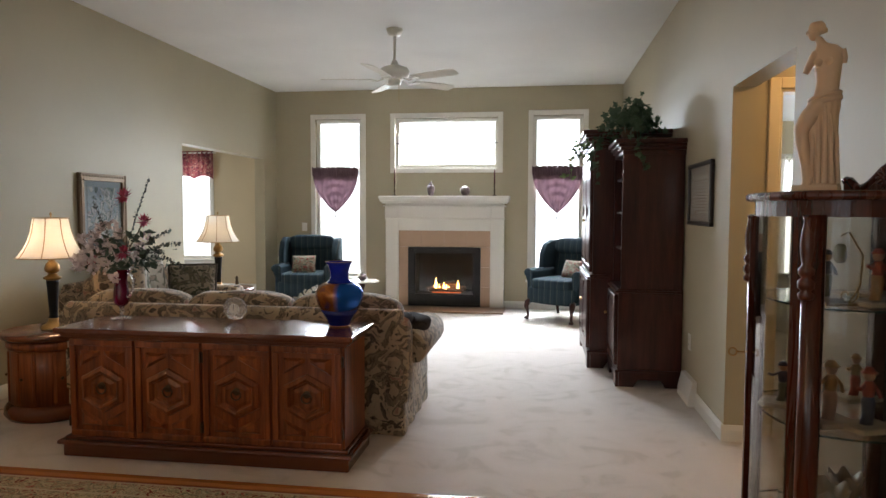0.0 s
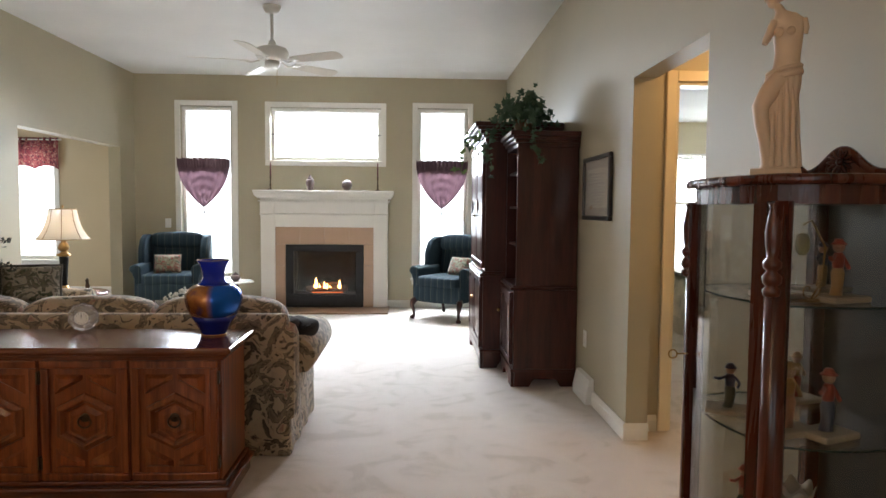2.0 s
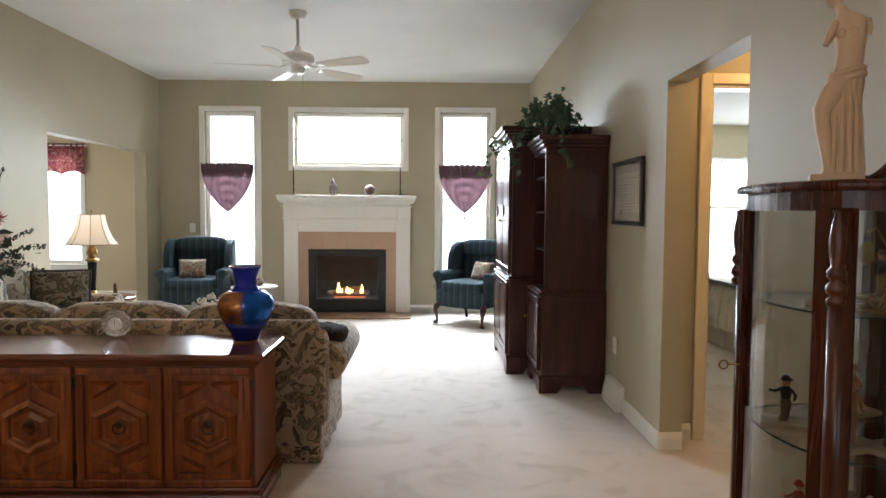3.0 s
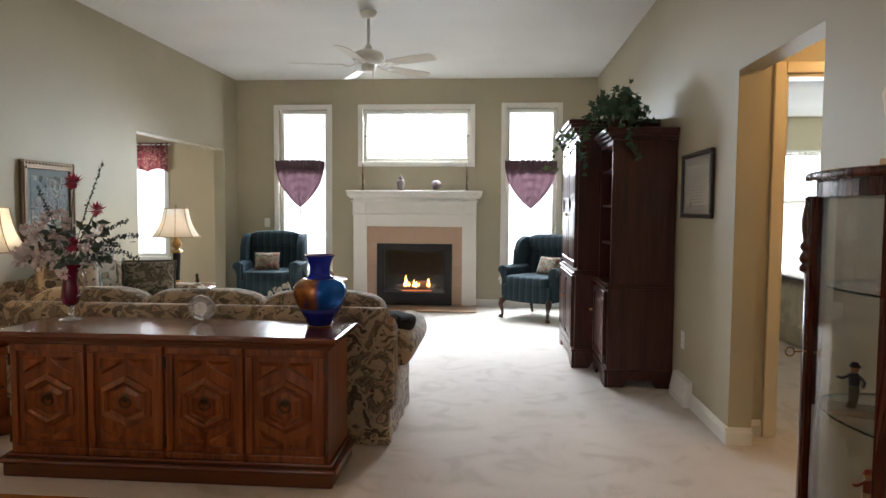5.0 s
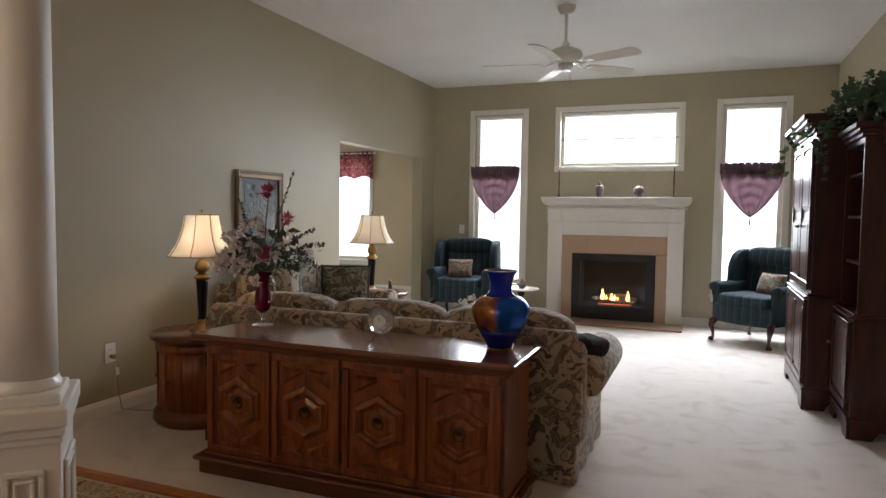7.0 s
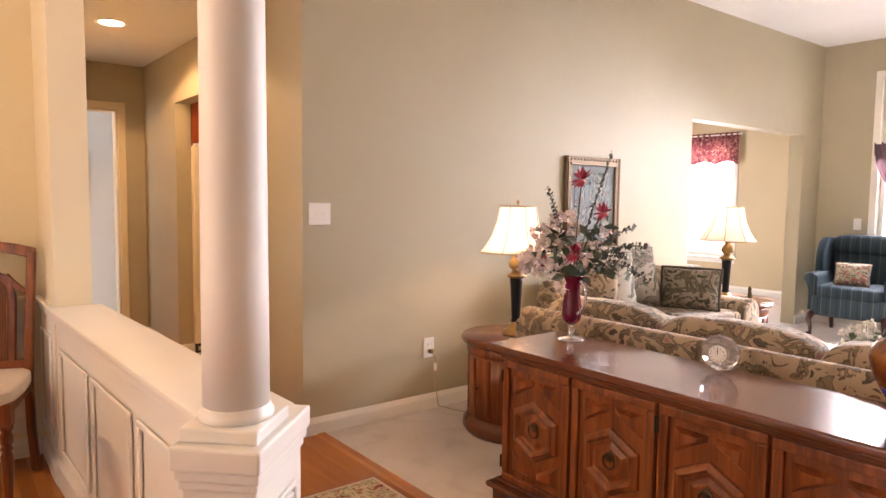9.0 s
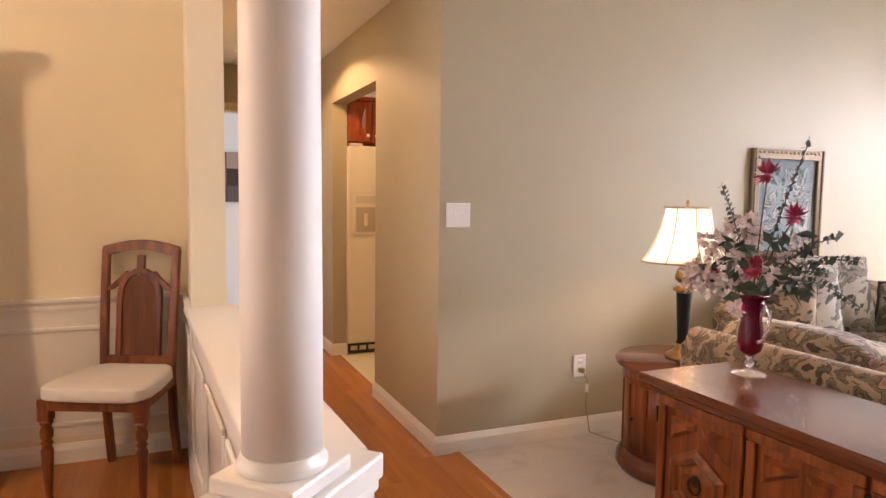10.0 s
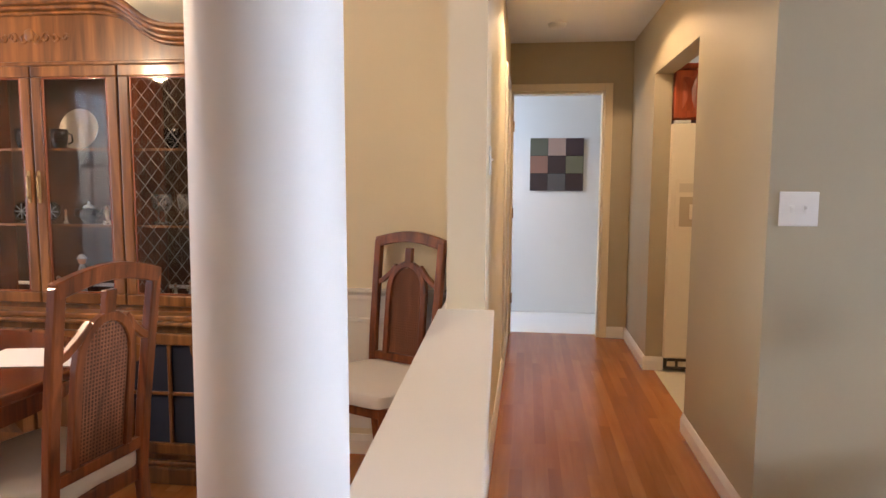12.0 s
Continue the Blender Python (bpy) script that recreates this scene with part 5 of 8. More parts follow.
def table_lamp(loc, power, label):
    l = thing("table_lamp", loc, 0, label, "lamp", "table lamps with bell shades")
    base = [(0.075, 0), (0.078, 0.008), (0.070, 0.022), (0.045, 0.034), (0.032, 0.05), (0.028, 0.07)]
    part("foot", lathe(bmesh.new(), base, 32), BRASS, l, "polished brass foot", smooth=True)
    part("column", lathe(bmesh.new(), [(0.030, 0.07), (0.024, 0.09), (0.026, 0.12), (0.036, 0.30), (0.037, 0.315)], 28), BLACK, l, "black tapered column", smooth=True)
    part("collar", lathe(bmesh.new(), [(0.034, 0.315), (0.052, 0.325), (0.054, 0.335), (0.034, 0.345), (0.022, 0.36)], 28), BRASS, l, "brass collar", smooth=True)
    part("urn", lathe(bmesh.new(), [(0.022, 0.36), (0.042, 0.375), (0.046, 0.395), (0.036, 0.425), (0.018, 0.44), (0.024, 0.45), (0.012, 0.465), (0.010, 0.52)], 28), BRASS, l, smooth=True)
    prof = [(0.205, 0.465), (0.192, 0.48), (0.165, 0.52), (0.140, 0.57), (0.120, 0.63), (0.108, 0.70), (0.104, 0.72)]
    bm = bmesh.new()
    seg = 48
    rr = []
    for r, z in prof:
        rr.append([bm.verts.new((r * (1 - 0.02 * abs(math.cos(4 * 2 * math.pi * i / seg))) * math.cos(2 * math.pi * i / seg), r * (1 - 0.02 * abs(math.cos(4 * 2 * math.pi * i / seg))) * math.sin(2 * math.pi * i / seg), z)) for i in range(seg)])
    for a, b in zip(rr, rr[1:]):
        for i in range(seg):
            bm.faces.new((a[i], a[(i + 1) % seg], b[(i + 1) % seg], b[i]))
    part("shade", bm, SHADE, l, "cream silk bell shade", smooth=True)
    for k in range(8):
        a = 2 * math.pi * (k + 0.5) / 8
        pts = [(r * 1.0 * math.cos(a), r * math.sin(a), z) for r, z in prof]
        part("shade_rib", tube(bmesh.new(), pts, 0.003, 6), material("tan shade cord", 0.8, color=(0.38, 0.26, 0.14)), l)
    for r, z in ((0.205, 0.465), (0.104, 0.72)):
        part("shade_trim", tube(bmesh.new(), [(r * math.cos(2 * math.pi * k / 40), r * math.sin(2 * math.pi * k / 40), z) for k in range(41)], 0.004, 6), material("tan shade trim", 0.8, color=(0.45, 0.33, 0.2)), l)
    part("finial", lathe(bmesh.new(), [(0.004, 0.70), (0.004, 0.735), (0.010, 0.742), (0.006, 0.752), (0.001, 0.758)], 12), BRASS, l, smooth=True)
    part("harp", tube(bmesh.new(), [(0, 0, 0.52), (0.04, 0, 0.56), (0.045, 0, 0.64), (0, 0, 0.705)], 0.002, 6), BRASS, l)
    part("bulb", puff(bmesh.new(), (0, 0, 0.545), (0.028, 0.028, 0.04), 1.0, 16, 10), glow_mat("lit bulb", (1.0, 0.72, 0.38), 14.0), l, smooth=True)
    lamp("lamp_bulb", "POINT", pose(loc[0], loc[1], loc[2] + 0.545), power, (1.0, 0.66, 0.36), 0.035)
    return l


table_lamp((-2.055, 4.474, 0.546), 15, "lit black and brass lamp with cream shade by the credenza")
table_lamp((-2.03, 6.68, 0.546), 2.2, "lit black and brass lamp with pale shade beside the loveseat")
fg = thing("bronze_figurine", (-1.86, 6.72, 0.546), 0, "small dark bronze figurine on the drum table by the lamp", "figurine")
part("figure", loft(bmesh.new(), [(0, 0, 0, 0.03, 0.02), (0.012, 0, 0, 0.028, 0.018), (0.02, 0, 0, 0.012, 0.01), (0.06, 0.004, 0, 0.02, 0.014), (0.09, 0, 0, 0.012, 0.01), (0.11, 0, 0, 0.016, 0.014), (0.13, 0, 0, 0.004, 0.004)], 14), BRONZE, fg, smooth=True)

# flower arrangement
rf = random.Random(5)
fv = thing("flower_vase", (-1.297, 4.073, 0.696), 0, "ruby glass footed vase filled with red and white silk flowers", "flower arrangement")
RUBY = material("ruby glass", 0.05, color=(0.16, 0.004, 0.03))
bsdf(RUBY).inputs["Transmission Weight"].default_value = 0.35
part("foot", lathe(bmesh.new(), [(0.058, 0), (0.056, 0.004), (0.02, 0.012), (0.009, 0.02), (0.010, 0.03), (0.018, 0.042), (0.009, 0.052), (0.016, 0.068)], 28), CRY, fv, "clear glass foot", smooth=True)
part("bowl", lathe(bmesh.new(), [(0.016, 0.068), (0.036, 0.085), (0.044, 0.115), (0.040, 0.16), (0.034, 0.20), (0.036, 0.24), (0.052, 0.275), (0.056, 0.28)], 32), RUBY, fv, "deep ruby glass bowl", smooth=True)
part("handle", tube(bmesh.new(), [(0.035, -0.01, 0.12), (0.06, -0.012, 0.13), (0.085, -0.014, 0.18), (0.088, -0.014, 0.23), (0.065, -0.01, 0.262), (0.045, 0, 0.26)], 0.007, 10), CRY, fv, "clear glass handle", smooth=True)
LEAF = material("dusty dark green leaf", 0.7, color=(0.05, 0.075, 0.05))
PETW = material("pale dusty pink silk petal", 0.8, color=(0.70, 0.60, 0.58))
PETR = material("crimson silk petal", 0.8, color=(0.42, 0.045, 0.09))
BERRY = material("dark eucalyptus leaf", 0.7, color=(0.055, 0.06, 0.05))
STEM = material("brown stem", 0.8, color=(0.08, 0.06, 0.03))


def leaf_bm(bm, p, d, l, w, roll=0.0, cup=0.2):
    d = d.normalized()
    s = d.cross(Vector((0, 0, 1)))
    s = s.normalized() if s.length > 0.01 else Vector((1, 0, 0))
    s = Matrix.Rotation(roll, 3, d) @ s
    u = d.cross(s)
    a = bm.verts.new(p)
    b = bm.verts.new(p + d * l * 0.45 + s * w + u * cup * w)
    c = bm.verts.new(p + d * l)
    e = bm.verts.new(p + d * l * 0.45 - s * w + u * cup * w)
    m = bm.verts.new(p + d * l * 0.5)
    for t in ((a, b, m), (b, c, m), (c, e, m), (e, a, m)):
        bm.faces.new(t)


def flower(center, face, r, petals, mat, nm):
    bm = bmesh.new()
    face = face.normalized()
    s = face.orthogonal().normalized()
    t = face.cross(s)
    for ring in range(2):
        for k in range(petals):
            a = 2 * math.pi * (k + 0.5 * ring) / petals
            d = (s * math.cos(a) + t * math.sin(a) + face * (0.25 + 0.45 * ring)).normalized()
            leaf_bm(bm, center, d, r * (1 - 0.2 * ring), r * 0.17, rf.uniform(-0.3, 0.3))
    part(nm, bm, mat, fv)


mouth = Vector((0, 0, 0.27))
for tip, r in (((-0.16, -0.02, 0.33), 0.05), ((0.06, -0.06, 0.385), 0.062), ((0.155, 0.0, 0.56), 0.052), ((0.02, 0.02, 0.70), 0.062), ((-0.24, -0.03, 0.30), 0.04)):
    tv = Vector(tip)
    part("stem", tube(bmesh.new(), [mouth, mouth.lerp(tv, 0.5) + Vector((0, 0, 0.03)), tv], 0.0025, 6), STEM, fv)
    flower(tv, Vector((tv.x * 0.8, -0.7, 0.4)), r, 14, PETR, "red_flower")
for k in range(44):
    a, q = rf.uniform(0, 6.28), rf.uniform(0.2, 1.0)
    c = Vector((-0.11 + 0.15 * q * math.cos(a), -0.03 + 0.10 * math.sin(a), 0.41 + 0.15 * q * math.sin(a)))
    if k > 35:
        c += Vector((0.17, 0, -0.03))
    bm = bmesh.new()
    for i in range(16):
        d = Vector((rf.gauss(0, 1), rf.gauss(0, 1), rf.gauss(0, 1))).normalized()
        leaf_bm(bm, c + d * 0.008, d, 0.030, 0.013, rf.uniform(0, 3))
    part("white_blossom", bm, PETW, fv, kind="stuff")
for k in range(8):
    a = rf.uniform(-2.9, 0.2) if k % 2 else rf.uniform(0, 6.28)
    base = Vector((0.05 * math.cos(a), 0.05 * math.sin(a), 0.28))
    bm = bmesh.new()
    for i in range(13):
        d = Vector((rf.gauss(0, 1), rf.gauss(0, 0.7), rf.gauss(0.35, 0.5)))
        p = base + Vector((0.03 + 0.11 * rf.gauss(0, 1), 0.06 * rf.gauss(0, 1), abs(0.11 * rf.gauss(0, 1))))
        leaf_bm(bm, p, d, rf.uniform(0.04, 0.075), rf.uniform(0.012, 0.022), rf.uniform(0, 3))
    part("leaf_spray", bm, LEAF, fv, kind="stuff")
for tip, up in (((0.19, 0.0, 0.80), 0.05), ((-0.16, 0.0, 0.66), 0.06), ((0.40, -0.02, 0.30), 0.14), ((0.36, 0.02, 0.43), 0.10), ((0.30, 0.0, 0.50), 0.08), ((0.24, 0.05, 0.38), 0.08)):
    tv = Vector(tip)
    mid = mouth.lerp(tv, 0.5) + Vector((0, 0, up))
    pts = [mouth * (1 - t) ** 2 + mid * 2 * t * (1 - t) + tv * t * t for t in [i / 20 for i in range(21)]]
    bm = tube(bmesh.new(), pts, 0.0018, 5)
    for i in range(8, 21):
        for sd in (-1, 1):
            q = pts[i]
            d = Vector((rf.uniform(-0.4, 0.4), sd * 0.6 + rf.uniform(-0.3, 0.3), sd * 0.6 + rf.uniform(-0.2, 0.5)))
            leaf_bm(bm, q, d, 0.021, 0.0085, rf.uniform(0, 3))
    part("eucalyptus_spray", bm, BERRY, fv)

# ---- armoire and side bookcase ----
def cabinet_door(parent, y0, y1, z0, z1, x, mat, knob=None):
    d = new("door")
    d.parent = parent
    d.location = (x, (y0 + y1) / 2, z0)
    w, h = (y1 - y0) / 2, z1 - z0
    bm = bmesh.new()
    slab(bm, -0.004, 0.016, -w, w, 0, h)
    f = 0.05
    for a, b, c, e in ((-w, w, 0, f), (-w, w, h - f, h), (-w, -w + f, f, h - f), (w - f, w, f, h - f)):
        slab(bm, -0.016, -0.004, a, b, c, e, r=0.004, seg=1)
    part("frame", bm, mat, d)
    ps = [(f, h - f)] if h < 0.7 else [(f, h / 2 - 0.02), (h / 2 + 0.02, h - f)]
    for a, b in ps:
        part("raised_panel", raised(bmesh.new(), [(-w + f + 0.006, a + 0.006), (w - f - 0.006, a + 0.006), (w - f - 0.006, b - 0.006), (-w + f + 0.006, b - 0.006)], -0.004, -0.016, 0.035, "yz"), mat, d)
    if knob is not None:
        part("knob", puff(bmesh.new(), (-0.034, knob * (w - 0.025), h * (0.62 if h < 0.7 else 0.42)), (0.013, 0.013, 0.013), 1, 14, 8), BRASS, d, "brass knob", smooth=True)
    return d


def bracket_foot(parent, bm, y0, y1, z, x0, x1, axis, mat):
    n = 8
    if axis == "y":
        pts = [(y0, 0), (y0 + 0.13, 0), (y0 + 0.145, 0.03), (y0 + 0.17, 0.055), (y0 + 0.20, 0.06), (y1 - 0.20, 0.06), (y1 - 0.17, 0.055), (y1 - 0.145, 0.03), (y1 - 0.13, 0), (y1, 0), (y1, z), (y0, z)]
        prism(bm, pts, x0, x1, "yz")
    else:
        pts = [(x0, 0), (x0 + 0.11, 0), (x0 + 0.125, 0.03), (x0 + 0.145, 0.055), (x1 - 0.145, 0.055), (x1 - 0.125, 0.03), (x1 - 0.11, 0), (x1, 0), (x1, z), (x0, z)]
        prism(bm, pts, y0, y1, "xz")


ar = thing("armoire", (0, 0, 0), 0, "dark cherry entertainment armoire with raised-panel doors and stepped crown", "cabinet")
AY0, AY1, AX = 6.26, 7.27, 1.525
part("upper_body", box(AX, EAST - 0.010, AY0, AY1, 0.78, 1.86, r=0.003, seg=1), CHERRY, ar)
part("lower_body", box(AX - 0.015, EAST - 0.010, AY0 - 0.01, AY1 + 0.01, 0.14, 0.755, r=0.003, seg=1), CHERRY, ar)
bm = bmesh.new()
slab(bm, AX - 0.045, EAST - 0.010, AY0 - 0.03, AY1 + 0.03, 0.755, 0.772, r=0.006)
slab(bm, AX - 0.025, EAST - 0.010, AY0 - 0.02, AY1 + 0.02, 0.772, 0.79, r=0.006)
part("waist_moulding", bm, CHERRY, ar)
bm = bmesh.new()
for k, (o, z0, z1) in enumerate(((0.01, 1.84, 1.875), (0.025, 1.875, 1.90), (0.05, 1.90, 1.93), (0.075, 1.93, 1.955), (0.095, 1.955, 1.99))):
    slab(bm, AX - o, EAST - 0.005, AY0 - o * 0.7, AY1 + o * 0.7, z0, z1, r=0.006)
part("crown", bm, CHERRY, ar, "stepped cherry crown moulding")
bm = bmesh.new()
slab(bm, AX - 0.04, EAST - 0.010, AY0 - 0.025, AY1 + 0.025, 0.125, 0.15, r=0.008)
bracket_foot(ar, bm, AY0 - 0.02, AY1 + 0.02, 0.127, AX - 0.035, AX - 0.010, "y", CHERRY)
bracket_foot(ar, bm, AY0 - 0.02, AY0 + 0.005, 0.127, AX - 0.008, EAST - 0.014, "x", CHERRY)
bracket_foot(ar, bm, AY1 - 0.005, AY1 + 0.02, 0.127, AX - 0.008, EAST - 0.014, "x", CHERRY)
part("base", bm, CHERRY, ar)
cy = (AY0 + AY1) / 2
for a, b, k in ((AY0 + 0.02, cy - 0.003, 1), (cy + 0.003, AY1 - 0.02, -1)):
    cabinet_door(ar, a, b, 0.81, 1.83, AX - 0.012, CHERRY, k)
    cabinet_door(ar, a, b, 0.165, 0.745, AX - 0.028, CHERRY, k)

bc = thing("bookcase", (0, 0, 0), 0, "dark cherry side bookcase with open shelves above a panelled door", "bookcase")
BY0, BY1, BX = 5.68, 6.22, 1.69
part("side_panel", box(BX, EAST - 0.010, BY0, BY0 + 0.022, 0.742, 1.74), CHERRY, bc)
part("side_panel", box(BX, EAST - 0.010, BY1 - 0.022, BY1, 0.742, 1.74), CHERRY, bc)
part("back_panel", box(EAST - 0.030, EAST - 0.010, BY0 + 0.022, BY1 - 0.022, 0.742, 1.74), CHERRY, bc)
for z in (1.02, 1.30, 1.56):
    part("shelf", box(BX + 0.02, EAST - 0.030, BY0 + 0.022, BY1 - 0.022, z, z + 0.018), CHERRY, bc)
part("lower_body", box(BX - 0.015, EAST - 0.005, BY0 - 0.008, BY1 + 0.008, 0.12, 0.71, r=0.003, seg=1), CHERRY, bc)
cabinet_door(bc, BY0 + 0.02, BY1 - 0.02, 0.16, 0.69, BX - 0.027, CHERRY, 1)
bm = bmesh.new()
slab(bm, BX - 0.04, EAST - 0.003, BY0 - 0.006, BY1 + 0.015, 0.71, 0.727, r=0.005)
slab(bm, BX - 0.02, EAST - 0.004, BY0 - 0.003, BY1 + 0.01, 0.727, 0.742, r=0.005)
part("waist_moulding", bm, CHERRY, bc)
bm = bmesh.new()
for o, z0, z1 in ((0.0, 1.74, 1.775), (0.018, 1.775, 1.80), (0.035, 1.80, 1.825), (0.055, 1.825, 1.858)):
    slab(bm, BX - o, EAST - 0.003, BY0 - o * 0.6, BY1 + 0.005, z0, z1, r=0.005)
part("crown", bm, CHERRY, bc)
bm = bmesh.new()
slab(bm, BX - 0.035, EAST - 0.004, BY0 - 0.02, BY1 + 0.01, 0.105, 0.128, r=0.007)
bracket_foot(bc, bm, BY0 - 0.018, BY1 + 0.008, 0.107, BX - 0.03, BX - 0.008, "y", CHERRY)
bracket_foot(bc, bm, BY0 - 0.018, BY0 + 0.004, 0.107, BX - 0.006, EAST - 0.012, "x", CHERRY)
part("base", bm, CHERRY, bc)

# trailing ivy on the cabinets
iv = thing("ivy_plant", (1.80, 6.05, 1.862), 0, "dark green silk ivy trailing over the bookcase crown", "plant")
IVY = material("dark ivy leaf", 0.55, color=(0.035, 0.075, 0.035))
IVL = material("light ivy leaf", 0.55, color=(0.13, 0.22, 0.06))
part("pot", lathe(bmesh.new(), [(0.07, 0), (0.09, 0.09), (0.10, 0.12)], 20), BRONZE, iv, smooth=True)
ri = random.Random(11)


def ivy_leaf(bm, p, n, size, turn):
    n = n.normalized()
    s = n.orthogonal().normalized()
    s = Matrix.Rotation(turn, 3, n) @ s
    t = n.cross(s)
    out = [(0, -0.15), (0.38, -0.42), (0.34, -0.05), (0.62, 0.18), (0.28, 0.36), (0, 1.0), (-0.28, 0.36), (-0.62, 0.18), (-0.34, -0.05), (-0.38, -0.42)]
    vs = [bm.verts.new(p + (s * u + t * v) * size + n * size * 0.12 * (abs(u) - v * 0.5)) for u, v in out]
    c = bm.verts.new(p + n * size * 0.10)
    for i in range(len(vs)):
        bm.faces.new((vs[i], vs[(i + 1) % len(vs)], c))


def vine(pts, n, spread, size, mat, nm="leaf_strand"):
    pts = [Vector(p) for p in pts]
    bm = bmesh.new()
    tube(bm, pts, 0.0025, 5)
    for k in range(n):
        t = ri.random() * (len(pts) - 1.001)
        i = int(t)
        p = pts[i].lerp(pts[i + 1], t - i) + Vector((ri.gauss(0, spread), ri.gauss(0, spread), ri.gauss(0, spread)))
        ivy_leaf(bm, p, Vector((-0.5 + ri.gauss(0, 0.5), -0.8 + ri.gauss(0, 0.5), 0.5 + ri.gauss(0, 0.5))), size * ri.uniform(0.7, 1.25), ri.uniform(2.2, 4.1))
    part(nm, bm, mat, iv)


for k in range(26):
    a = 2 * math.pi * k / 26
    r = ri.uniform(0.12, 0.29)
    vine([(0, 0, 0.10), (0.4 * r * math.cos(a), 0.4 * r * math.sin(a), 0.20 + ri.uniform(0, 0.08)), (r * math.cos(a), r * math.sin(a), 0.07 + ri.uniform(-0.02, 0.1))], 20, 0.034, 0.043, IVY)
vine([(0, 0, 0.1), (0.02, -0.05, 0.24), (-0.01, -0.08, 0.30)], 34, 0.04, 0.042, IVY)
vine([(0.0, -0.2, 0.12), (-0.02, -0.41, 0.04), (0.0, -0.46, -0.10), (0.03, -0.46, -0.24)], 34, 0.026, 0.038, IVY)
vine([(-0.15, -0.05, 0.10), (-0.28, -0.10, 0.02), (-0.30, -0.12, -0.14), (-0.26, -0.12, -0.26)], 36, 0.028, 0.038, IVY)
vine([(-0.15, 0.1, 0.10), (-0.32, 0.3, 0.05), (-0.38, 0.42, -0.05)], 30, 0.04, 0.038, IVY)
vine([(-0.22, 0.2, 0.08), (-0.40, 0.36, 0.02), (-0.44, 0.46, -0.10), (-0.45, 0.55, -0.25)], 36, 0.035, 0.038, IVL)


# ---- bow-fronted curio cabinet and the statue on it ----
DARKC = wooden("mahogany curio wood", (0.030, 0.007, 0.004), (0.065, 0.014, 0.007), (0.12, 0.028, 0.012), 0.25, "z", 1.0, 0.4)
CY, TOPZ = 2.575, 1.376


def bow(side_out=0.0, n=10):
    """The half plan of the cabinet as points (x, y) from the south wall end round to the north one."""
    o = side_out
    wx, wy, mx, my, px, py = EAST - 0.006, 0.205, 1.94, 0.315, 1.755, 0.215
    ctrl = [((wx, CY - wy - o), (mx - o * 0.3, CY - my - o), (px - o * 0.7, CY - py - o * 0.7)), ((px - o * 0.7, CY - py - o * 0.7), (px - 0.10 - o, CY), (px - o * 0.7, CY + py + o * 0.7)), ((px - o * 0.7, CY + py + o * 0.7), (mx - o * 0.3, CY + my + o), (wx, CY + wy + o))]
    pts = []
    for a, b, c in ctrl:
        a, b, c = Vector(a), Vector(b), Vector(c)
        pts.append([tuple(a * (1 - t) ** 2 + b * 2 * t * (1 - t) + c * t * t) for t in [k / n for k in range(n + 1)]])
    return pts


def bow_poly(o):
    segs = bow(o)
    out = list(segs[0])
    for s in segs[1:]:
        out += s[1:]
    return out


def curved_pane(bm, pts, z0, z1, t=0.003):
    ins = []
    for i, p in enumerate(pts):
        a, b = Vector(pts[max(i - 1, 0)]), Vector(pts[min(i + 1, len(pts) - 1)])
        d = (b - a).normalized()
        ins.append((p[0] - d.y * t, p[1] + d.x * t))
    prism(bm, list(pts) + ins[::-1], z0, z1, "xy")
    return bm


cu = thing("curio_cabinet", (0, 0, TOPZ - 1.421), 0, "dark mahogany bow-front curio cabinet with curved glass and figurine shelves", "cabinet")
part("base", prism(bmesh.new(), bow_poly(0.0), 0.06, 0.16, "xy"), DARKC, cu)
part("plinth", prism(bmesh.new(), bow_poly(0.018), 1.421 - TOPZ, 0.065, "xy", r=0.008), DARKC, cu)
part("base_moulding", prism(bmesh.new(), bow_poly(0.012), 0.15, 0.175, "xy", r=0.007), DARKC, cu)
part("frieze", prism(bmesh.new(), bow_poly(0.0), 1.355, 1.397, "xy"), DARKC, cu)
part("top", prism(bmesh.new(), bow_poly(0.030), 1.397, 1.421, "xy", r=0.009), DARKC, cu, "glossy mahogany top with a rounded lip")
part("back_panel", box(EAST - 0.02, EAST - 0.007, CY - 0.19, CY + 0.19, 0.17, 1.36), material("grey smoked back panel", 0.35, color=(0.018, 0.016, 0.015)), cu, "grey smoked back panel")
seg = bow(-0.006)
gl1 = part("side_glass", curved_pane(bmesh.new(), seg[0], 0.175, 1.355), SMOKED, cu)
gl2 = part("front_glass", curved_pane(bmesh.new(), seg[1], 0.175, 1.355), SMOKED, cu)
gl3 = part("side_glass", curved_pane(bmesh.new(), seg[2], 0.175, 1.355), SMOKED, cu)
for z in (0.47, 0.795, 1.12):
    p = part("glass_shelf", prism(bmesh.new(), bow_poly(-0.02), z, z + 0.006, "xy"), GLASS, cu)
    pts = [(x, y, z + 0.003) for x, y in bow_poly(-0.02)]
    part("shelf_edge", tube(bmesh.new(), pts, 0.0028, 5), material("dark green glass edge", 0.2, color=(0.02, 0.045, 0.04)), cu)
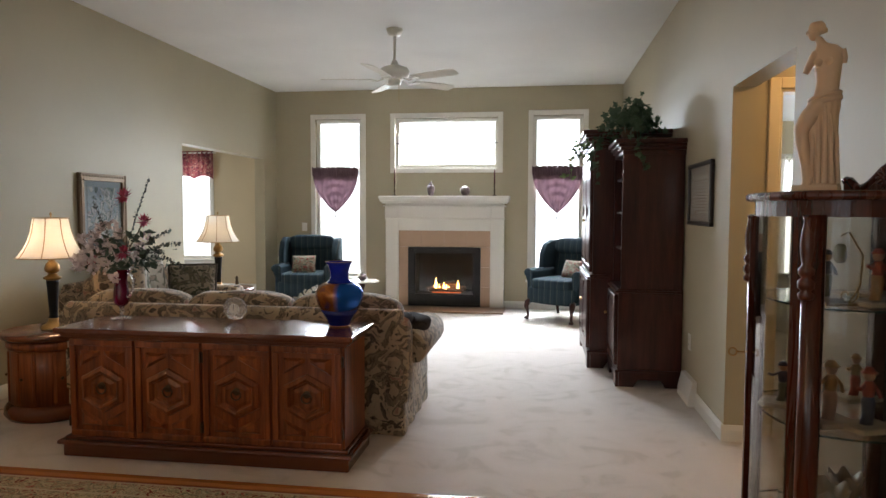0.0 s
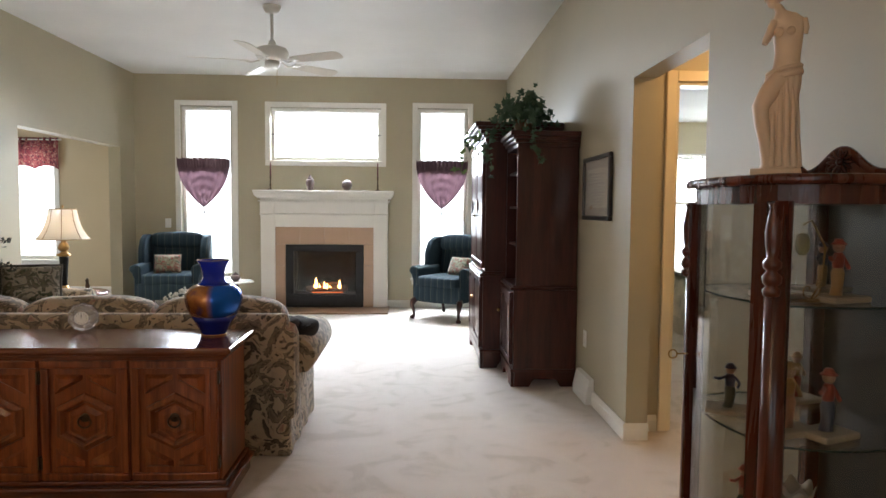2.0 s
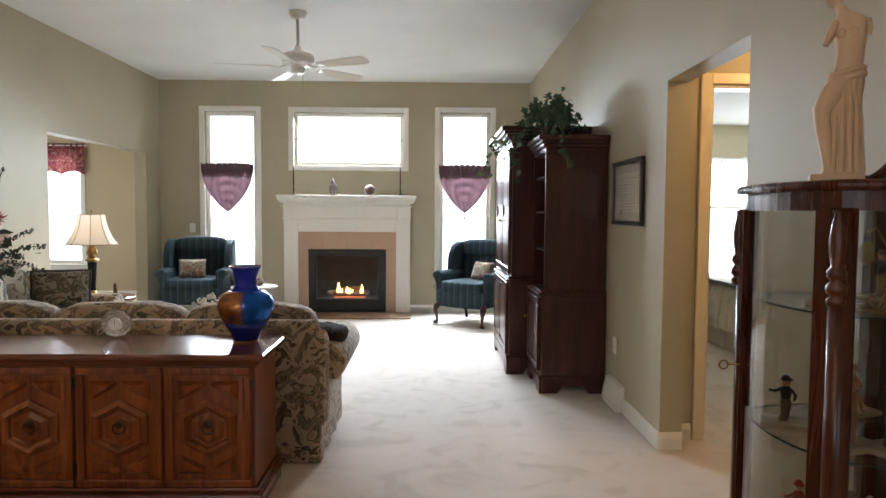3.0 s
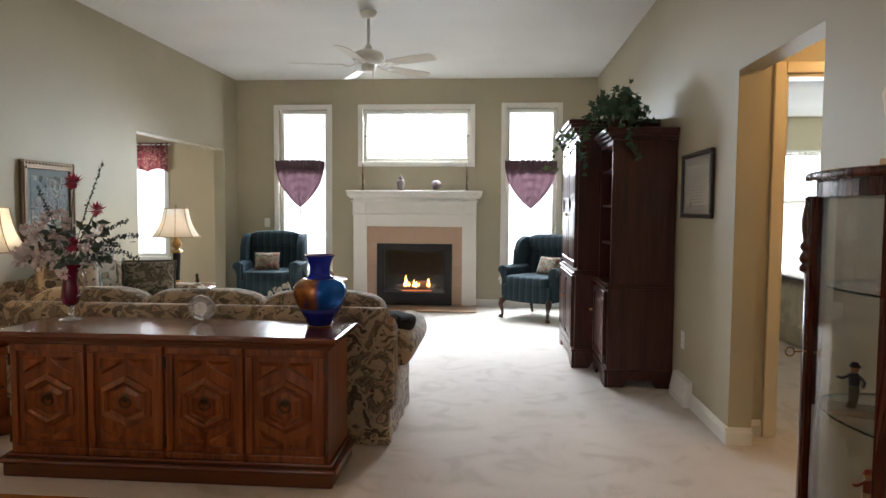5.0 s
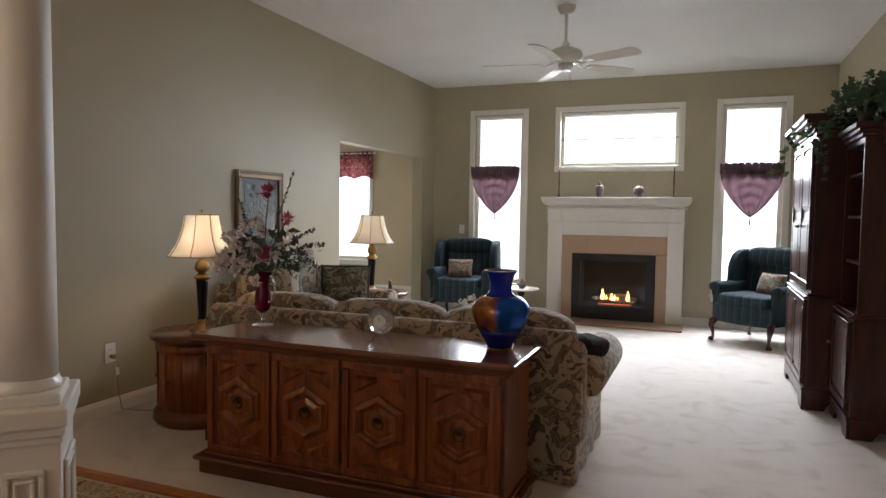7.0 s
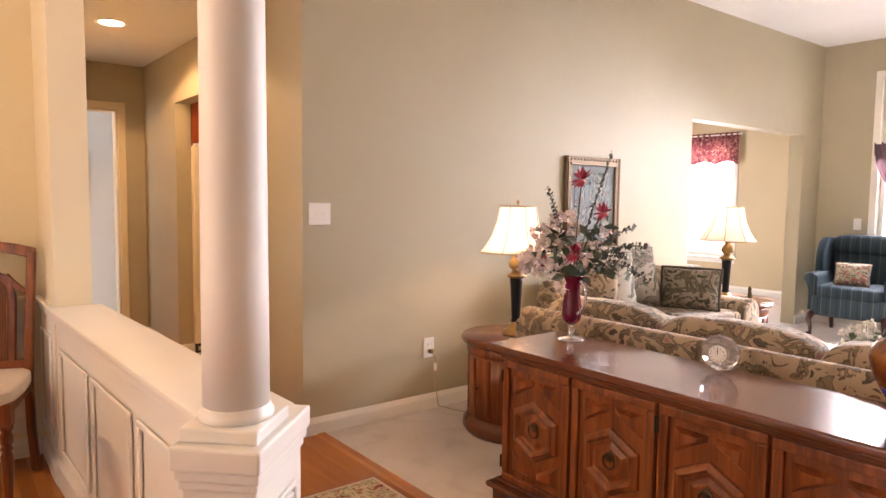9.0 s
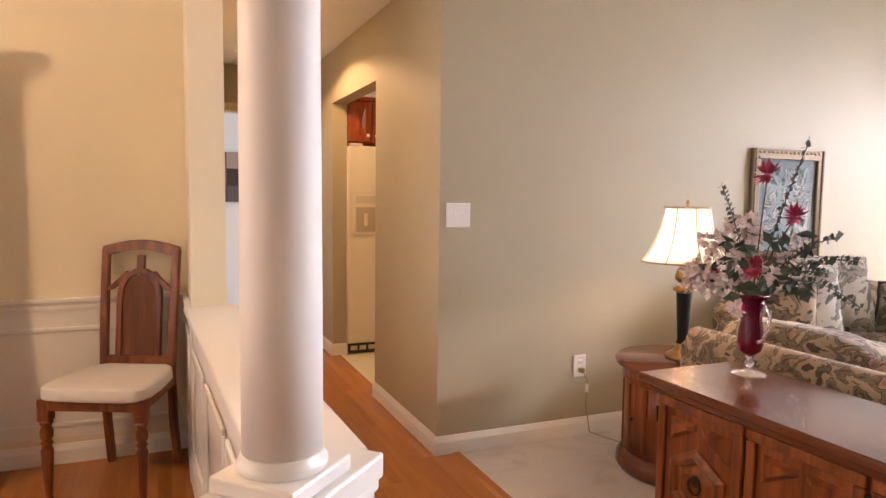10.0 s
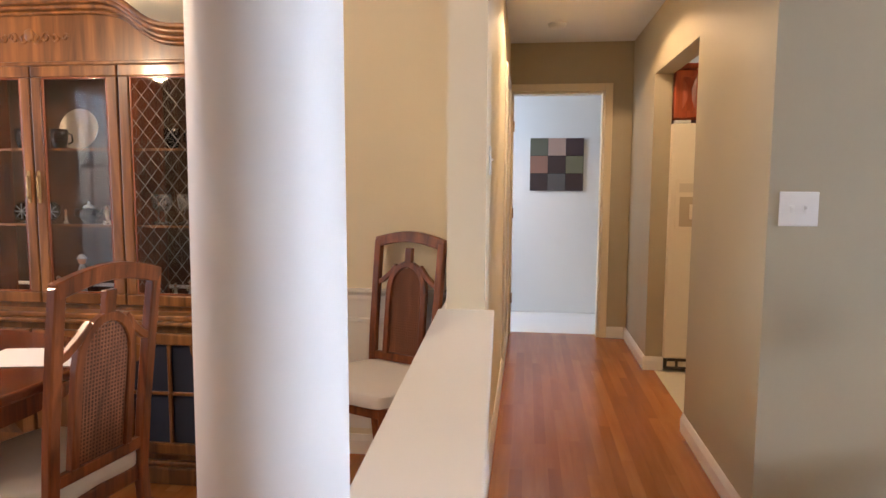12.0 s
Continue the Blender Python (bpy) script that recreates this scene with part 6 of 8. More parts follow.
for sy in (1, -1):
    y = CY + sy * 0.215
    part("corner_post", tube(bmesh.new(), [(1.762, y, 0.16), (1.762, y, 1.36)], 0.027, 16), DARKC, cu, smooth=True)
    prof = [(0.010, 1.145), (0.019, 1.150), (0.021, 1.162), (0.014, 1.170), (0.021, 1.178), (0.022, 1.192), (0.013, 1.204), (0.020, 1.212), (0.021, 1.224), (0.013, 1.234), (0.017, 1.262), (0.019, 1.290), (0.014, 1.325), (0.010, 1.345), (0.014, 1.356)]
    part("carved_spindle", lathe(bmesh.new(), prof, 18, c=(1.744, y + sy * 0.010, 0)), DARKC, cu, "turned and carved spindle on the corner post", smooth=True)
    part("wall_stile", box(EAST - 0.055, EAST - 0.005, *sorted((CY + sy * 0.175, CY + sy * 0.222)), 0.06, 1.40, r=0.006), DARKC, cu)
# front door frame follows the bow
for a, b in ((0, 1), (9, 10)):
    part("door_stile", prism(bmesh.new(), [seg[1][a], seg[1][b], (seg[1][b][0] - 0.016, seg[1][b][1]), (seg[1][a][0] - 0.016, seg[1][a][1])], 0.175, 1.355, "xy"), DARKC, cu)
part("key", tube(bmesh.new(), [(1.74, 2.755, 0.93), (1.695, 2.750, 0.93)], 0.0025, 6), BRASS, cu, "small brass key in the lock")
part("key_bow", tube(bmesh.new(), [(1.684 + 0.012 * math.cos(a), 2.748, 0.93 + 0.012 * math.sin(a)) for a in [2 * math.pi * k / 16 for k in range(17)]], 0.0022, 6), BRASS, cu)
# scrolled crest at the back of the top
crest = []
for k in range(49):
    u = -1 + k / 24
    crest.append((0.19 * u, 1.421 + 0.010 + 0.062 * math.exp(-((u - 0.28) / 0.27) ** 2) + 0.050 * math.exp(-((u + 0.88) / 0.24) ** 2) + 0.030 * math.exp(-((u - 0.95) / 0.12) ** 2)))
crest_m = pose(2.045, CY - 0.085, 0, 0, 0, 28)
p = part("crest", prism(bmesh.new(), [(crest[0][0], 1.421)] + crest + [(crest[-1][0], 1.421)], -0.012, 0.020, "yz", r=0.006), DARKC, cu, "scrolled mahogany crest", smooth=True)
p.matrix_local = crest_m
p = part("crest_roll", tube(bmesh.new(), [(-0.004, y, z - 0.002) for y, z in crest], 0.012, 10), DARKC, cu, smooth=True)
p.matrix_local = crest_m
bm = bmesh.new()
for k in range(12):
    a = 2 * math.pi * k / 12
    puff(bm, (-0.017, 0.053 + 0.020 * math.cos(a), 1.461 + 0.020 * math.sin(a)), (0.007, 0.014, 0.0050), 1.0, 10, 6, turn=Matrix.Rotation(a, 4, "X"))
puff(bm, (-0.020, 0.053, 1.461), (0.008, 0.009, 0.009), 1.0, 10, 6)
p = part("rosette", bm, DARKC, cu, "carved twelve-petal rosette", smooth=True)
p.matrix_local = crest_m

PLAST = painted("cream plaster", (0.68, 0.52, 0.36), 0.55, 40, 0.0006)


def statue():
    bm = bmesh.new()
    # draped legs, hips swung to one side
    loft(bm, [(0.0, 0.012, 0, 0.064, 0.052), (0.020, 0.012, 0, 0.060, 0.050), (0.05, 0.012, 0, 0.049, 0.042), (0.09, 0.010, 0, 0.046, 0.038), (0.13, 0.004, 0, 0.051, 0.041), (0.176, 0.002, -0.004, 0.057, 0.045), (0.22, 0.004, 0, 0.055, 0.043), (0.255, 0.010, 0, 0.054, 0.041), (0.28, 0.014, 0, 0.049, 0.036)], 60, 0.045, 13)
    # bent leg with the knee forward
    tube(bm, [(0.004, -0.016, 0.262), (-0.028, -0.030, 0.225), (-0.052, -0.036, 0.185), (-0.048, -0.034, 0.15), (-0.034, -0.032, 0.09), (-0.026, -0.032, 0.03), (-0.030, -0.036, 0.012)], [0.030, 0.031, 0.027, 0.023, 0.020, 0.019, 0.020], 16)
    # long folds hanging from the knee and hip
    for x, y, z, w in ((-0.014, -0.042, 0.20, 0.007), (0.006, -0.045, 0.225, 0.008), (0.026, -0.042, 0.235, 0.007), (0.044, -0.034, 0.22, 0.007), (0.058, -0.018, 0.20, 0.007)):
        tube(bm, [(x * 0.75, y * 0.82, z + 0.045), (x, y, z - 0.04), (x * 1.02, y * 0.93, 0.11), (x * 1.15, y * 1.05, 0.022)], [w * 0.6, w, w * 1.1, w * 1.3], 8)
    # rolled drape at the hips
    for dz, rr in ((0.0, 0.010), (0.016, 0.007)):
        tube(bm, [(0.014 + 0.049 * math.cos(a), 0.037 * math.sin(a), 0.272 + dz + 0.010 * math.cos(a)) for a in [2 * math.pi * k / 24 for k in range(25)]], rr, 8)
    # torso, neck and head
    loft(bm, [(0.27, 0.014, 0, 0.045, 0.032), (0.305, 0.020, 0, 0.039, 0.027), (0.335, 0.023, 0, 0.038, 0.027), (0.37, 0.022, -0.002, 0.043, 0.031), (0.40, 0.021, -0.002, 0.047, 0.031), (0.425, 0.021, 0, 0.047, 0.025), (0.440, 0.014, 0, 0.033, 0.019), (0.450, -0.002, 0, 0.017, 0.015), (0.468, -0.014, -0.002, 0.014, 0.014)], 32)
    puff(bm, (-0.026, -0.004, 0.488), (0.0215, 0.020, 0.029), 0.95, 20, 14)
    puff(bm, (-0.012, 0.003, 0.497), (0.023, 0.021, 0.022), 0.95, 18, 12, 0.003)
    puff(bm, (0.006, 0.004, 0.489), (0.011, 0.010, 0.009), 0.95, 12, 8)
    puff(bm, (-0.047, -0.006, 0.484), (0.006, 0.004, 0.007), 1, 8, 6)
    # arm stumps
    tube(bm, [(0.062, 0, 0.424), (0.069, 0.004, 0.400), (0.068, 0.008, 0.385)], [0.014, 0.014, 0.011], 12)
    tube(bm, [(-0.018, -0.008, 0.420), (-0.030, -0.014, 0.395), (-0.042, -0.018, 0.372), (-0.047, -0.020, 0.360)], [0.014, 0.014, 0.012, 0.009], 12)
    for x in (-0.006, 0.028):
        puff(bm, (x, -0.026, 0.388), (0.015, 0.013, 0.014), 1, 14, 10)
    slab(bm, -0.078, 0.070, -0.055, 0.055, 0.0, 0.018, r=0.004)
    s = part("statue", bm, PLAST, None, "cream plaster classical draped statue standing on the curio cabinet", smooth=True, loc=(1.80, 2.455, TOPZ + 0.001))
    s.rotation_euler = (0, 0, radians(-27))
    s.scale = (0.72, 0.80, 0.85)
    s["category"] = "statue"


statue()


def figurine(x, y, z, h, base, top, label, lean=0.0, slab_size=(0.06, 0.045)):
    f = thing("figurine", (x, y, z), random.Random(int(x * 1000)).uniform(-40, 40), label, "figurine", "figurines in the curio cabinet")
    part("stand", box(-slab_size[0], slab_size[0], -slab_size[1], slab_size[1], 0, h * 0.10, r=h * 0.03), PORC, f, "cream porcelain stand")
    part("lower", loft(bmesh.new(), [(h * 0.1, -0.005, 0, h * 0.10, h * 0.09), (h * 0.25, 0, 0, h * 0.085, h * 0.08), (h * 0.45, lean, 0, h * 0.11, h * 0.09), (h * 0.55, lean, 0, h * 0.08, h * 0.06)], 16, 0.05, 5), base, f, smooth=True)
    bm = loft(bmesh.new(), [(h * 0.53, lean, 0, h * 0.09, h * 0.07), (h * 0.68, lean, 0, h * 0.11, h * 0.075), (h * 0.77, lean, 0, h * 0.07, h * 0.05)], 16)
    tube(bm, [(lean - h * 0.08, 0, h * 0.72), (lean - h * 0.2, -h * 0.05, h * 0.66), (lean - h * 0.3, -h * 0.1, h * 0.70)], h * 0.03, 8)
    tube(bm, [(lean + h * 0.08, 0, h * 0.72), (lean + h * 0.18, 0, h * 0.6), (lean + h * 0.14, -h * 0.08, h * 0.52)], h * 0.03, 8)
    part("upper", bm, top, f, smooth=True)
    part("head", puff(bmesh.new(), (lean, 0, h * 0.87), (h * 0.085, h * 0.085, h * 0.10), 0.9, 14, 10), FLESHP, f, smooth=True)
    part("hat", loft(bmesh.new(), [(h * 0.90, lean, 0, h * 0.13, h * 0.12), (h * 0.93, lean, 0, h * 0.09, h * 0.08), (h * 0.99, lean, 0, h * 0.05, h * 0.05)], 14), top, f, smooth=True)


PORC = material("cream porcelain", 0.25, color=(0.50, 0.44, 0.34))
FLESHP = material("tan porcelain", 0.3, color=(0.45, 0.25, 0.16))
REDP = material("brick red porcelain", 0.3, color=(0.36, 0.06, 0.035))
BLUEP = material("dark blue porcelain", 0.3, color=(0.04, 0.05, 0.09))
OCHP = material("ochre porcelain", 0.3, color=(0.42, 0.24, 0.09))
GREYP = material("grey green porcelain", 0.3, color=(0.14, 0.15, 0.11))
for x, y, z, h, a, b in ((1.92, 2.275, 0.802, 0.19, BLUEP, REDP), (1.93, 2.42, 1.127, 0.17, OCHP, REDP), (1.84, 2.50, 1.127, 0.16, GREYP, BLUEP), (1.84, 2.45, 0.802, 0.20, FLESHP, OCHP), (1.78, 2.62, 0.802, 0.15, GREYP, BLUEP), (1.98, 2.38, 0.477, 0.17, REDP, GREYP), (1.80, 2.58, 0.477, 0.13, BLUEP, GREYP), (2.02, 2.62, 1.127, 0.15, OCHP, BLUEP), (2.02, 2.85, 0.802, 0.16, REDP, OCHP), (1.88, 2.80, 0.477, 0.16, FLESHP, REDP)):
    figurine(x + 0.01, min(max(y, 2.42), 2.72), z + TOPZ - 1.421, h * 0.88, a, b, "small painted porcelain figurine on a glass shelf of the curio")
for x, y, z, r in ((1.86, 2.46, 0.477, 0.06), (1.95, 2.55, 0.477, 0.045)):
    c = thing("porcelain_bowl", (x - 0.01, y, z + TOPZ - 1.421), 0, "scalloped white porcelain bowl on a low glass shelf", "bowl")
    part("foot", lathe(bmesh.new(), [(r * 0.5, 0), (r * 0.35, 0.02), (r * 0.3, 0.09)], 20), PORC, c, smooth=True)
    bm = bmesh.new()
    rr = []
    for q, zz in ((0.35, 0.09), (0.8, 0.11), (1.0, 0.15), (0.96, 0.152), (0.75, 0.118), (0.2, 0.10)):
        rr.append([bm.verts.new((r * q * (1 + 0.07 * math.sin(6 * a) * q) * math.cos(a), r * q * (1 + 0.07 * math.sin(6 * a) * q) * math.sin(a), zz + 0.012 * q * math.sin(6 * a))) for a in [2 * math.pi * i / 36 for i in range(36)]])
    for a, b in zip(rr, rr[1:]):
        for i in range(36):
            bm.faces.new((a[i], a[(i + 1) % 36], b[(i + 1) % 36], b[i]))
    part("scalloped_bowl", bm, PORC, c, smooth=True)
hs = thing("ornament_stand", (1.86, 2.40, 1.127 + TOPZ - 1.421), 0, "gold wire stand with a hanging heart on the top shelf", "ornament")
part("wire", tube(bmesh.new(), [(0, 0.0, 0.0), (0.03, 0, 0.05), (0.035, 0, 0.13), (0.0, 0, 0.19), (-0.02, 0, 0.18)], 0.0025, 6), BRASS, hs, smooth=True)
part("scroll", tube(bmesh.new(), [(0.03 * t * math.cos(t * 7), 0, 0.03 + 0.03 * t * math.sin(t * 7)) for t in [k / 24 for k in range(25)]], 0.002, 6), BRASS, hs, smooth=True)
part("wire_foot", tube(bmesh.new(), [(-0.05, 0, 0.004), (0.06, 0, 0.004)], 0.005, 6), BRASS, hs)
part("heart", puff(bmesh.new(), (-0.02, 0, 0.135), (0.018, 0.006, 0.026), 0.8, 14, 10), material("green gold glaze", 0.2, 0.5, (0.35, 0.32, 0.12)), hs, smooth=True)

# ---- ceiling fan ----
FANW = material("white fan enamel", 0.3, color=(0.74, 0.72, 0.66))
BLADE = material("off-white fan blade", 0.45, color=(0.66, 0.63, 0.56))


def ceiling_fan(x, y, zc, drop, label, rot=-26):
    f = thing("ceiling_fan", (x, y, zc), rot, label, "ceiling fan")
    z = -drop
    part("canopy", lathe(bmesh.new(), [(0.075, 0), (0.075, -0.012), (0.055, -0.055), (0.02, -0.065)][::-1], 32), FANW, f, smooth=True)
    part("downrod", tube(bmesh.new(), [(0, 0, -0.05), (0, 0, z + 0.10)], 0.013, 14), FANW, f, smooth=True)
    part("coupling", lathe(bmesh.new(), [(0.035, z + 0.065), (0.03, z + 0.10), (0.018, z + 0.12)], 24), FANW, f, smooth=True)
    part("motor", lathe(bmesh.new(), [(0.06, z - 0.055), (0.115, z - 0.045), (0.135, z - 0.015), (0.138, z + 0.02), (0.12, z + 0.048), (0.07, z + 0.066), (0.03, z + 0.07)], 40), FANW, f, smooth=True)
    part("switch_housing", lathe(bmesh.new(), [(0.02, z - 0.115), (0.05, z - 0.11), (0.062, z - 0.085), (0.06, z - 0.056)], 32), FANW, f, smooth=True)
    part("pull_chain", tube(bmesh.new(), [(0.05, 0, z - 0.10), (0.05, 0, z - 0.26)], 0.0018, 5), BRASS, f)
    for k in range(5):
        a = radians(72 * k)
        arm = bmesh.new()
        tube(arm, [(0.10, 0, z - 0.05), (0.16, 0.012, z - 0.075), (0.21, 0, z - 0.065)], [0.009, 0.007, 0.010], 8)
        slab(arm, 0.19, 0.26, -0.045, 0.045, z - 0.068, z - 0.062, r=0.002, seg=1)
        p = part("blade_bracket", arm, FANW, f, smooth=True)
        p.rotation_euler = (0, 0, a)
        pts = [(0.21, -0.050), (0.45, -0.066), (0.64, -0.068), (0.67, -0.05), (0.68, 0.0), (0.67, 0.05), (0.64, 0.068), (0.45, 0.066), (0.21, 0.050)]
        bm = prism(bmesh.new(), pts, -0.003, 0.003, "xy", r=0.0015)
        bmesh.ops.rotate(bm, verts=bm.verts, matrix=Matrix.Rotation(radians(-12), 3, "X"))
        p = part("blade", bm, BLADE, f, loc=(0, 0, z - 0.058))
        p.rotation_euler = (0, 0, a)
    return f


ceiling_fan(-0.255, 6.64, CEIL, 0.40, "white five-blade ceiling fan hanging on a downrod, at rest")
ceiling_fan(5.0, 7.2, 2.44, 0.22, "white ceiling fan in the bedroom, at rest", 15)

# ---- things on the walls ----
def picture(name, x, y0, y1, z0, z1, side, fw, frame_mat, mat_mat, art_mat, mw, label, ornate=False):
    p = thing(name, (x, (y0 + y1) / 2, z0), 0, label, "picture")
    w, h = (y1 - y0) / 2, z1 - z0
    def q(a, b):
        return (min(side * a, side * b), max(side * a, side * b))
    for a, b, c, d in ((-w, w, 0, fw), (-w, w, h - fw, h), (-w, -w + fw, fw, h - fw), (w - fw, w, fw, h - fw)):
        part("frame", box(*q(0, 0.028), a, b, c, d, r=0.007, seg=2), frame_mat, p)
    if ornate:
        for a, b, c, d in ((-w + fw * 0.75, w - fw * 0.75, fw * 0.75, fw), (-w + fw * 0.75, w - fw * 0.75, h - fw, h - fw * 0.75)):
            part("slip", box(*q(0.02, 0.034), a, b, c, d), frame_mat, p)
        n = int(2 * h / 0.035)
        bm = bmesh.new()
        for k in range(n):
            zz = (k + 0.5) * h / n
            for s in (-1, 1):
                puff(bm, (side * 0.029, s * (w - fw * 0.35), zz), (0.006, 0.009, 0.012), 1, 8, 5)
        for k in range(int(n * w / h)):
            yy = -w + (k + 0.5) * 2 * w / int(n * w / h)
            for zz in (fw * 0.35, h - fw * 0.35):
                puff(bm, (side * 0.029, yy, zz), (0.006, 0.012, 0.009), 1, 8, 5)
        part("beading", bm, frame_mat, p, kind="stuff")
    part("mat", box(*q(0.002, 0.010), -w + fw, w - fw, fw, h - fw), mat_mat, p)
    part("print", box(*q(0.010, 0.0125), -w + fw + mw, w - fw - mw, fw + mw, h - fw - mw), art_mat, p)
    g = part("picture_glass", box(*q(0.016, 0.018), -w + fw, w - fw, fw, h - fw), GLASS, p)
    return p


GILT = material("antique gilt frame", 0.5, 0.6, (0.15, 0.10, 0.055))
ARTM = floral_mat("floral painting", (0.28, 0.34, 0.38), [(0.05, 0.08, 0.07), (0.14, 0.18, 0.17), (0.55, 0.54, 0.54), (0.50, 0.16, 0.18)], 10.0)
picture("floral_painting", WEST, 5.47, 6.09, 0.935, 1.622, 1, 0.062, GILT, material("blue grey mat", 0.7, color=(0.22, 0.27, 0.29)), ARTM, 0.05, "floral painting in an ornate antique gilt frame on the sage wall", True)
PAPER = painted("aged white paper", (0.76, 0.72, 0.62), 0.6, 30, 0.0002)
cert = picture("framed_certificate", EAST, 4.88, 5.51, 1.228, 1.648, -1, 0.028, material("black brown frame", 0.35, color=(0.02, 0.012, 0.01)), painted("pale mat board", (0.60, 0.56, 0.48), 0.7, 30, 0.0002), PAPER, 0.055, "framed certificate in a thin dark frame on the right-hand sage wall")
cert["label"] = "framed certificate in a thin dark frame beside the bookcase"
INK = material("grey printed ink", 0.7, color=(0.33, 0.31, 0.28))
rt = random.Random(3)
for k in range(11):
    w = rt.uniform(0.10, 0.20)
    part("text_line", box(-0.0136, -0.0126, -w, w, 0.098 + k * 0.020, 0.1015 + k * 0.020), INK, cert)
part("seal", lathe(bmesh.new(), [(0.018, 0), (0.018, 0.002)], 20), BRASS, cert, loc=(-0.0135, 0.12, 0.085)).rotation_euler = (0, radians(90), 0)


def plate(name, loc, rz, w, h, kind, label):
    p = thing(name, loc, rz, label, "wall plate")
    part("cover_plate", box(-w / 2, w / 2, -0.007, 0, -h / 2, h / 2, r=0.003), PLASTIC, p)
    if kind == "switch":
        n = 2 if w > 0.1 else 1
        for k in range(n):
            x = (k - (n - 1) / 2) * 0.046
            part("toggle_slot", box(x - 0.006, x + 0.006, -0.0085, -0.006, -0.013, 0.013, r=0.001, seg=1), PLASTIC, p)
            part("toggle", box(x - 0.004, x + 0.004, -0.018, -0.007, 0.0, 0.008, r=0.001, seg=1), PLASTIC, p)
    elif kind == "outlet":
        for z in (-0.02, 0.02):
            part("socket", box(-0.016, 0.016, -0.0095, -0.006, z - 0.014, z + 0.014, r=0.004), PLASTIC, p)
            for x in (-0.006, 0.006):
                part("slot", box(x - 0.001, x + 0.001, -0.0101, -0.009, z - 0.003, z + 0.006), BLACK, p)
    return p


plate("light_switch", (WEST, 3.535, 1.214), 90, 0.130, 0.120, "switch", "white double light switch plate on the sage wall")
plate("wall_outlet", (WEST, 4.28, 0.385), 90, 0.078, 0.122, "outlet", "white outlet with a brown lamp cord plugged in")
plate("wall_outlet", (EAST, 5.44, 0.40), -90, 0.072, 0.117, "outlet", "white wall outlet near the bookcase")
plate("light_switch", (-2.21, NORTH, 1.085), 0, 0.075, 0.118, "switch", "white light switch beside the tall window")
plate("thermostat_plate", (-3.45, 11.0, 1.15), 0, 0.14, 0.12, "switch", "white plate on the nook wall")
plate("light_switch", (-2.94, HALL_S, 1.39), 180, 0.075, 0.118, "switch", "white light switch plate on the cream hall wall")
pl = thing("lamp_cord", (WEST + 0.012, 4.28, 0.365), 0, "tan lamp cord with a plug-in timer hanging from the outlet", "cord")
part("plug", box(-0.003, 0.028, -0.012, 0.014, -0.012, 0.012, r=0.004), BRASS, pl)
part("cord_switch", box(0.012, 0.024, 0.022, 0.042, -0.125, -0.075, r=0.004), PLASTIC, pl)
part("cord", tube(bmesh.new(), [(0.02, 0.005, -0.01), (0.026, 0.03, -0.05), (0.02, 0.032, -0.10), (0.02, 0.03, -0.2), (0.03, 0.05, -0.345), (0.10, 0.10, -0.360), (0.24, 0.16, -0.362), (0.30, 0.13, -0.362)], 0.003, 6), material("tan cord", 0.6, color=(0.36, 0.27, 0.14)), pl, smooth=True)
vt = thing("floor_vent", (EAST, 5.38, 0), 0, "white baseboard heating vent cover beside the bookcase", "vent")
part("vent_cover", prism(bmesh.new(), [(0, 0), (-0.055, 0), (-0.055, 0.05), (-0.03, 0.165), (0, 0.17)], -0.18, 0.18, "xz", r=0.004), PLASTIC, vt)
for k in range(10):
    y = -0.15 + k * 0.033
    part("vent_slat", box(-0.058, -0.050, y, y + 0.012, 0.015, 0.045), PLASTIC, vt)
sv = thing("floor_register", (1.25, 9.585, 0), 0, "white baseboard register behind the wing chair", "vent")
part("vent_cover", box(-0.18, 0.18, -0.045, -0.002, 0, 0.10, r=0.005), PLASTIC, sv)

# ---- hall, kitchen ----
hl = thing("recessed_light", (-4.27, 2.87, LOW - 0.004), 0, "lit round recessed ceiling light in the hall", "light")
part("trim_ring", lathe(bmesh.new(), [(0.072, 0.004), (0.095, 0.004), (0.095, -0.004), (0.072, 0.0)], 36), PLASTIC, hl, smooth=True)
part("lit_lens", lathe(bmesh.new(), [(0.072, -0.0055), (0.0005, -0.0056)], 36), glow_mat("lit lens", (1.0, 0.86, 0.62), 9.0), hl)
sdm = thing("smoke_detector", (-5.15, 2.79, LOW), 0, "round cream smoke detector on the hall ceiling", "smoke detector")
part("housing", lathe(bmesh.new(), [(0.045, -0.032), (0.06, -0.026), (0.066, -0.008), (0.068, 0)], 32), PLASTIC, sdm, smooth=True)
fr = thing("refrigerator", (-4.81, 3.55, 0.0), 90, "bisque side-by-side refrigerator with an ice dispenser", "refrigerator")
part("body", box(0, 0.92, 0.06, 0.74, 0.02, 1.70, r=0.006), BISQUE, fr)
DG = material("dark grey plastic", 0.4, color=(0.03, 0.03, 0.03))
part("kick_grille", box(0.01, 0.91, 0.03, 0.06, 0.015, 0.09, r=0.003, seg=1), DG, fr)
for k in range(12):
    part("grille_slat", box(0.03 + k * 0.075, 0.085 + k * 0.075, 0.024, 0.032, 0.035, 0.07), BISQUE, fr)
part("freezer_door", box(0.0, 0.415, 0.0, 0.055, 0.095, 1.70, r=0.012), BISQUE, fr)
part("fridge_door", box(0.425, 0.92, 0.0, 0.055, 0.095, 1.70, r=0.012), BISQUE, fr)
part("door_handle", box(0.385, 0.405, -0.045, 0.0, 0.5, 1.5, r=0.008), BISQUE, fr)
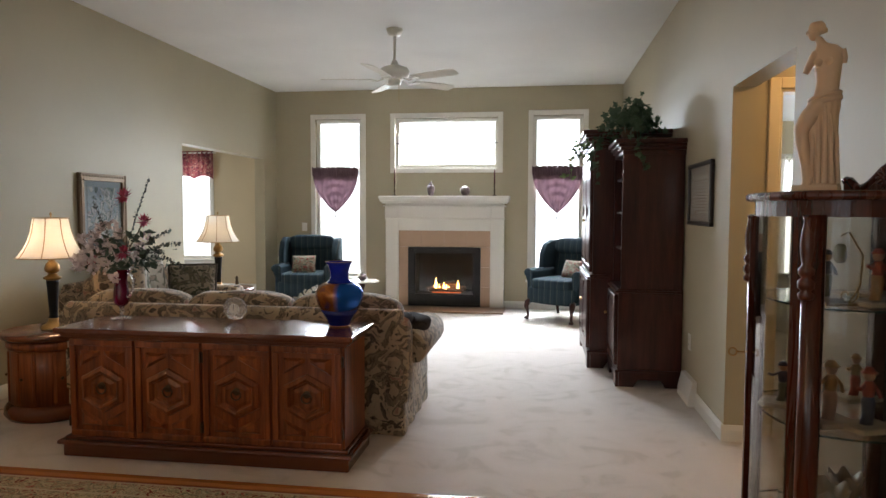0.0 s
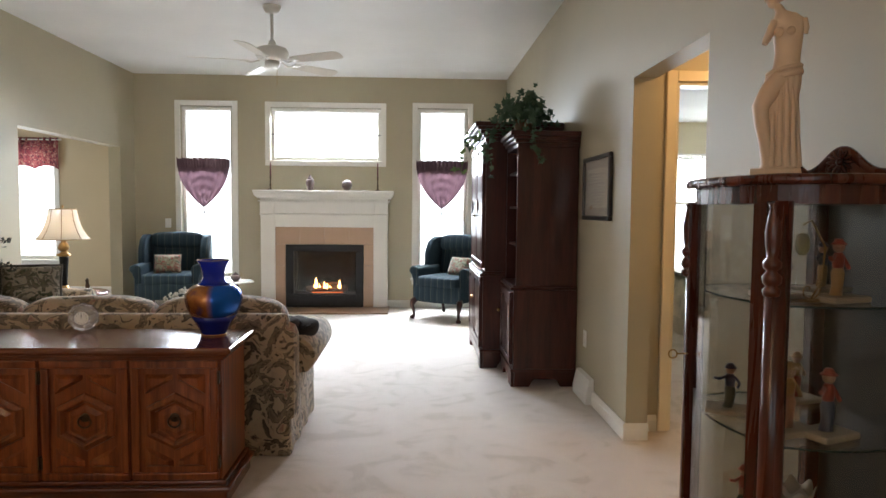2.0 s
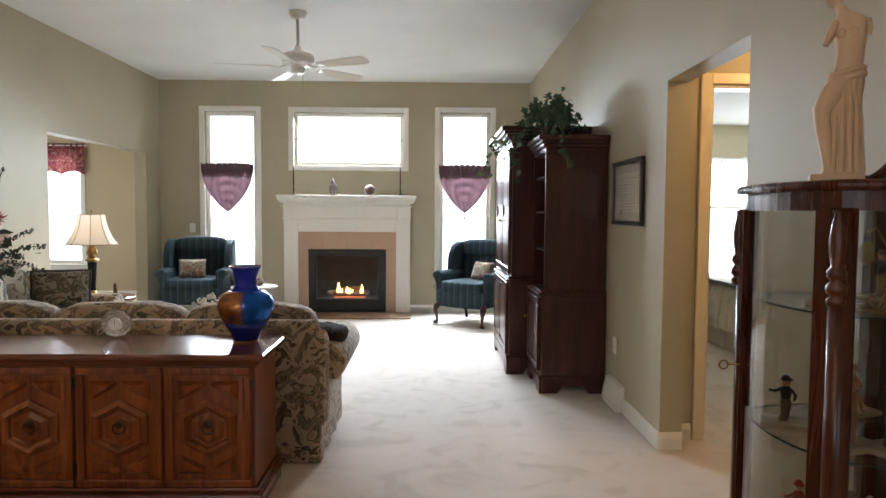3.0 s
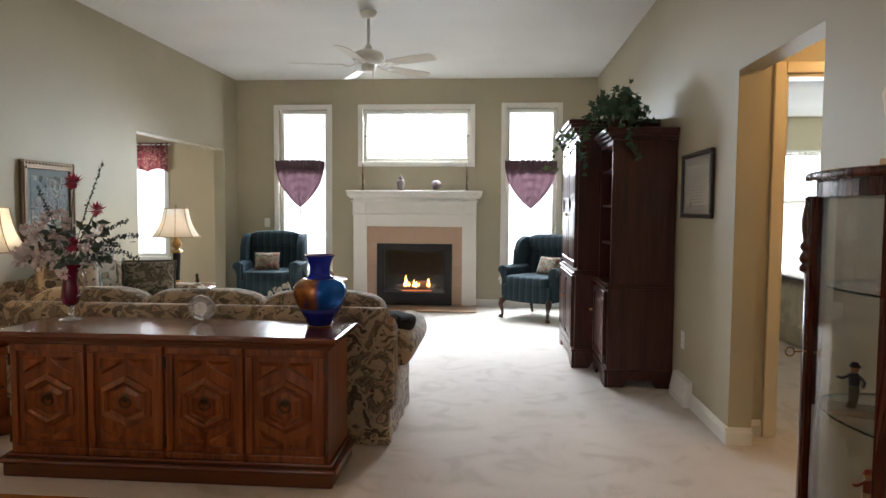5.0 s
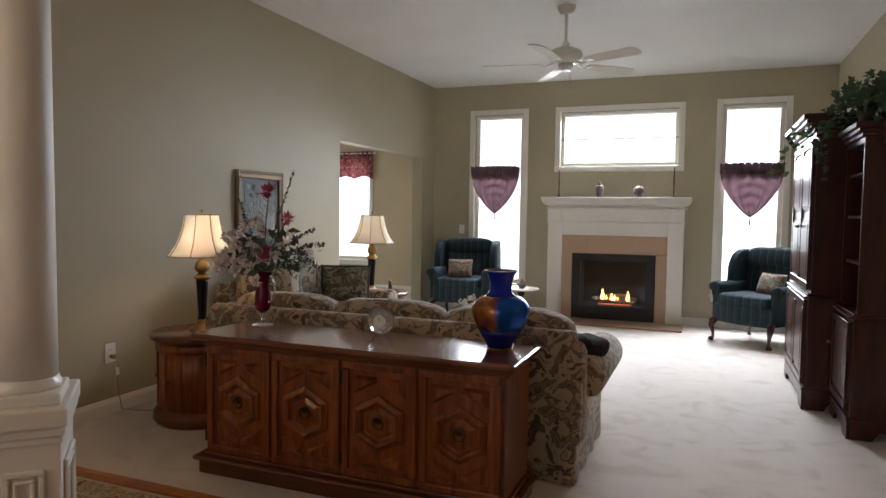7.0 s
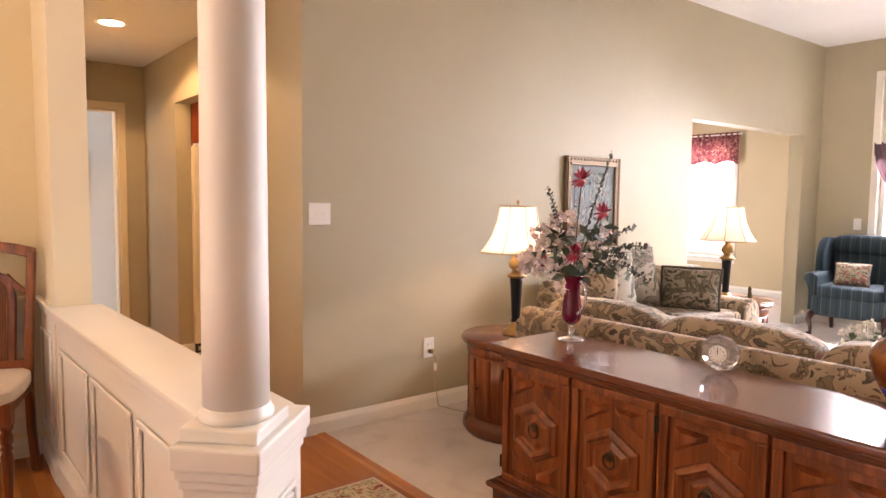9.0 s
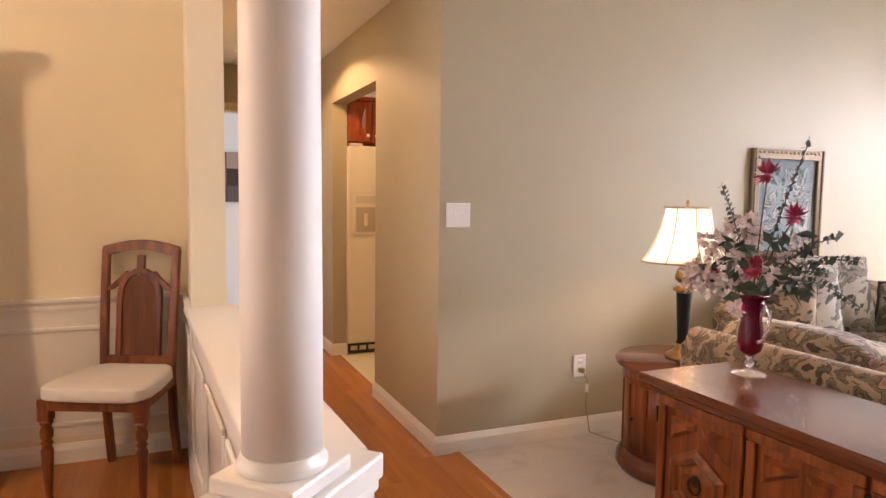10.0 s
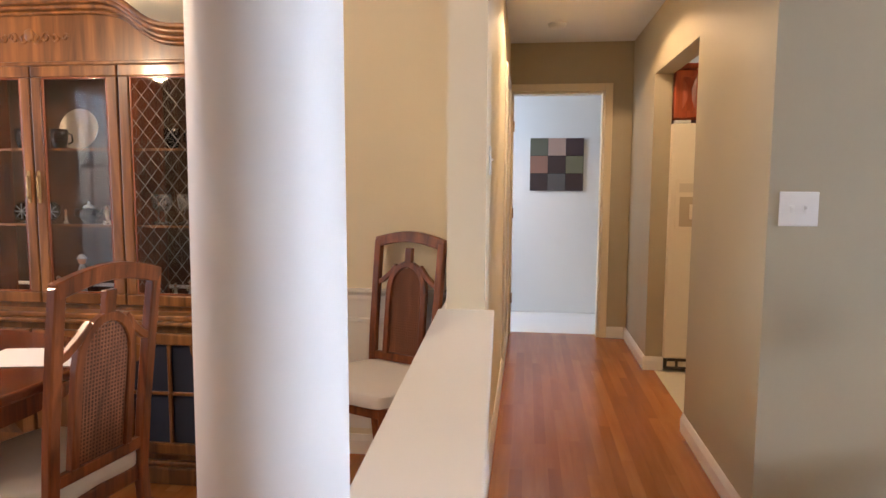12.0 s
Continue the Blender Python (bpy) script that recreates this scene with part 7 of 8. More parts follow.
part("dispenser", box(0.04, 0.25, -0.006, 0.0, 0.98, 1.33, r=0.004, seg=1), BISQUE, fr)
# Flat plate; the recess's shadow is given by its darker tan colour.
part("dispenser_well", box(0.065, 0.225, -0.008, -0.005, 1.01, 1.21), material("bisque darkened as recess shade", 0.5, color=(0.44, 0.37, 0.25)), fr)
part("dispenser_panel", box(0.06, 0.23, -0.009, -0.005, 1.24, 1.30), material("pale cream panel", 0.4, color=(0.58, 0.53, 0.42)), fr)
part("dispenser_lever", box(0.13, 0.16, -0.016, -0.008, 1.06, 1.16, r=0.003, seg=1), BISQUE, fr)
part("hinge_cap", box(0.02, 0.12, 0.0, 0.06, 1.70, 1.72, r=0.004), PLASTIC, fr)
kc = thing("wall_cabinet", (-4.84, 3.56, 1.725), 90, "red-brown kitchen wall cabinet above the refrigerator", "cabinet")
part("body", box(0, 0.96, 0.02, 0.6, 0, 0.36), REDOAK, kc)
for a, b in ((0.004, 0.19), (0.20, 0.95)):
    d = new("door")
    d.parent = kc
    part("door_frame", box(a, b, 0.0, 0.02, 0.01, 0.33, r=0.004, seg=1), REDOAK, d)
    part("raised_panel", raised(bmesh.new(), [(a + 0.05, 0.06), (b - 0.05, 0.06), (b - 0.05, 0.28), (a + 0.05, 0.28)], 0.0, -0.014, 0.03), REDOAK, d)
    part("knob", puff(bmesh.new(), ((b - 0.03 if a < 0.2 else a + 0.03), -0.016, 0.06), (0.014, 0.014, 0.014), 1, 12, 8), PLASTIC, d, smooth=True)
part("crown", box(-0.01, 0.97, -0.015, 0.6, 0.33, 0.37, r=0.008), REDOAK, kc)

# ---- bedroom ----
QUILT = floral_mat("ivory embroidered comforter", (0.66, 0.60, 0.50), [(0.60, 0.54, 0.44), (0.66, 0.60, 0.50), (0.66, 0.60, 0.50), (0.34, 0.28, 0.18)], 6.0)
bed = thing("bed", (4.78, 7.55, 0), 0, "made bed with an ivory embroidered comforter and gathered skirt", "bed")
part("mattress", box(-1.02, 1.02, -1.0, 1.0, 0.30, 0.58, r=0.05), QUILT, bed)
bm = bmesh.new()
n = 90
lo, hi = [], []
path = [(-1.10, -1.08), (1.05, -1.08), (1.05, 1.05), (-1.10, 1.05)]
pts = []
for i in range(4):
    a, b = Vector(path[i]), Vector(path[(i + 1) % 4])
    nr = Vector(((b - a).y, -(b - a).x)).normalized()
    for k in range(70):
        pts.append((a.lerp(b, k / 70), nr, math.sin(k * 0.9) + 0.5 * math.sin(k * 2.3)))
rings = []
for z, o in ((0.20, 0.0), (0.30, 0.0), (0.45, -0.02), (0.57, -0.05), (0.63, -0.12)):
    rings.append([bm.verts.new((p.x + nr.x * (o + 0.016 * w), p.y + nr.y * (o + 0.016 * w), z + 0.012 * w * (z < 0.3))) for p, nr, w in pts])
for a, b in zip(rings, rings[1:]):
    for i in range(len(pts)):
        bm.faces.new((a[i], a[(i + 1) % len(pts)], b[(i + 1) % len(pts)], b[i]))
bm.faces.new(rings[-1])
part("comforter", bm, QUILT, bed, "quilted ivory comforter with vine embroidery", smooth=True)
bm = bmesh.new()
rings = [[bm.verts.new((p.x * 0.96 + nr.x * 0.012 * w, p.y * 0.96 + nr.y * 0.012 * w, z)) for p, nr, w in pts] for z in (0.01, 0.28)]
for i in range(len(pts)):
    bm.faces.new((rings[0][i], rings[0][(i + 1) % len(pts)], rings[1][(i + 1) % len(pts)], rings[1][i]))
part("bed_skirt", bm, material("ivory bed skirt cloth", 0.9, color=(0.55, 0.50, 0.42)), bed, smooth=True)

# ---- dining room ----
CANE = wooden("woven cane", (0.13, 0.045, 0.018), (0.24, 0.090, 0.038), (0.34, 0.145, 0.068), 0.5, "z")
SEATC = painted("ivory striped seat cloth", (0.66, 0.60, 0.51), 0.85, 60, 0.001)
# Darker copy of the cane colour, painted shade for the web's gaps.
CANE_SHADE = wooden("cane darkened as gap shade", (0.045, 0.016, 0.007), (0.075, 0.027, 0.011), (0.10, 0.038, 0.016), 0.7, "z")
CHW = wooden("warm brown chair wood", (0.065, 0.017, 0.005), (0.185, 0.050, 0.012), (0.31, 0.095, 0.025), 0.30, "z", 1.0, 0.15)


def dining_chair():
    c = thing("dining_chair", (0, 0, 0), 0, "cane-backed wooden dining chair with an ivory seat cushion", "chair", "dining chairs")
    bm = prism(bmesh.new(), [(-0.215, -0.20), (0.215, -0.20), (0.168, 0.20), (-0.168, 0.20)], 0.385, 0.435, "xy", r=0.006)
    part("seat_rail", bm, CHW, c)
    m = bmesh.new()
    puff(m, (0, -0.012, 0.455), (0.222, 0.212, 0.034), 0.34, 48, 14, 0.012)
    for v in m.verts:
        v.co.x *= 1 - 0.20 * max(0, v.co.y + 0.05) / 0.25
    part("seat_cushion", m, SEATC, c, "ivory cloth seat cushion", smooth=True)
    prof = [(0.020, 0.0), (0.022, 0.012), (0.014, 0.03), (0.016, 0.04), (0.019, 0.10), (0.0235, 0.22), (0.017, 0.24), (0.024, 0.25), (0.017, 0.262), (0.024, 0.275), (0.025, 0.30), (0.018, 0.32), (0.025, 0.33), (0.025, 0.345)]
    for s in (-1, 1):
        part("front_leg", lathe(bmesh.new(), prof, 20, c=(s * 0.193, -0.178, 0)), CHW, c, "turned front leg", smooth=True)
        part("leg_block", box(s * 0.193 - 0.024, s * 0.193 + 0.024, -0.202, -0.154, 0.343, 0.435, r=0.003, seg=1), CHW, c)
        pts = [(s * 0.156, 0.245, 0.0), (s * 0.153, 0.212, 0.20), (s * 0.154, 0.195, 0.42), (s * 0.157, 0.212, 0.62), (s * 0.160, 0.240, 0.84), (s * 0.162, 0.262, 1.0)]
        bm = bmesh.new()
        rings = []
        for x, y, z in pts:
            rings.append([bm.verts.new((x + a, y + b, z)) for a, b in ((-0.017, -0.015), (0.017, -0.015), (0.017, 0.015), (-0.017, 0.015))])
        for r0, r1 in zip(rings, rings[1:]):
            for i in range(4):
                bm.faces.new((r0[i], r0[(i + 1) % 4], r1[(i + 1) % 4], r1[i]))
        bm.faces.new(rings[0][::-1])
        bm.faces.new(rings[-1])
        bmesh.ops.bevel(bm, geom=list(bm.edges), offset=0.004, segments=1, affect="EDGES")
        part("back_post", bm, CHW, c)
    def back(u, z):
        t = (z - 0.42) / 0.565
        return (u, 0.195 + 0.066 * max(t, 0) ** 1.2, z)
    def strip(pts, w, t, nm, label=""):
        bm = bmesh.new()
        rings = []
        for i, (u, z) in enumerate(pts):
            a, b = Vector(pts[max(i - 1, 0)]), Vector(pts[min(i + 1, len(pts) - 1)])
            d = (b - a).normalized()
            nr = Vector((-d.y, d.x))
            ring = []
            for k, q in ((-1, -1), (1, -1), (1, 1), (-1, 1)):
                p = back(u + nr.x * w * k / 2, z + nr.y * w * k / 2)
                ring.append(bm.verts.new((p[0], p[1] + q * t / 2, p[2])))
            rings.append(ring)
        for r0, r1 in zip(rings, rings[1:]):
            for i in range(4):
                bm.faces.new((r0[i], r0[(i + 1) % 4], r1[(i + 1) % 4], r1[i]))
        bm.faces.new(rings[0][::-1])
        bm.faces.new(rings[-1])
        bmesh.ops.recalc_face_normals(bm, faces=bm.faces)
        bmesh.ops.bevel(bm, geom=[e for e in bm.edges if len(e.link_faces) == 2 and e.calc_face_angle(0) > 0.9], offset=0.003, segments=1, affect="EDGES")
        part(nm, bm, CHW, c, label)
    strip([(-0.172 + 0.344 * k / 12, 0.988 + 0.030 * math.sin(math.pi * k / 12)) for k in range(13)], 0.045, 0.028, "crest_rail", "arched crest rail")
    strip([(-0.155, 0.50), (0.155, 0.50)], 0.035, 0.022, "lower_rail")
    arch = [(-0.090, 0.515), (-0.090, 0.78)] + [(0.090 * -math.cos(a), 0.78 + 0.12 * math.sin(a)) for a in [math.pi * k / 12 for k in range(1, 12)]] + [(0.090, 0.78), (0.090, 0.515)]
    strip(arch, 0.026, 0.024, "cane_frame", "arched frame round the cane")
    strip([(0, 0.90), (0, 0.97)], 0.036, 0.022, "top_slat")
    for s in (-1, 1):
        strip([(s * 0.155, 0.815), (s * 0.128, 0.825), (s * 0.092, 0.855), (s * 0.058, 0.893)], 0.022, 0.022, "side_brace")
    inner = [(-0.081, 0.518), (0.081, 0.518), (0.081, 0.78)] + [(0.081 * math.cos(a), 0.78 + 0.105 * math.sin(a)) for a in [math.pi * k / 12 for k in range(1, 12)]] + [(-0.081, 0.78)]
    bm = bmesh.new()
    def inside(u, z):
        return abs(u) < 0.081 and z > 0.518 and (z < 0.78 or (u / 0.081) ** 2 + ((z - 0.78) / 0.105) ** 2 < 1)
    k = 0.0125
    for i in range(-7, 8):
        zs = [0.52 + 0.006 * j for j in range(62) if inside(i * 0.0108, 0.52 + 0.006 * j)]
        if len(zs) > 1:
            tube(bm, [back(i * 0.0108, zs[0]), back(i * 0.0108, (zs[0] + zs[-1]) / 2), back(i * 0.0108, zs[-1])], 0.0030, 4)
    for j in range(34):
        z = 0.523 + j * 0.0108
        us = [u / 1000 for u in range(-81, 82, 3) if inside(u / 1000, z)]
        if len(us) > 1:
            tube(bm, [back(us[0], z), back(us[-1], z)], 0.0030, 4)
    for v in list(bm.verts):
        v.co.y += 0.001
    part("cane_web", bm, CANE, c, "woven cane panel", kind="stuff")
    # Added sheet inside the web: its dark colour is the shade between strands.
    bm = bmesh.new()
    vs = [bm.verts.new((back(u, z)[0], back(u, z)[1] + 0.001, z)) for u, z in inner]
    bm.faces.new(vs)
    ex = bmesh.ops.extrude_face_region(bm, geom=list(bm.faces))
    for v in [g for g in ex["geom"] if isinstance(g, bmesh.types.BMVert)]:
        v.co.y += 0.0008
    part("cane_backing", bm, CANE_SHADE, c)
    return c


ch = dining_chair()
ch.location = (-2.815, 1.975, 0)
ch.rotation_euler = (0, 0, radians(66))
ch.scale = (1.04, 1.04, 1.04)
c2 = copy_thing(ch, pose(-1.855, 1.22, 0, 0, 0, -9.8))
c2["label"] = "cane-backed dining chair drawn up to the end of the table"
ch["label"] = "cane-backed dining chair with ivory cushion against the wainscot"

dt = thing("dining_table", (-1.85, 0.42, 0), 0, "dark brown oval wooden dining table", "table")
def oval(a, b, n=48, e=0.75):
    return [(math.copysign(abs(math.cos(2 * math.pi * k / n)) ** e, math.cos(2 * math.pi * k / n)) * a, math.copysign(abs(math.sin(2 * math.pi * k / n)) ** e, math.sin(2 * math.pi * k / n)) * b) for k in range(n)]
part("tabletop", prism(bmesh.new(), oval(0.54, 0.86), 0.715, 0.745, "xy", r=0.009), PECANX, dt)
part("apron", prism(bmesh.new(), oval(0.47, 0.78), 0.63, 0.715, "xy"), PECAN, dt)
for y in (-0.45, 0.45):
    part("pedestal", lathe(bmesh.new(), [(0.10, 0.12), (0.12, 0.16), (0.06, 0.24), (0.09, 0.40), (0.07, 0.55), (0.11, 0.63)], 28, c=(0, y, 0)), PECAN, dt, smooth=True)
    for s in (-1, 1):
        part("foot", tube(bmesh.new(), [(0, y, 0.16), (s * 0.2, y, 0.10), (s * 0.34, y, 0.025)], [0.045, 0.035, 0.025], 12), PECAN, dt, smooth=True)
paper = thing("paper_sheet", (-2.04, 1.07, 0.7455), 12, "loose white paper sheet on the dining table", "paper")
part("sheet", box(-0.11, 0.11, -0.15, 0.15, 0, 0.0012), material("white paper", 0.6, color=(0.8, 0.8, 0.8)), paper)
part("sheet", box(-0.10, 0.12, -0.14, 0.16, 0.0014, 0.0024), material("white page", 0.6, color=(0.8, 0.8, 0.82)), paper)

# china hutch
HY, HX = 0.475, 0.09
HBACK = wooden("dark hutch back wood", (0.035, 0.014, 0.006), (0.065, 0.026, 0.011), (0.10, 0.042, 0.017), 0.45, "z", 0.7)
hu = thing("china_hutch", (0, HY, 0), 0, "honey brown china hutch with lit glass doors and scrolled pediment", "cabinet")
XB, XL, XU = -3.17, -2.763, -2.84
W = 0.855
part("base_body", box(XB, XL - 0.002, -W, W, 0.09, 0.69), HONEY, hu)
bm = bmesh.new()
slab(bm, XB, XL + 0.03, -W - 0.03, W + 0.03, 0, 0.075, r=0.008)
slab(bm, XB, XL + 0.018, -W - 0.018, W + 0.018, 0.075, 0.10, r=0.008)
part("plinth", bm, HONEY, hu)
bm = bmesh.new()
slab(bm, XB, XL + 0.03, -W - 0.02, W + 0.02, 0.69, 0.71, r=0.007)
slab(bm, XB, XL + 0.015, -W - 0.01, W + 0.01, 0.71, 0.735, r=0.006)
part("waist_moulding", bm, HONEY, hu)
part("upper_side", box(XB, XU, -W, -W + 0.022, 0.735, 1.858), HONEY, hu)
part("upper_side", box(XB, XU, W - 0.022, W, 0.735, 1.858), HONEY, hu)
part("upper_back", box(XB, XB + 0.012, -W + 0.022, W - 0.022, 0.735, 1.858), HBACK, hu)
part("upper_floor", box(XB + 0.012, XU, -W + 0.022, W - 0.022, 0.735, 0.755), HONEY, hu)
part("upper_top", box(XB + 0.012, XU - 0.022, -W + 0.022, W - 0.022, 1.78, 1.80), HONEY, hu)
for y in (-0.40, 0.40):
    part("divider", box(XB + 0.012, XU - 0.004, y - 0.010, y + 0.010, 0.755, 1.78), PECAN, hu)
part("fascia", prism(bmesh.new(), [(-W, 1.79)] + [(-W + 0.0001, 1.86)] + [(-W + 2 * W * k / 40, 1.87 + 0.14 / (1 + math.exp((abs(-W + 2 * W * k / 40) - 0.50) / 0.045))) for k in range(1, 40)] + [(W - 0.0001, 1.86), (W, 1.79)], XU - 0.02, XU + 0.004, "yz"), HONEY, hu)
crown = [(-W - 0.03 + (2 * W + 0.06) * k / 60) for k in range(61)]
for i, (o, dz, r) in enumerate(((0.012, -0.02, 0.010), (0.026, 0.0, 0.014), (0.044, 0.022, 0.016), (0.060, 0.042, 0.013))):
    pts = [(XU + o * 0.8, y, 1.885 + dz + 0.14 / (1 + math.exp((abs(y) - 0.50) / 0.045))) for y in crown]
    part("crown_moulding", tube(bmesh.new(), pts, r, 8), HONEY, hu, smooth=True)
for s in (-1, 1):
    part("crown_return", box(XB, XU + 0.055, *sorted((s * W, s * (W + 0.05))), 1.865, 1.94, r=0.012), HONEY, hu)
    part("crown_step", box(XB, XU + 0.03, *sorted((s * W, s * (W + 0.025))), 1.835, 1.865, r=0.008), HONEY, hu)
part("upper_lid", box(XB, XU - 0.022, -W + 0.001, W - 0.001, 1.86, 1.90), HONEY, hu)
part("door_head_moulding", box(XU + 0.004, XU + 0.022, -W, W, 1.785, 1.802, r=0.005), HONEY, hu)


PEWTER = material("pewter lattice metal", 0.35, 0.9, (0.42, 0.38, 0.32))


def glass_door(y0, y1, z0, z1, x, lattice=False, arch=False, handle=0):
    d = new("door")
    d.parent = hu
    f = 0.048
    for a, b, c, e in ((y0, y1, z0, z0 + f), (y0, y1, z1 - f, z1), (y0, y0 + f, z0 + f, z1 - f), (y1 - f, y1, z0 + f, z1 - f)):
        part("door_frame", box(x, x + 0.022, a + 0.001, b - 0.001, c, e, r=0.005), HONEY, d)
    for a, b, c, e in ((y0 + f, y1 - f, z0 + f, z0 + f + 0.008), (y0 + f, y1 - f, z1 - f - 0.008, z1 - f), (y0 + f, y0 + f + 0.008, z0 + f, z1 - f), (y1 - f - 0.008, y1 - f, z0 + f, z1 - f)):
        part("bead", box(x + 0.008, x + 0.017, a, b, c, e, r=0.002, seg=1), PECAN, d)
    part("pane", box(x + 0.005, x + 0.008, y0 + f, y1 - f, z0 + f, z1 - f), GLASS, d)
    if lattice:
        bm = bmesh.new()
        ya, yb, za, zb = y0 + f, y1 - f, z0 + f, z1 - f
        stp = 0.062
        k = 0.82
        for s in (-1, 1):
            c = -3.0
            while c < 3.0:
                pts = []
                for i in range(61):
                    z = za + (zb - za) * i / 60
                    y = (ya if s > 0 else yb) + s * ((z - za) * k + c)
                    if ya <= y <= yb:
                        pts.append((x + 0.011 + 0.001 * s, y, z))
                if len(pts) > 1:
                    tube(bm, [pts[0], pts[-1]], 0.0011, 5)
                c += stp
        part("lattice", bm, PEWTER, d, "crossed metal lattice")
    if handle:
        yy = y0 + 0.022 if handle > 0 else y1 - 0.022
        part("door_pull", lathe(bmesh.new(), [(0.004, 0), (0.007, 0.015), (0.004, 0.03), (0.007, 0.05), (0.004, 0.07), (0.007, 0.085), (0.002, 0.10)], 10, c=(x + 0.034, yy, 1.22)), BRASS, d, smooth=True)
        part("pull_plate", box(x + 0.022, x + 0.030, yy - 0.007, yy + 0.007, 1.20, 1.34, r=0.003, seg=1), BRASS, d)
    return d


glass_door(-0.40, -0.002, 0.76, 1.785, XU, handle=-1)
glass_door(0.002, 0.40, 0.76, 1.785, XU, handle=1)
glass_door(0.405, W - 0.003, 0.76, 1.785, XU, lattice=True)
glass_door(-W + 0.003, -0.405, 0.76, 1.785, XU, lattice=True)
for z in (1.10, 1.43):
    p = part("glass_shelf", box(XB + 0.015, XU - 0.02, -W + 0.025, W - 0.025, z, z + 0.008), GLASS, hu)
    part("shelf_rail", box(XU - 0.02, XU - 0.014, -W + 0.03, W - 0.03, z - 0.002, z + 0.008), HONEY, hu)
# lower doors
for y0, y1 in ((-0.40, -0.003), (0.003, 0.40)):
    d = new("door")
    d.parent = hu
    part("door_frame", box(XL - 0.002, XL + 0.02, y0 + 0.004, y1 - 0.004, 0.13, 0.66, r=0.006), HONEY, d)
    part("raised_panel", raised(bmesh.new(), [(y0 + 0.06, 0.19), (y1 - 0.06, 0.19), (y1 - 0.06, 0.54), (y1 - 0.12, 0.60), (y0 + 0.12, 0.60), (y0 + 0.06, 0.54)], XL + 0.02, XL + 0.034, 0.03, "yz"), HONEY, d)
    for k in range(4):
        part("carved_rib", tube(bmesh.new(), [(XL + 0.026, (y0 + y1) / 2 + (0.03 + 0.03 * k) * math.cos(a), 0.42 + (0.03 + 0.03 * k) * math.sin(a)) for a in [math.pi * t / 10 for t in range(11)]], 0.006, 6), HONEY, d, smooth=True)
BLUEC = material("navy blue cloth lining", 0.8, color=(0.009, 0.014, 0.032))
for s in (-1, 1):
    y0, y1 = sorted((s * 0.408, s * (W - 0.004)))
    d = new("door")
    d.parent = hu
    f = 0.05
    part("cloth_lining", box(XL - 0.002, XL + 0.004, y0 + f, y1 - f, 0.13 + f, 0.66 - f), BLUEC, d, "navy blue cloth behind the panes")
    for a, b, c, e in ((y0, y1, 0.13, 0.13 + f), (y0, y1, 0.66 - f, 0.66), (y0, y0 + f, 0.18, 0.61), (y1 - f, y1, 0.18, 0.61)):
        part("door_frame", box(XL, XL + 0.022, a + 0.001, b - 0.001, c, e, r=0.006), HONEY, d)
    ym = (y0 + y1) / 2
    part("glazing_bar", box(XL + 0.004, XL + 0.018, ym - 0.008, ym + 0.008, 0.18, 0.61, r=0.003, seg=1), HONEY, d)
    part("glazing_bar", box(XL + 0.004, XL + 0.016, y0 + f, y1 - f, 0.39, 0.406, r=0.003, seg=1), HONEY, d)
    for q in (-1, 1):
        ye = y0 + f if q < 0 else y1 - f
        pts = [(ye, 0.61), (ye, 0.53)] + [(ye - q * 0.075 * math.sin(t * math.pi / 12), 0.53 + 0.07 * (1 - math.cos(t * math.pi / 12))) for t in range(1, 7)] + [(ye - q * 0.075, 0.61)]
        part("arch_spandrel", prism(bmesh.new(), pts, XL + 0.003, XL + 0.017, "yz"), HONEY, d)
# carved applique
bm = bmesh.new()
for s in (-1, 1):
    for k in range(4):
        c0 = 0.03 + 0.045 * k
        rad = 0.026 - 0.004 * k
        pts = [(XU + 0.004, s * (c0 + rad * (1 - t / 22) * math.cos(t * 0.5)), 1.905 + rad * (1 - t / 22) * math.sin(t * 0.5) * (1 if k % 2 else -1)) for t in range(16)]
        tube(bm, pts, 0.0055, 6)
puff(bm, (XU + 0.006, 0, 1.915), (0.010, 0.022, 0.026), 0.9, 16, 10, 0.004)
part("carved_applique", bm, HONEY, hu, "carved leaf scroll applique", smooth=True)
for y in (-0.62, 0.20, 0.66):
    lamp("hutch_light", "POINT", pose(-2.94, HY + y, 1.70), 0.45, WARM, 0.02)
    hb = thing("puck_light", (-2.96, HY + y, 1.758), 0, "small lit puck light under the hutch top", "light", "puck lights in the hutch")
    part("rim", lathe(bmesh.new(), [(0.028, 0.0), (0.030, 0.012), (0.026, 0.021)], 20), BRASS, hb, smooth=True)
    part("lens", puff(bmesh.new(), (0, 0, -0.001), (0.017, 0.017, 0.007), 1.0, 14, 8), glow_mat("lit puck lens", (1.0, 0.82, 0.55), 12.0), hb, smooth=True)

rh = random.Random(9)
SILV = material("pale blue glaze", 0.25, color=(0.40, 0.45, 0.50))
BLK = material("black glaze", 0.12, color=(0.012, 0.012, 0.015))


def cup(x, y, z, r, h, mat, name, label, handle=True):
    c = thing(name, (x, y, z), rh.uniform(0, 360), label, "cup", "china in the hutch")
    part("bowl", lathe(bmesh.new(), [(r * 0.6, 0), (r * 0.65, h * 0.06), (r * 0.95, h * 0.4), (r, h), (r * 0.94, h), (r * 0.85, h * 0.4), (r * 0.3, h * 0.12)], 24), mat, c, smooth=True)
    if handle:
        part("handle", tube(bmesh.new(), [(r * 0.9, 0, h * 0.8), (r * 1.4, 0, h * 0.75), (r * 1.45, 0, h * 0.4), (r * 0.92, 0, h * 0.25)], 0.004, 6), mat, c, smooth=True)


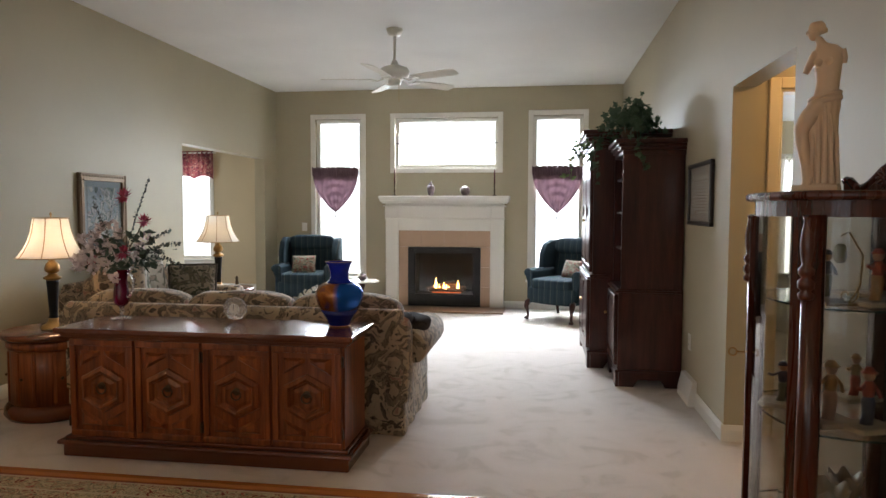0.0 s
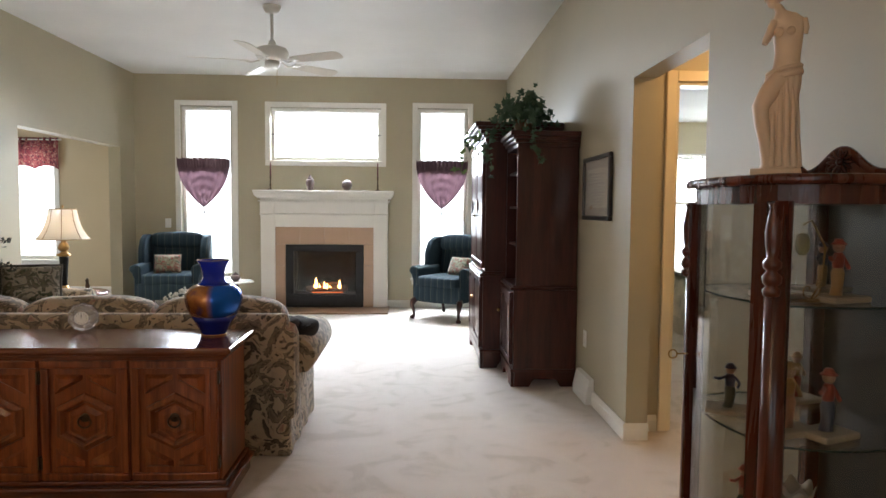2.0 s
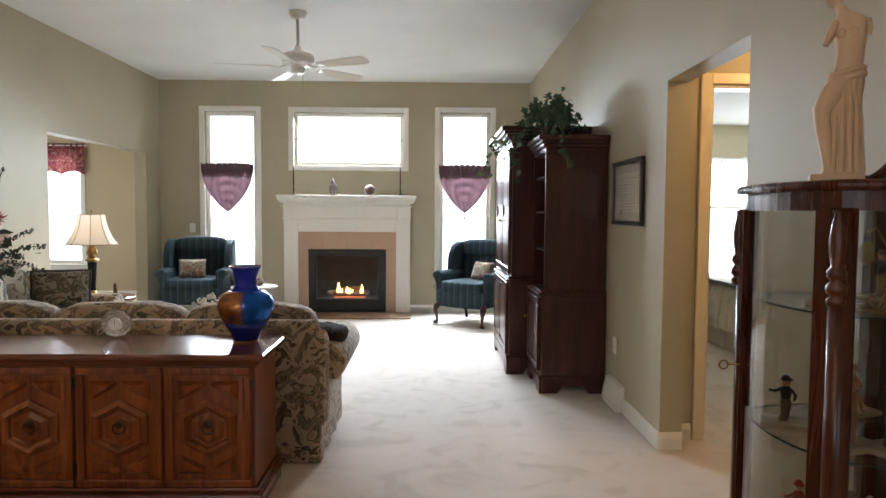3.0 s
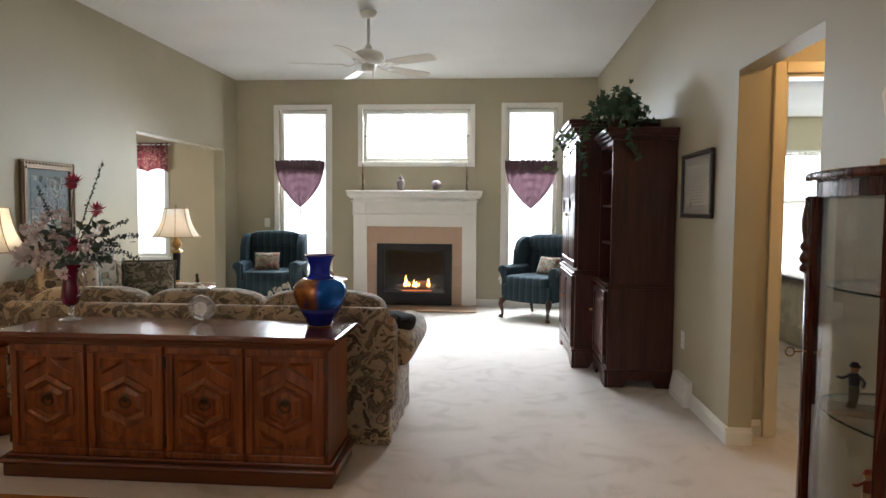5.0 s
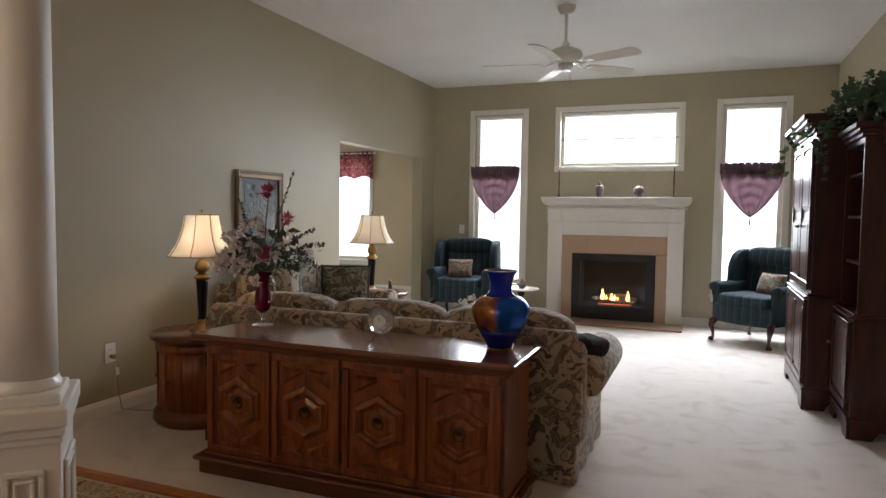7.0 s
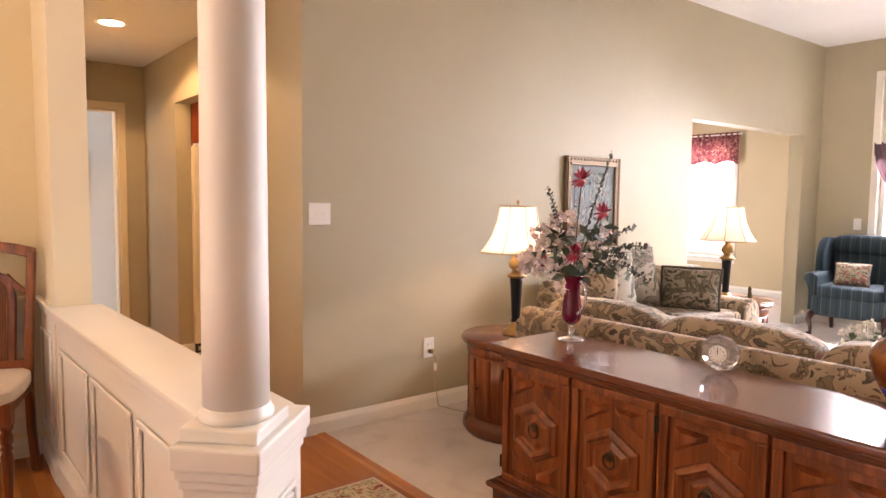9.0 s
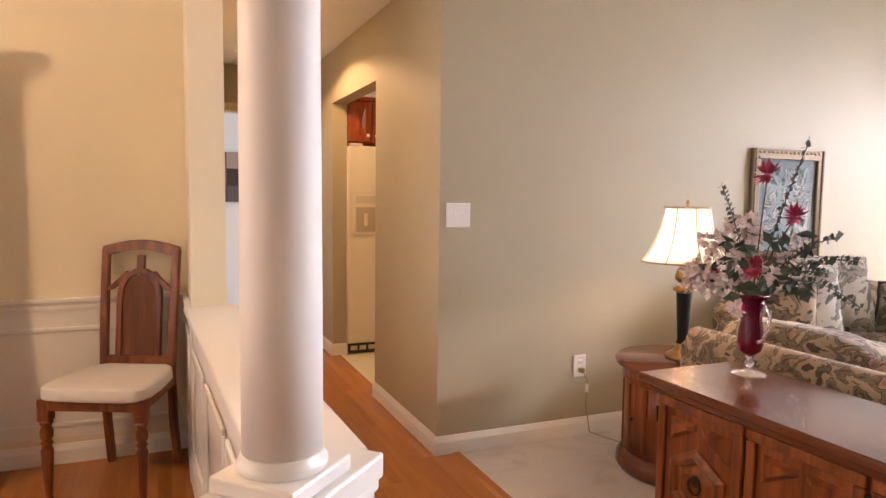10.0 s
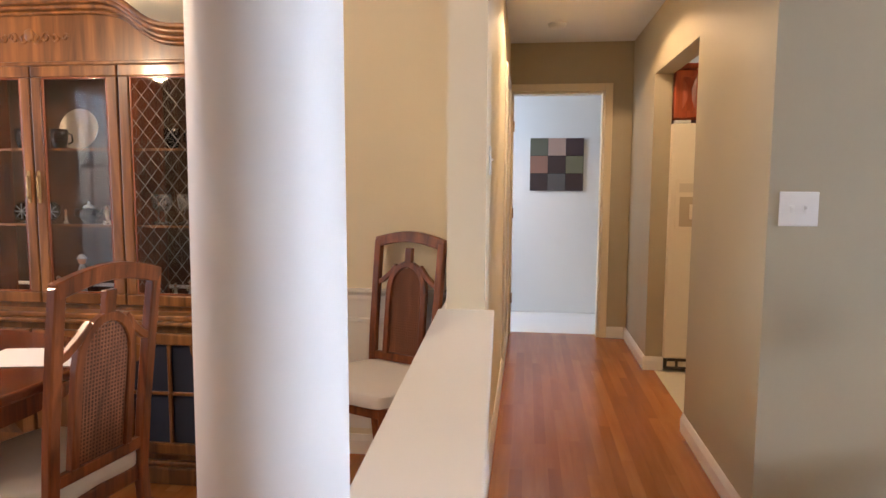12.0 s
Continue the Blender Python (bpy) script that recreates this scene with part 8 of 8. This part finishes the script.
for y in (0.287, 0.465, 1.006, 1.12):
    cup(-3.05 + HX, y + 0.03, 1.439, 0.036, 0.09, BLK, "mug", "black glazed mug on the upper glass shelf")
for k in range(5):
    y = 0.90 + 0.062 * k
    g = thing("goblet", (-3.10 + HX + 0.05 * (k % 2), y + 0.03, 1.109), 0, "clear crystal goblet on the hutch shelf", "glass", "crystal goblets")
    part("goblet_bowl", lathe(bmesh.new(), [(0.028, 0), (0.026, 0.003), (0.004, 0.008), (0.004, 0.05), (0.024, 0.068), (0.030, 0.10), (0.028, 0.13), (0.0265, 0.13), (0.027, 0.10), (0.020, 0.07)], 20), CRY, g, smooth=True)
pl = thing("china_plate", (-3.20 + HX, 0.495, 1.439), 0, "white china plate with a grey scene standing upright", "plate")
bm = lathe(bmesh.new(), [(0.0005, 0.0), (0.07, 0.002), (0.085, 0.012), (0.098, 0.016), (0.098, 0.019), (0.083, 0.015), (0.07, 0.006), (0.0005, 0.004)], 40)
bmesh.ops.rotate(bm, verts=bm.verts, matrix=Matrix.Rotation(radians(80), 3, "Y"))
part("dish", bm, PORC, pl, loc=(0, 0, 0.098), smooth=True)
for x, y, z, h, a, b in ((-3.03, 0.56, 0.757, 0.21, SILV, SILV), (-3.08, 0.40, 0.757, 0.10, PORC, PORC), (-3.05, 1.07, 0.757, 0.10, SILV, PORC), (-3.08, 0.98, 0.757, 0.08, PORC, PORC), (-3.05, 0.68, 1.109, 0.08, PORC, PORC), (-3.02, 0.50, 1.109, 0.06, PORC, OCHP), (-3.02, 1.14, 0.757, 0.11, SILV, SILV)):
    figurine(x + HX, y + 0.03, z, h, a, b, "small pale porcelain figurine on a hutch shelf", slab_size=(h * 0.18, h * 0.16))
for y in (0.21, 0.36):
    c = thing("decorative_plate", (-3.12 + HX, y + 0.03, 1.109), 0, "small dark dish with silver spokes on a stand", "plate")
    bm = lathe(bmesh.new(), [(0.0005, 0), (0.04, 0.004), (0.045, 0.008), (0.04, 0.010), (0.0005, 0.006)], 30)
    bmesh.ops.rotate(bm, verts=bm.verts, matrix=Matrix.Rotation(radians(82), 3, "Y"))
    part("dish", bm, BLK, c, loc=(0, 0, 0.045), smooth=True)
    for k in range(8):
        a = radians(45 * k)
        part("spoke", tube(bmesh.new(), [(0.014, 0, 0.045), (0.014, 0.036 * math.cos(a), 0.045 + 0.036 * math.sin(a))], 0.0018, 5), SILV, c)
ht = thing("hutch_top_ornament", (-2.97, 1.19, 1.903), 0, "pale pastel porcelain ornament standing on top of the hutch", "ornament")
part("figure_base", loft(bmesh.new(), [(0, 0, 0, 0.07, 0.06), (0.04, 0, 0, 0.075, 0.065), (0.10, 0, 0, 0.05, 0.045), (0.17, 0, 0, 0.035, 0.03)], 20, 0.06, 6), PETW, ht, smooth=True)
part("upper_part", puff(bmesh.new(), (0, 0, 0.21), (0.04, 0.04, 0.05), 0.8, 18, 12, 0.01), PORC, ht, smooth=True)

tp = thing("teapot", (-2.97, 0.615, 1.109), 0, "black and silver china teapot on the middle glass shelf", "teapot")
part("body", lathe(bmesh.new(), [(0.02, 0), (0.03, 0.006), (0.045, 0.03), (0.042, 0.052), (0.024, 0.066)], 24), BLK, tp, smooth=True)
part("lid", lathe(bmesh.new(), [(0.026, 0.066), (0.018, 0.078), (0.004, 0.083), (0.007, 0.092), (0.001, 0.097)], 18), SILV, tp, smooth=True)
part("spout", tube(bmesh.new(), [(0, 0.038, 0.03), (0, 0.06, 0.042), (0, 0.07, 0.066)], [0.011, 0.008, 0.005], 8), BLK, tp, smooth=True)
part("handle", tube(bmesh.new(), [(0, -0.035, 0.058), (0, -0.065, 0.06), (0, -0.068, 0.03), (0, -0.04, 0.022)], 0.004, 8), BLK, tp, smooth=True)

# pale slipcovered chair in the nook
nc = thing("nook_chair", (-4.35, 9.55, 0), 170, "pale floral upholstered chair in the breakfast nook", "chair")
part("seat", box(-0.28, 0.28, -0.28, 0.28, 0.25, 0.48, r=0.05), PILLOWF, nc, smooth=True)
part("backrest", puff(bmesh.new(), (0, 0.27, 0.72), (0.31, 0.07, 0.30), 0.45, 32, 18), PILLOWF, nc, smooth=True)
for x in (-0.22, 0.22):
    for y in (-0.22, 0.24):
        part("leg", tube(bmesh.new(), [(x, y, 0), (x, y, 0.27)], 0.02, 8), CHW, nc)

# ---- rug, threshold and floorboards ----
def rug_mat():
    m = material("persian rug field", 0.95, spec=0.1)
    v = coords(m)
    n = node(m, "ShaderNodeTexNoise", {"Vector": v, "Scale": 16.0, "Detail": 3.0, "Distortion": 2.2})
    c = ramp(m, n.outputs[0], [(0.36, (0.20, 0.035, 0.025)), (0.43, (0.50, 0.40, 0.25)), (0.50, (0.62, 0.52, 0.34)), (0.56, (0.10, 0.10, 0.06)), (0.60, (0.58, 0.47, 0.30)), (0.68, (0.33, 0.07, 0.05))])
    w = node(m, "ShaderNodeTexNoise", {"Vector": v, "Scale": 300.0})
    link(m, mix(m, 0.35, c, w.outputs["Color"], "OVERLAY"), bsdf(m).inputs["Base Color"])
    bump(m, w.outputs[0], 0.6, 0.002)
    return m


rug = thing("area_rug", (-0.69, 2.99, -0.002), 0, "patterned persian rug with a cream border on the hall floor", "rug")
RUGF = rug_mat()
RUGC = painted("cream rug wool", (0.58, 0.48, 0.32), 0.95, 200, 0.002)
RUGR = painted("rust rug wool", (0.24, 0.05, 0.03), 0.95, 200, 0.002)
RX, RY = 1.26, 0.485
part("rug_base", box(-RX, RX, -RY, RY, 0, 0.008, r=0.003, seg=1), RUGR, rug)
def rug_frame(o, w, z, mat, nm):
    for k, (a, b, c, d) in enumerate(((-RX + o, RX - o, -RY + o, -RY + o + w), (-RX + o, RX - o, RY - o - w, RY - o), (-RX + o, -RX + o + w, -RY + o + w, RY - o - w), (RX - o - w, RX - o, -RY + o + w, RY - o - w))):
        part(nm, box(a, b, c, d, 0.006, z), mat, rug)
rug_frame(0.015, 0.014, 0.0095, RUGC, "edge_stripe")
rug_frame(0.030, 0.11, 0.0100, RUGF, "border")
rug_frame(0.142, 0.014, 0.0105, RUGC, "inner_stripe")
part("field", box(-RX + 0.157, RX - 0.157, -RY + 0.157, RY - 0.157, 0.006, 0.0102), RUGF, rug)

setting("threshold", prism(bmesh.new(), [(CARPET_Y - 0.055, -0.004), (CARPET_Y - 0.035, 0.006), (CARPET_Y + 0.0, 0.006), (CARPET_Y + 0.003, -0.004)], WEST - 0.0, EAST - 0.001, "yz"), OAK, "oak strip between hardwood and carpet")

rb = random.Random(21)
floor_ob = bpy.data.objects["floor_subfloor"]
meshes = {}
bw = 0.0575
near, far = [], []
row = 0
y = SOUTH
while y < CARPET_Y - 0.056:
    yb = min(y + bw, CARPET_Y - 0.056)
    x = -5.92 + rb.uniform(-0.9, 0)
    while x < EAST:
        L = rb.choice((0.6, 0.9, 1.2, 1.5))
        xa, xb = max(x, -5.9), min(x + L, EAST)
        x += L
        if xb - xa < 0.05:
            continue
        if xb < DIN_W and yb < HALL_S:
            continue
        tgt = near if (y > 2.42 and xa < -1.2) else far
        tgt.append((xa, xb, y, yb))
    y += bw
    row += 1
near.sort(key=lambda b: -b[2])
far += near[300:]
near = near[:300]
for xa, xb, ya, yb in near:
    key = (round(xb - xa, 4), round(yb - ya, 5))
    if key not in meshes:
        bm = bmesh.new()
        slab(bm, 0.0002, key[0] - 0.0002, 0.0002, key[1] - 0.0002, -0.012, -0.001)
        me = bpy.data.meshes.new("floorboard")
        bm.to_mesh(me)
        bm.free()
        me.materials.append(OAK)
        meshes[key] = me
    ob = new("floorboard", meshes[key])
    ob.location = (xa, ya, 0)
    ob.parent = floor_ob
OAKFAR = OAK.copy()
OAKFAR.name = "oak floorboards beyond"
nt = OAKFAR.node_tree
geo = nt.nodes.new("ShaderNodeNewGeometry")
for n in nt.nodes:
    if n.bl_idname == "ShaderNodeVectorMath" and n.operation == "SCALE":
        nt.links.new(geo.outputs["Random Per Island"], n.inputs["Scale"])
verts, faces = [], []
for xa, xb, ya, yb in far:
    k = len(verts)
    g = 0.0002
    for z in (-0.012, -0.001):
        verts += [(xa + g, ya + g, z), (xb - g, ya + g, z), (xb - g, yb - g, z), (xa + g, yb - g, z)]
    faces += [(k, k + 3, k + 2, k + 1), (k + 4, k + 5, k + 6, k + 7)] + [(k + i, k + (i + 1) % 4, k + 4 + (i + 1) % 4, k + 4 + i) for i in range(4)]
me = bpy.data.meshes.new("floorboards")
me.from_pydata(verts, [], faces)
me.materials.append(OAKFAR)
ob = new("floorboards", me)
ob.parent = floor_ob
tagged(ob, kind="stuff")
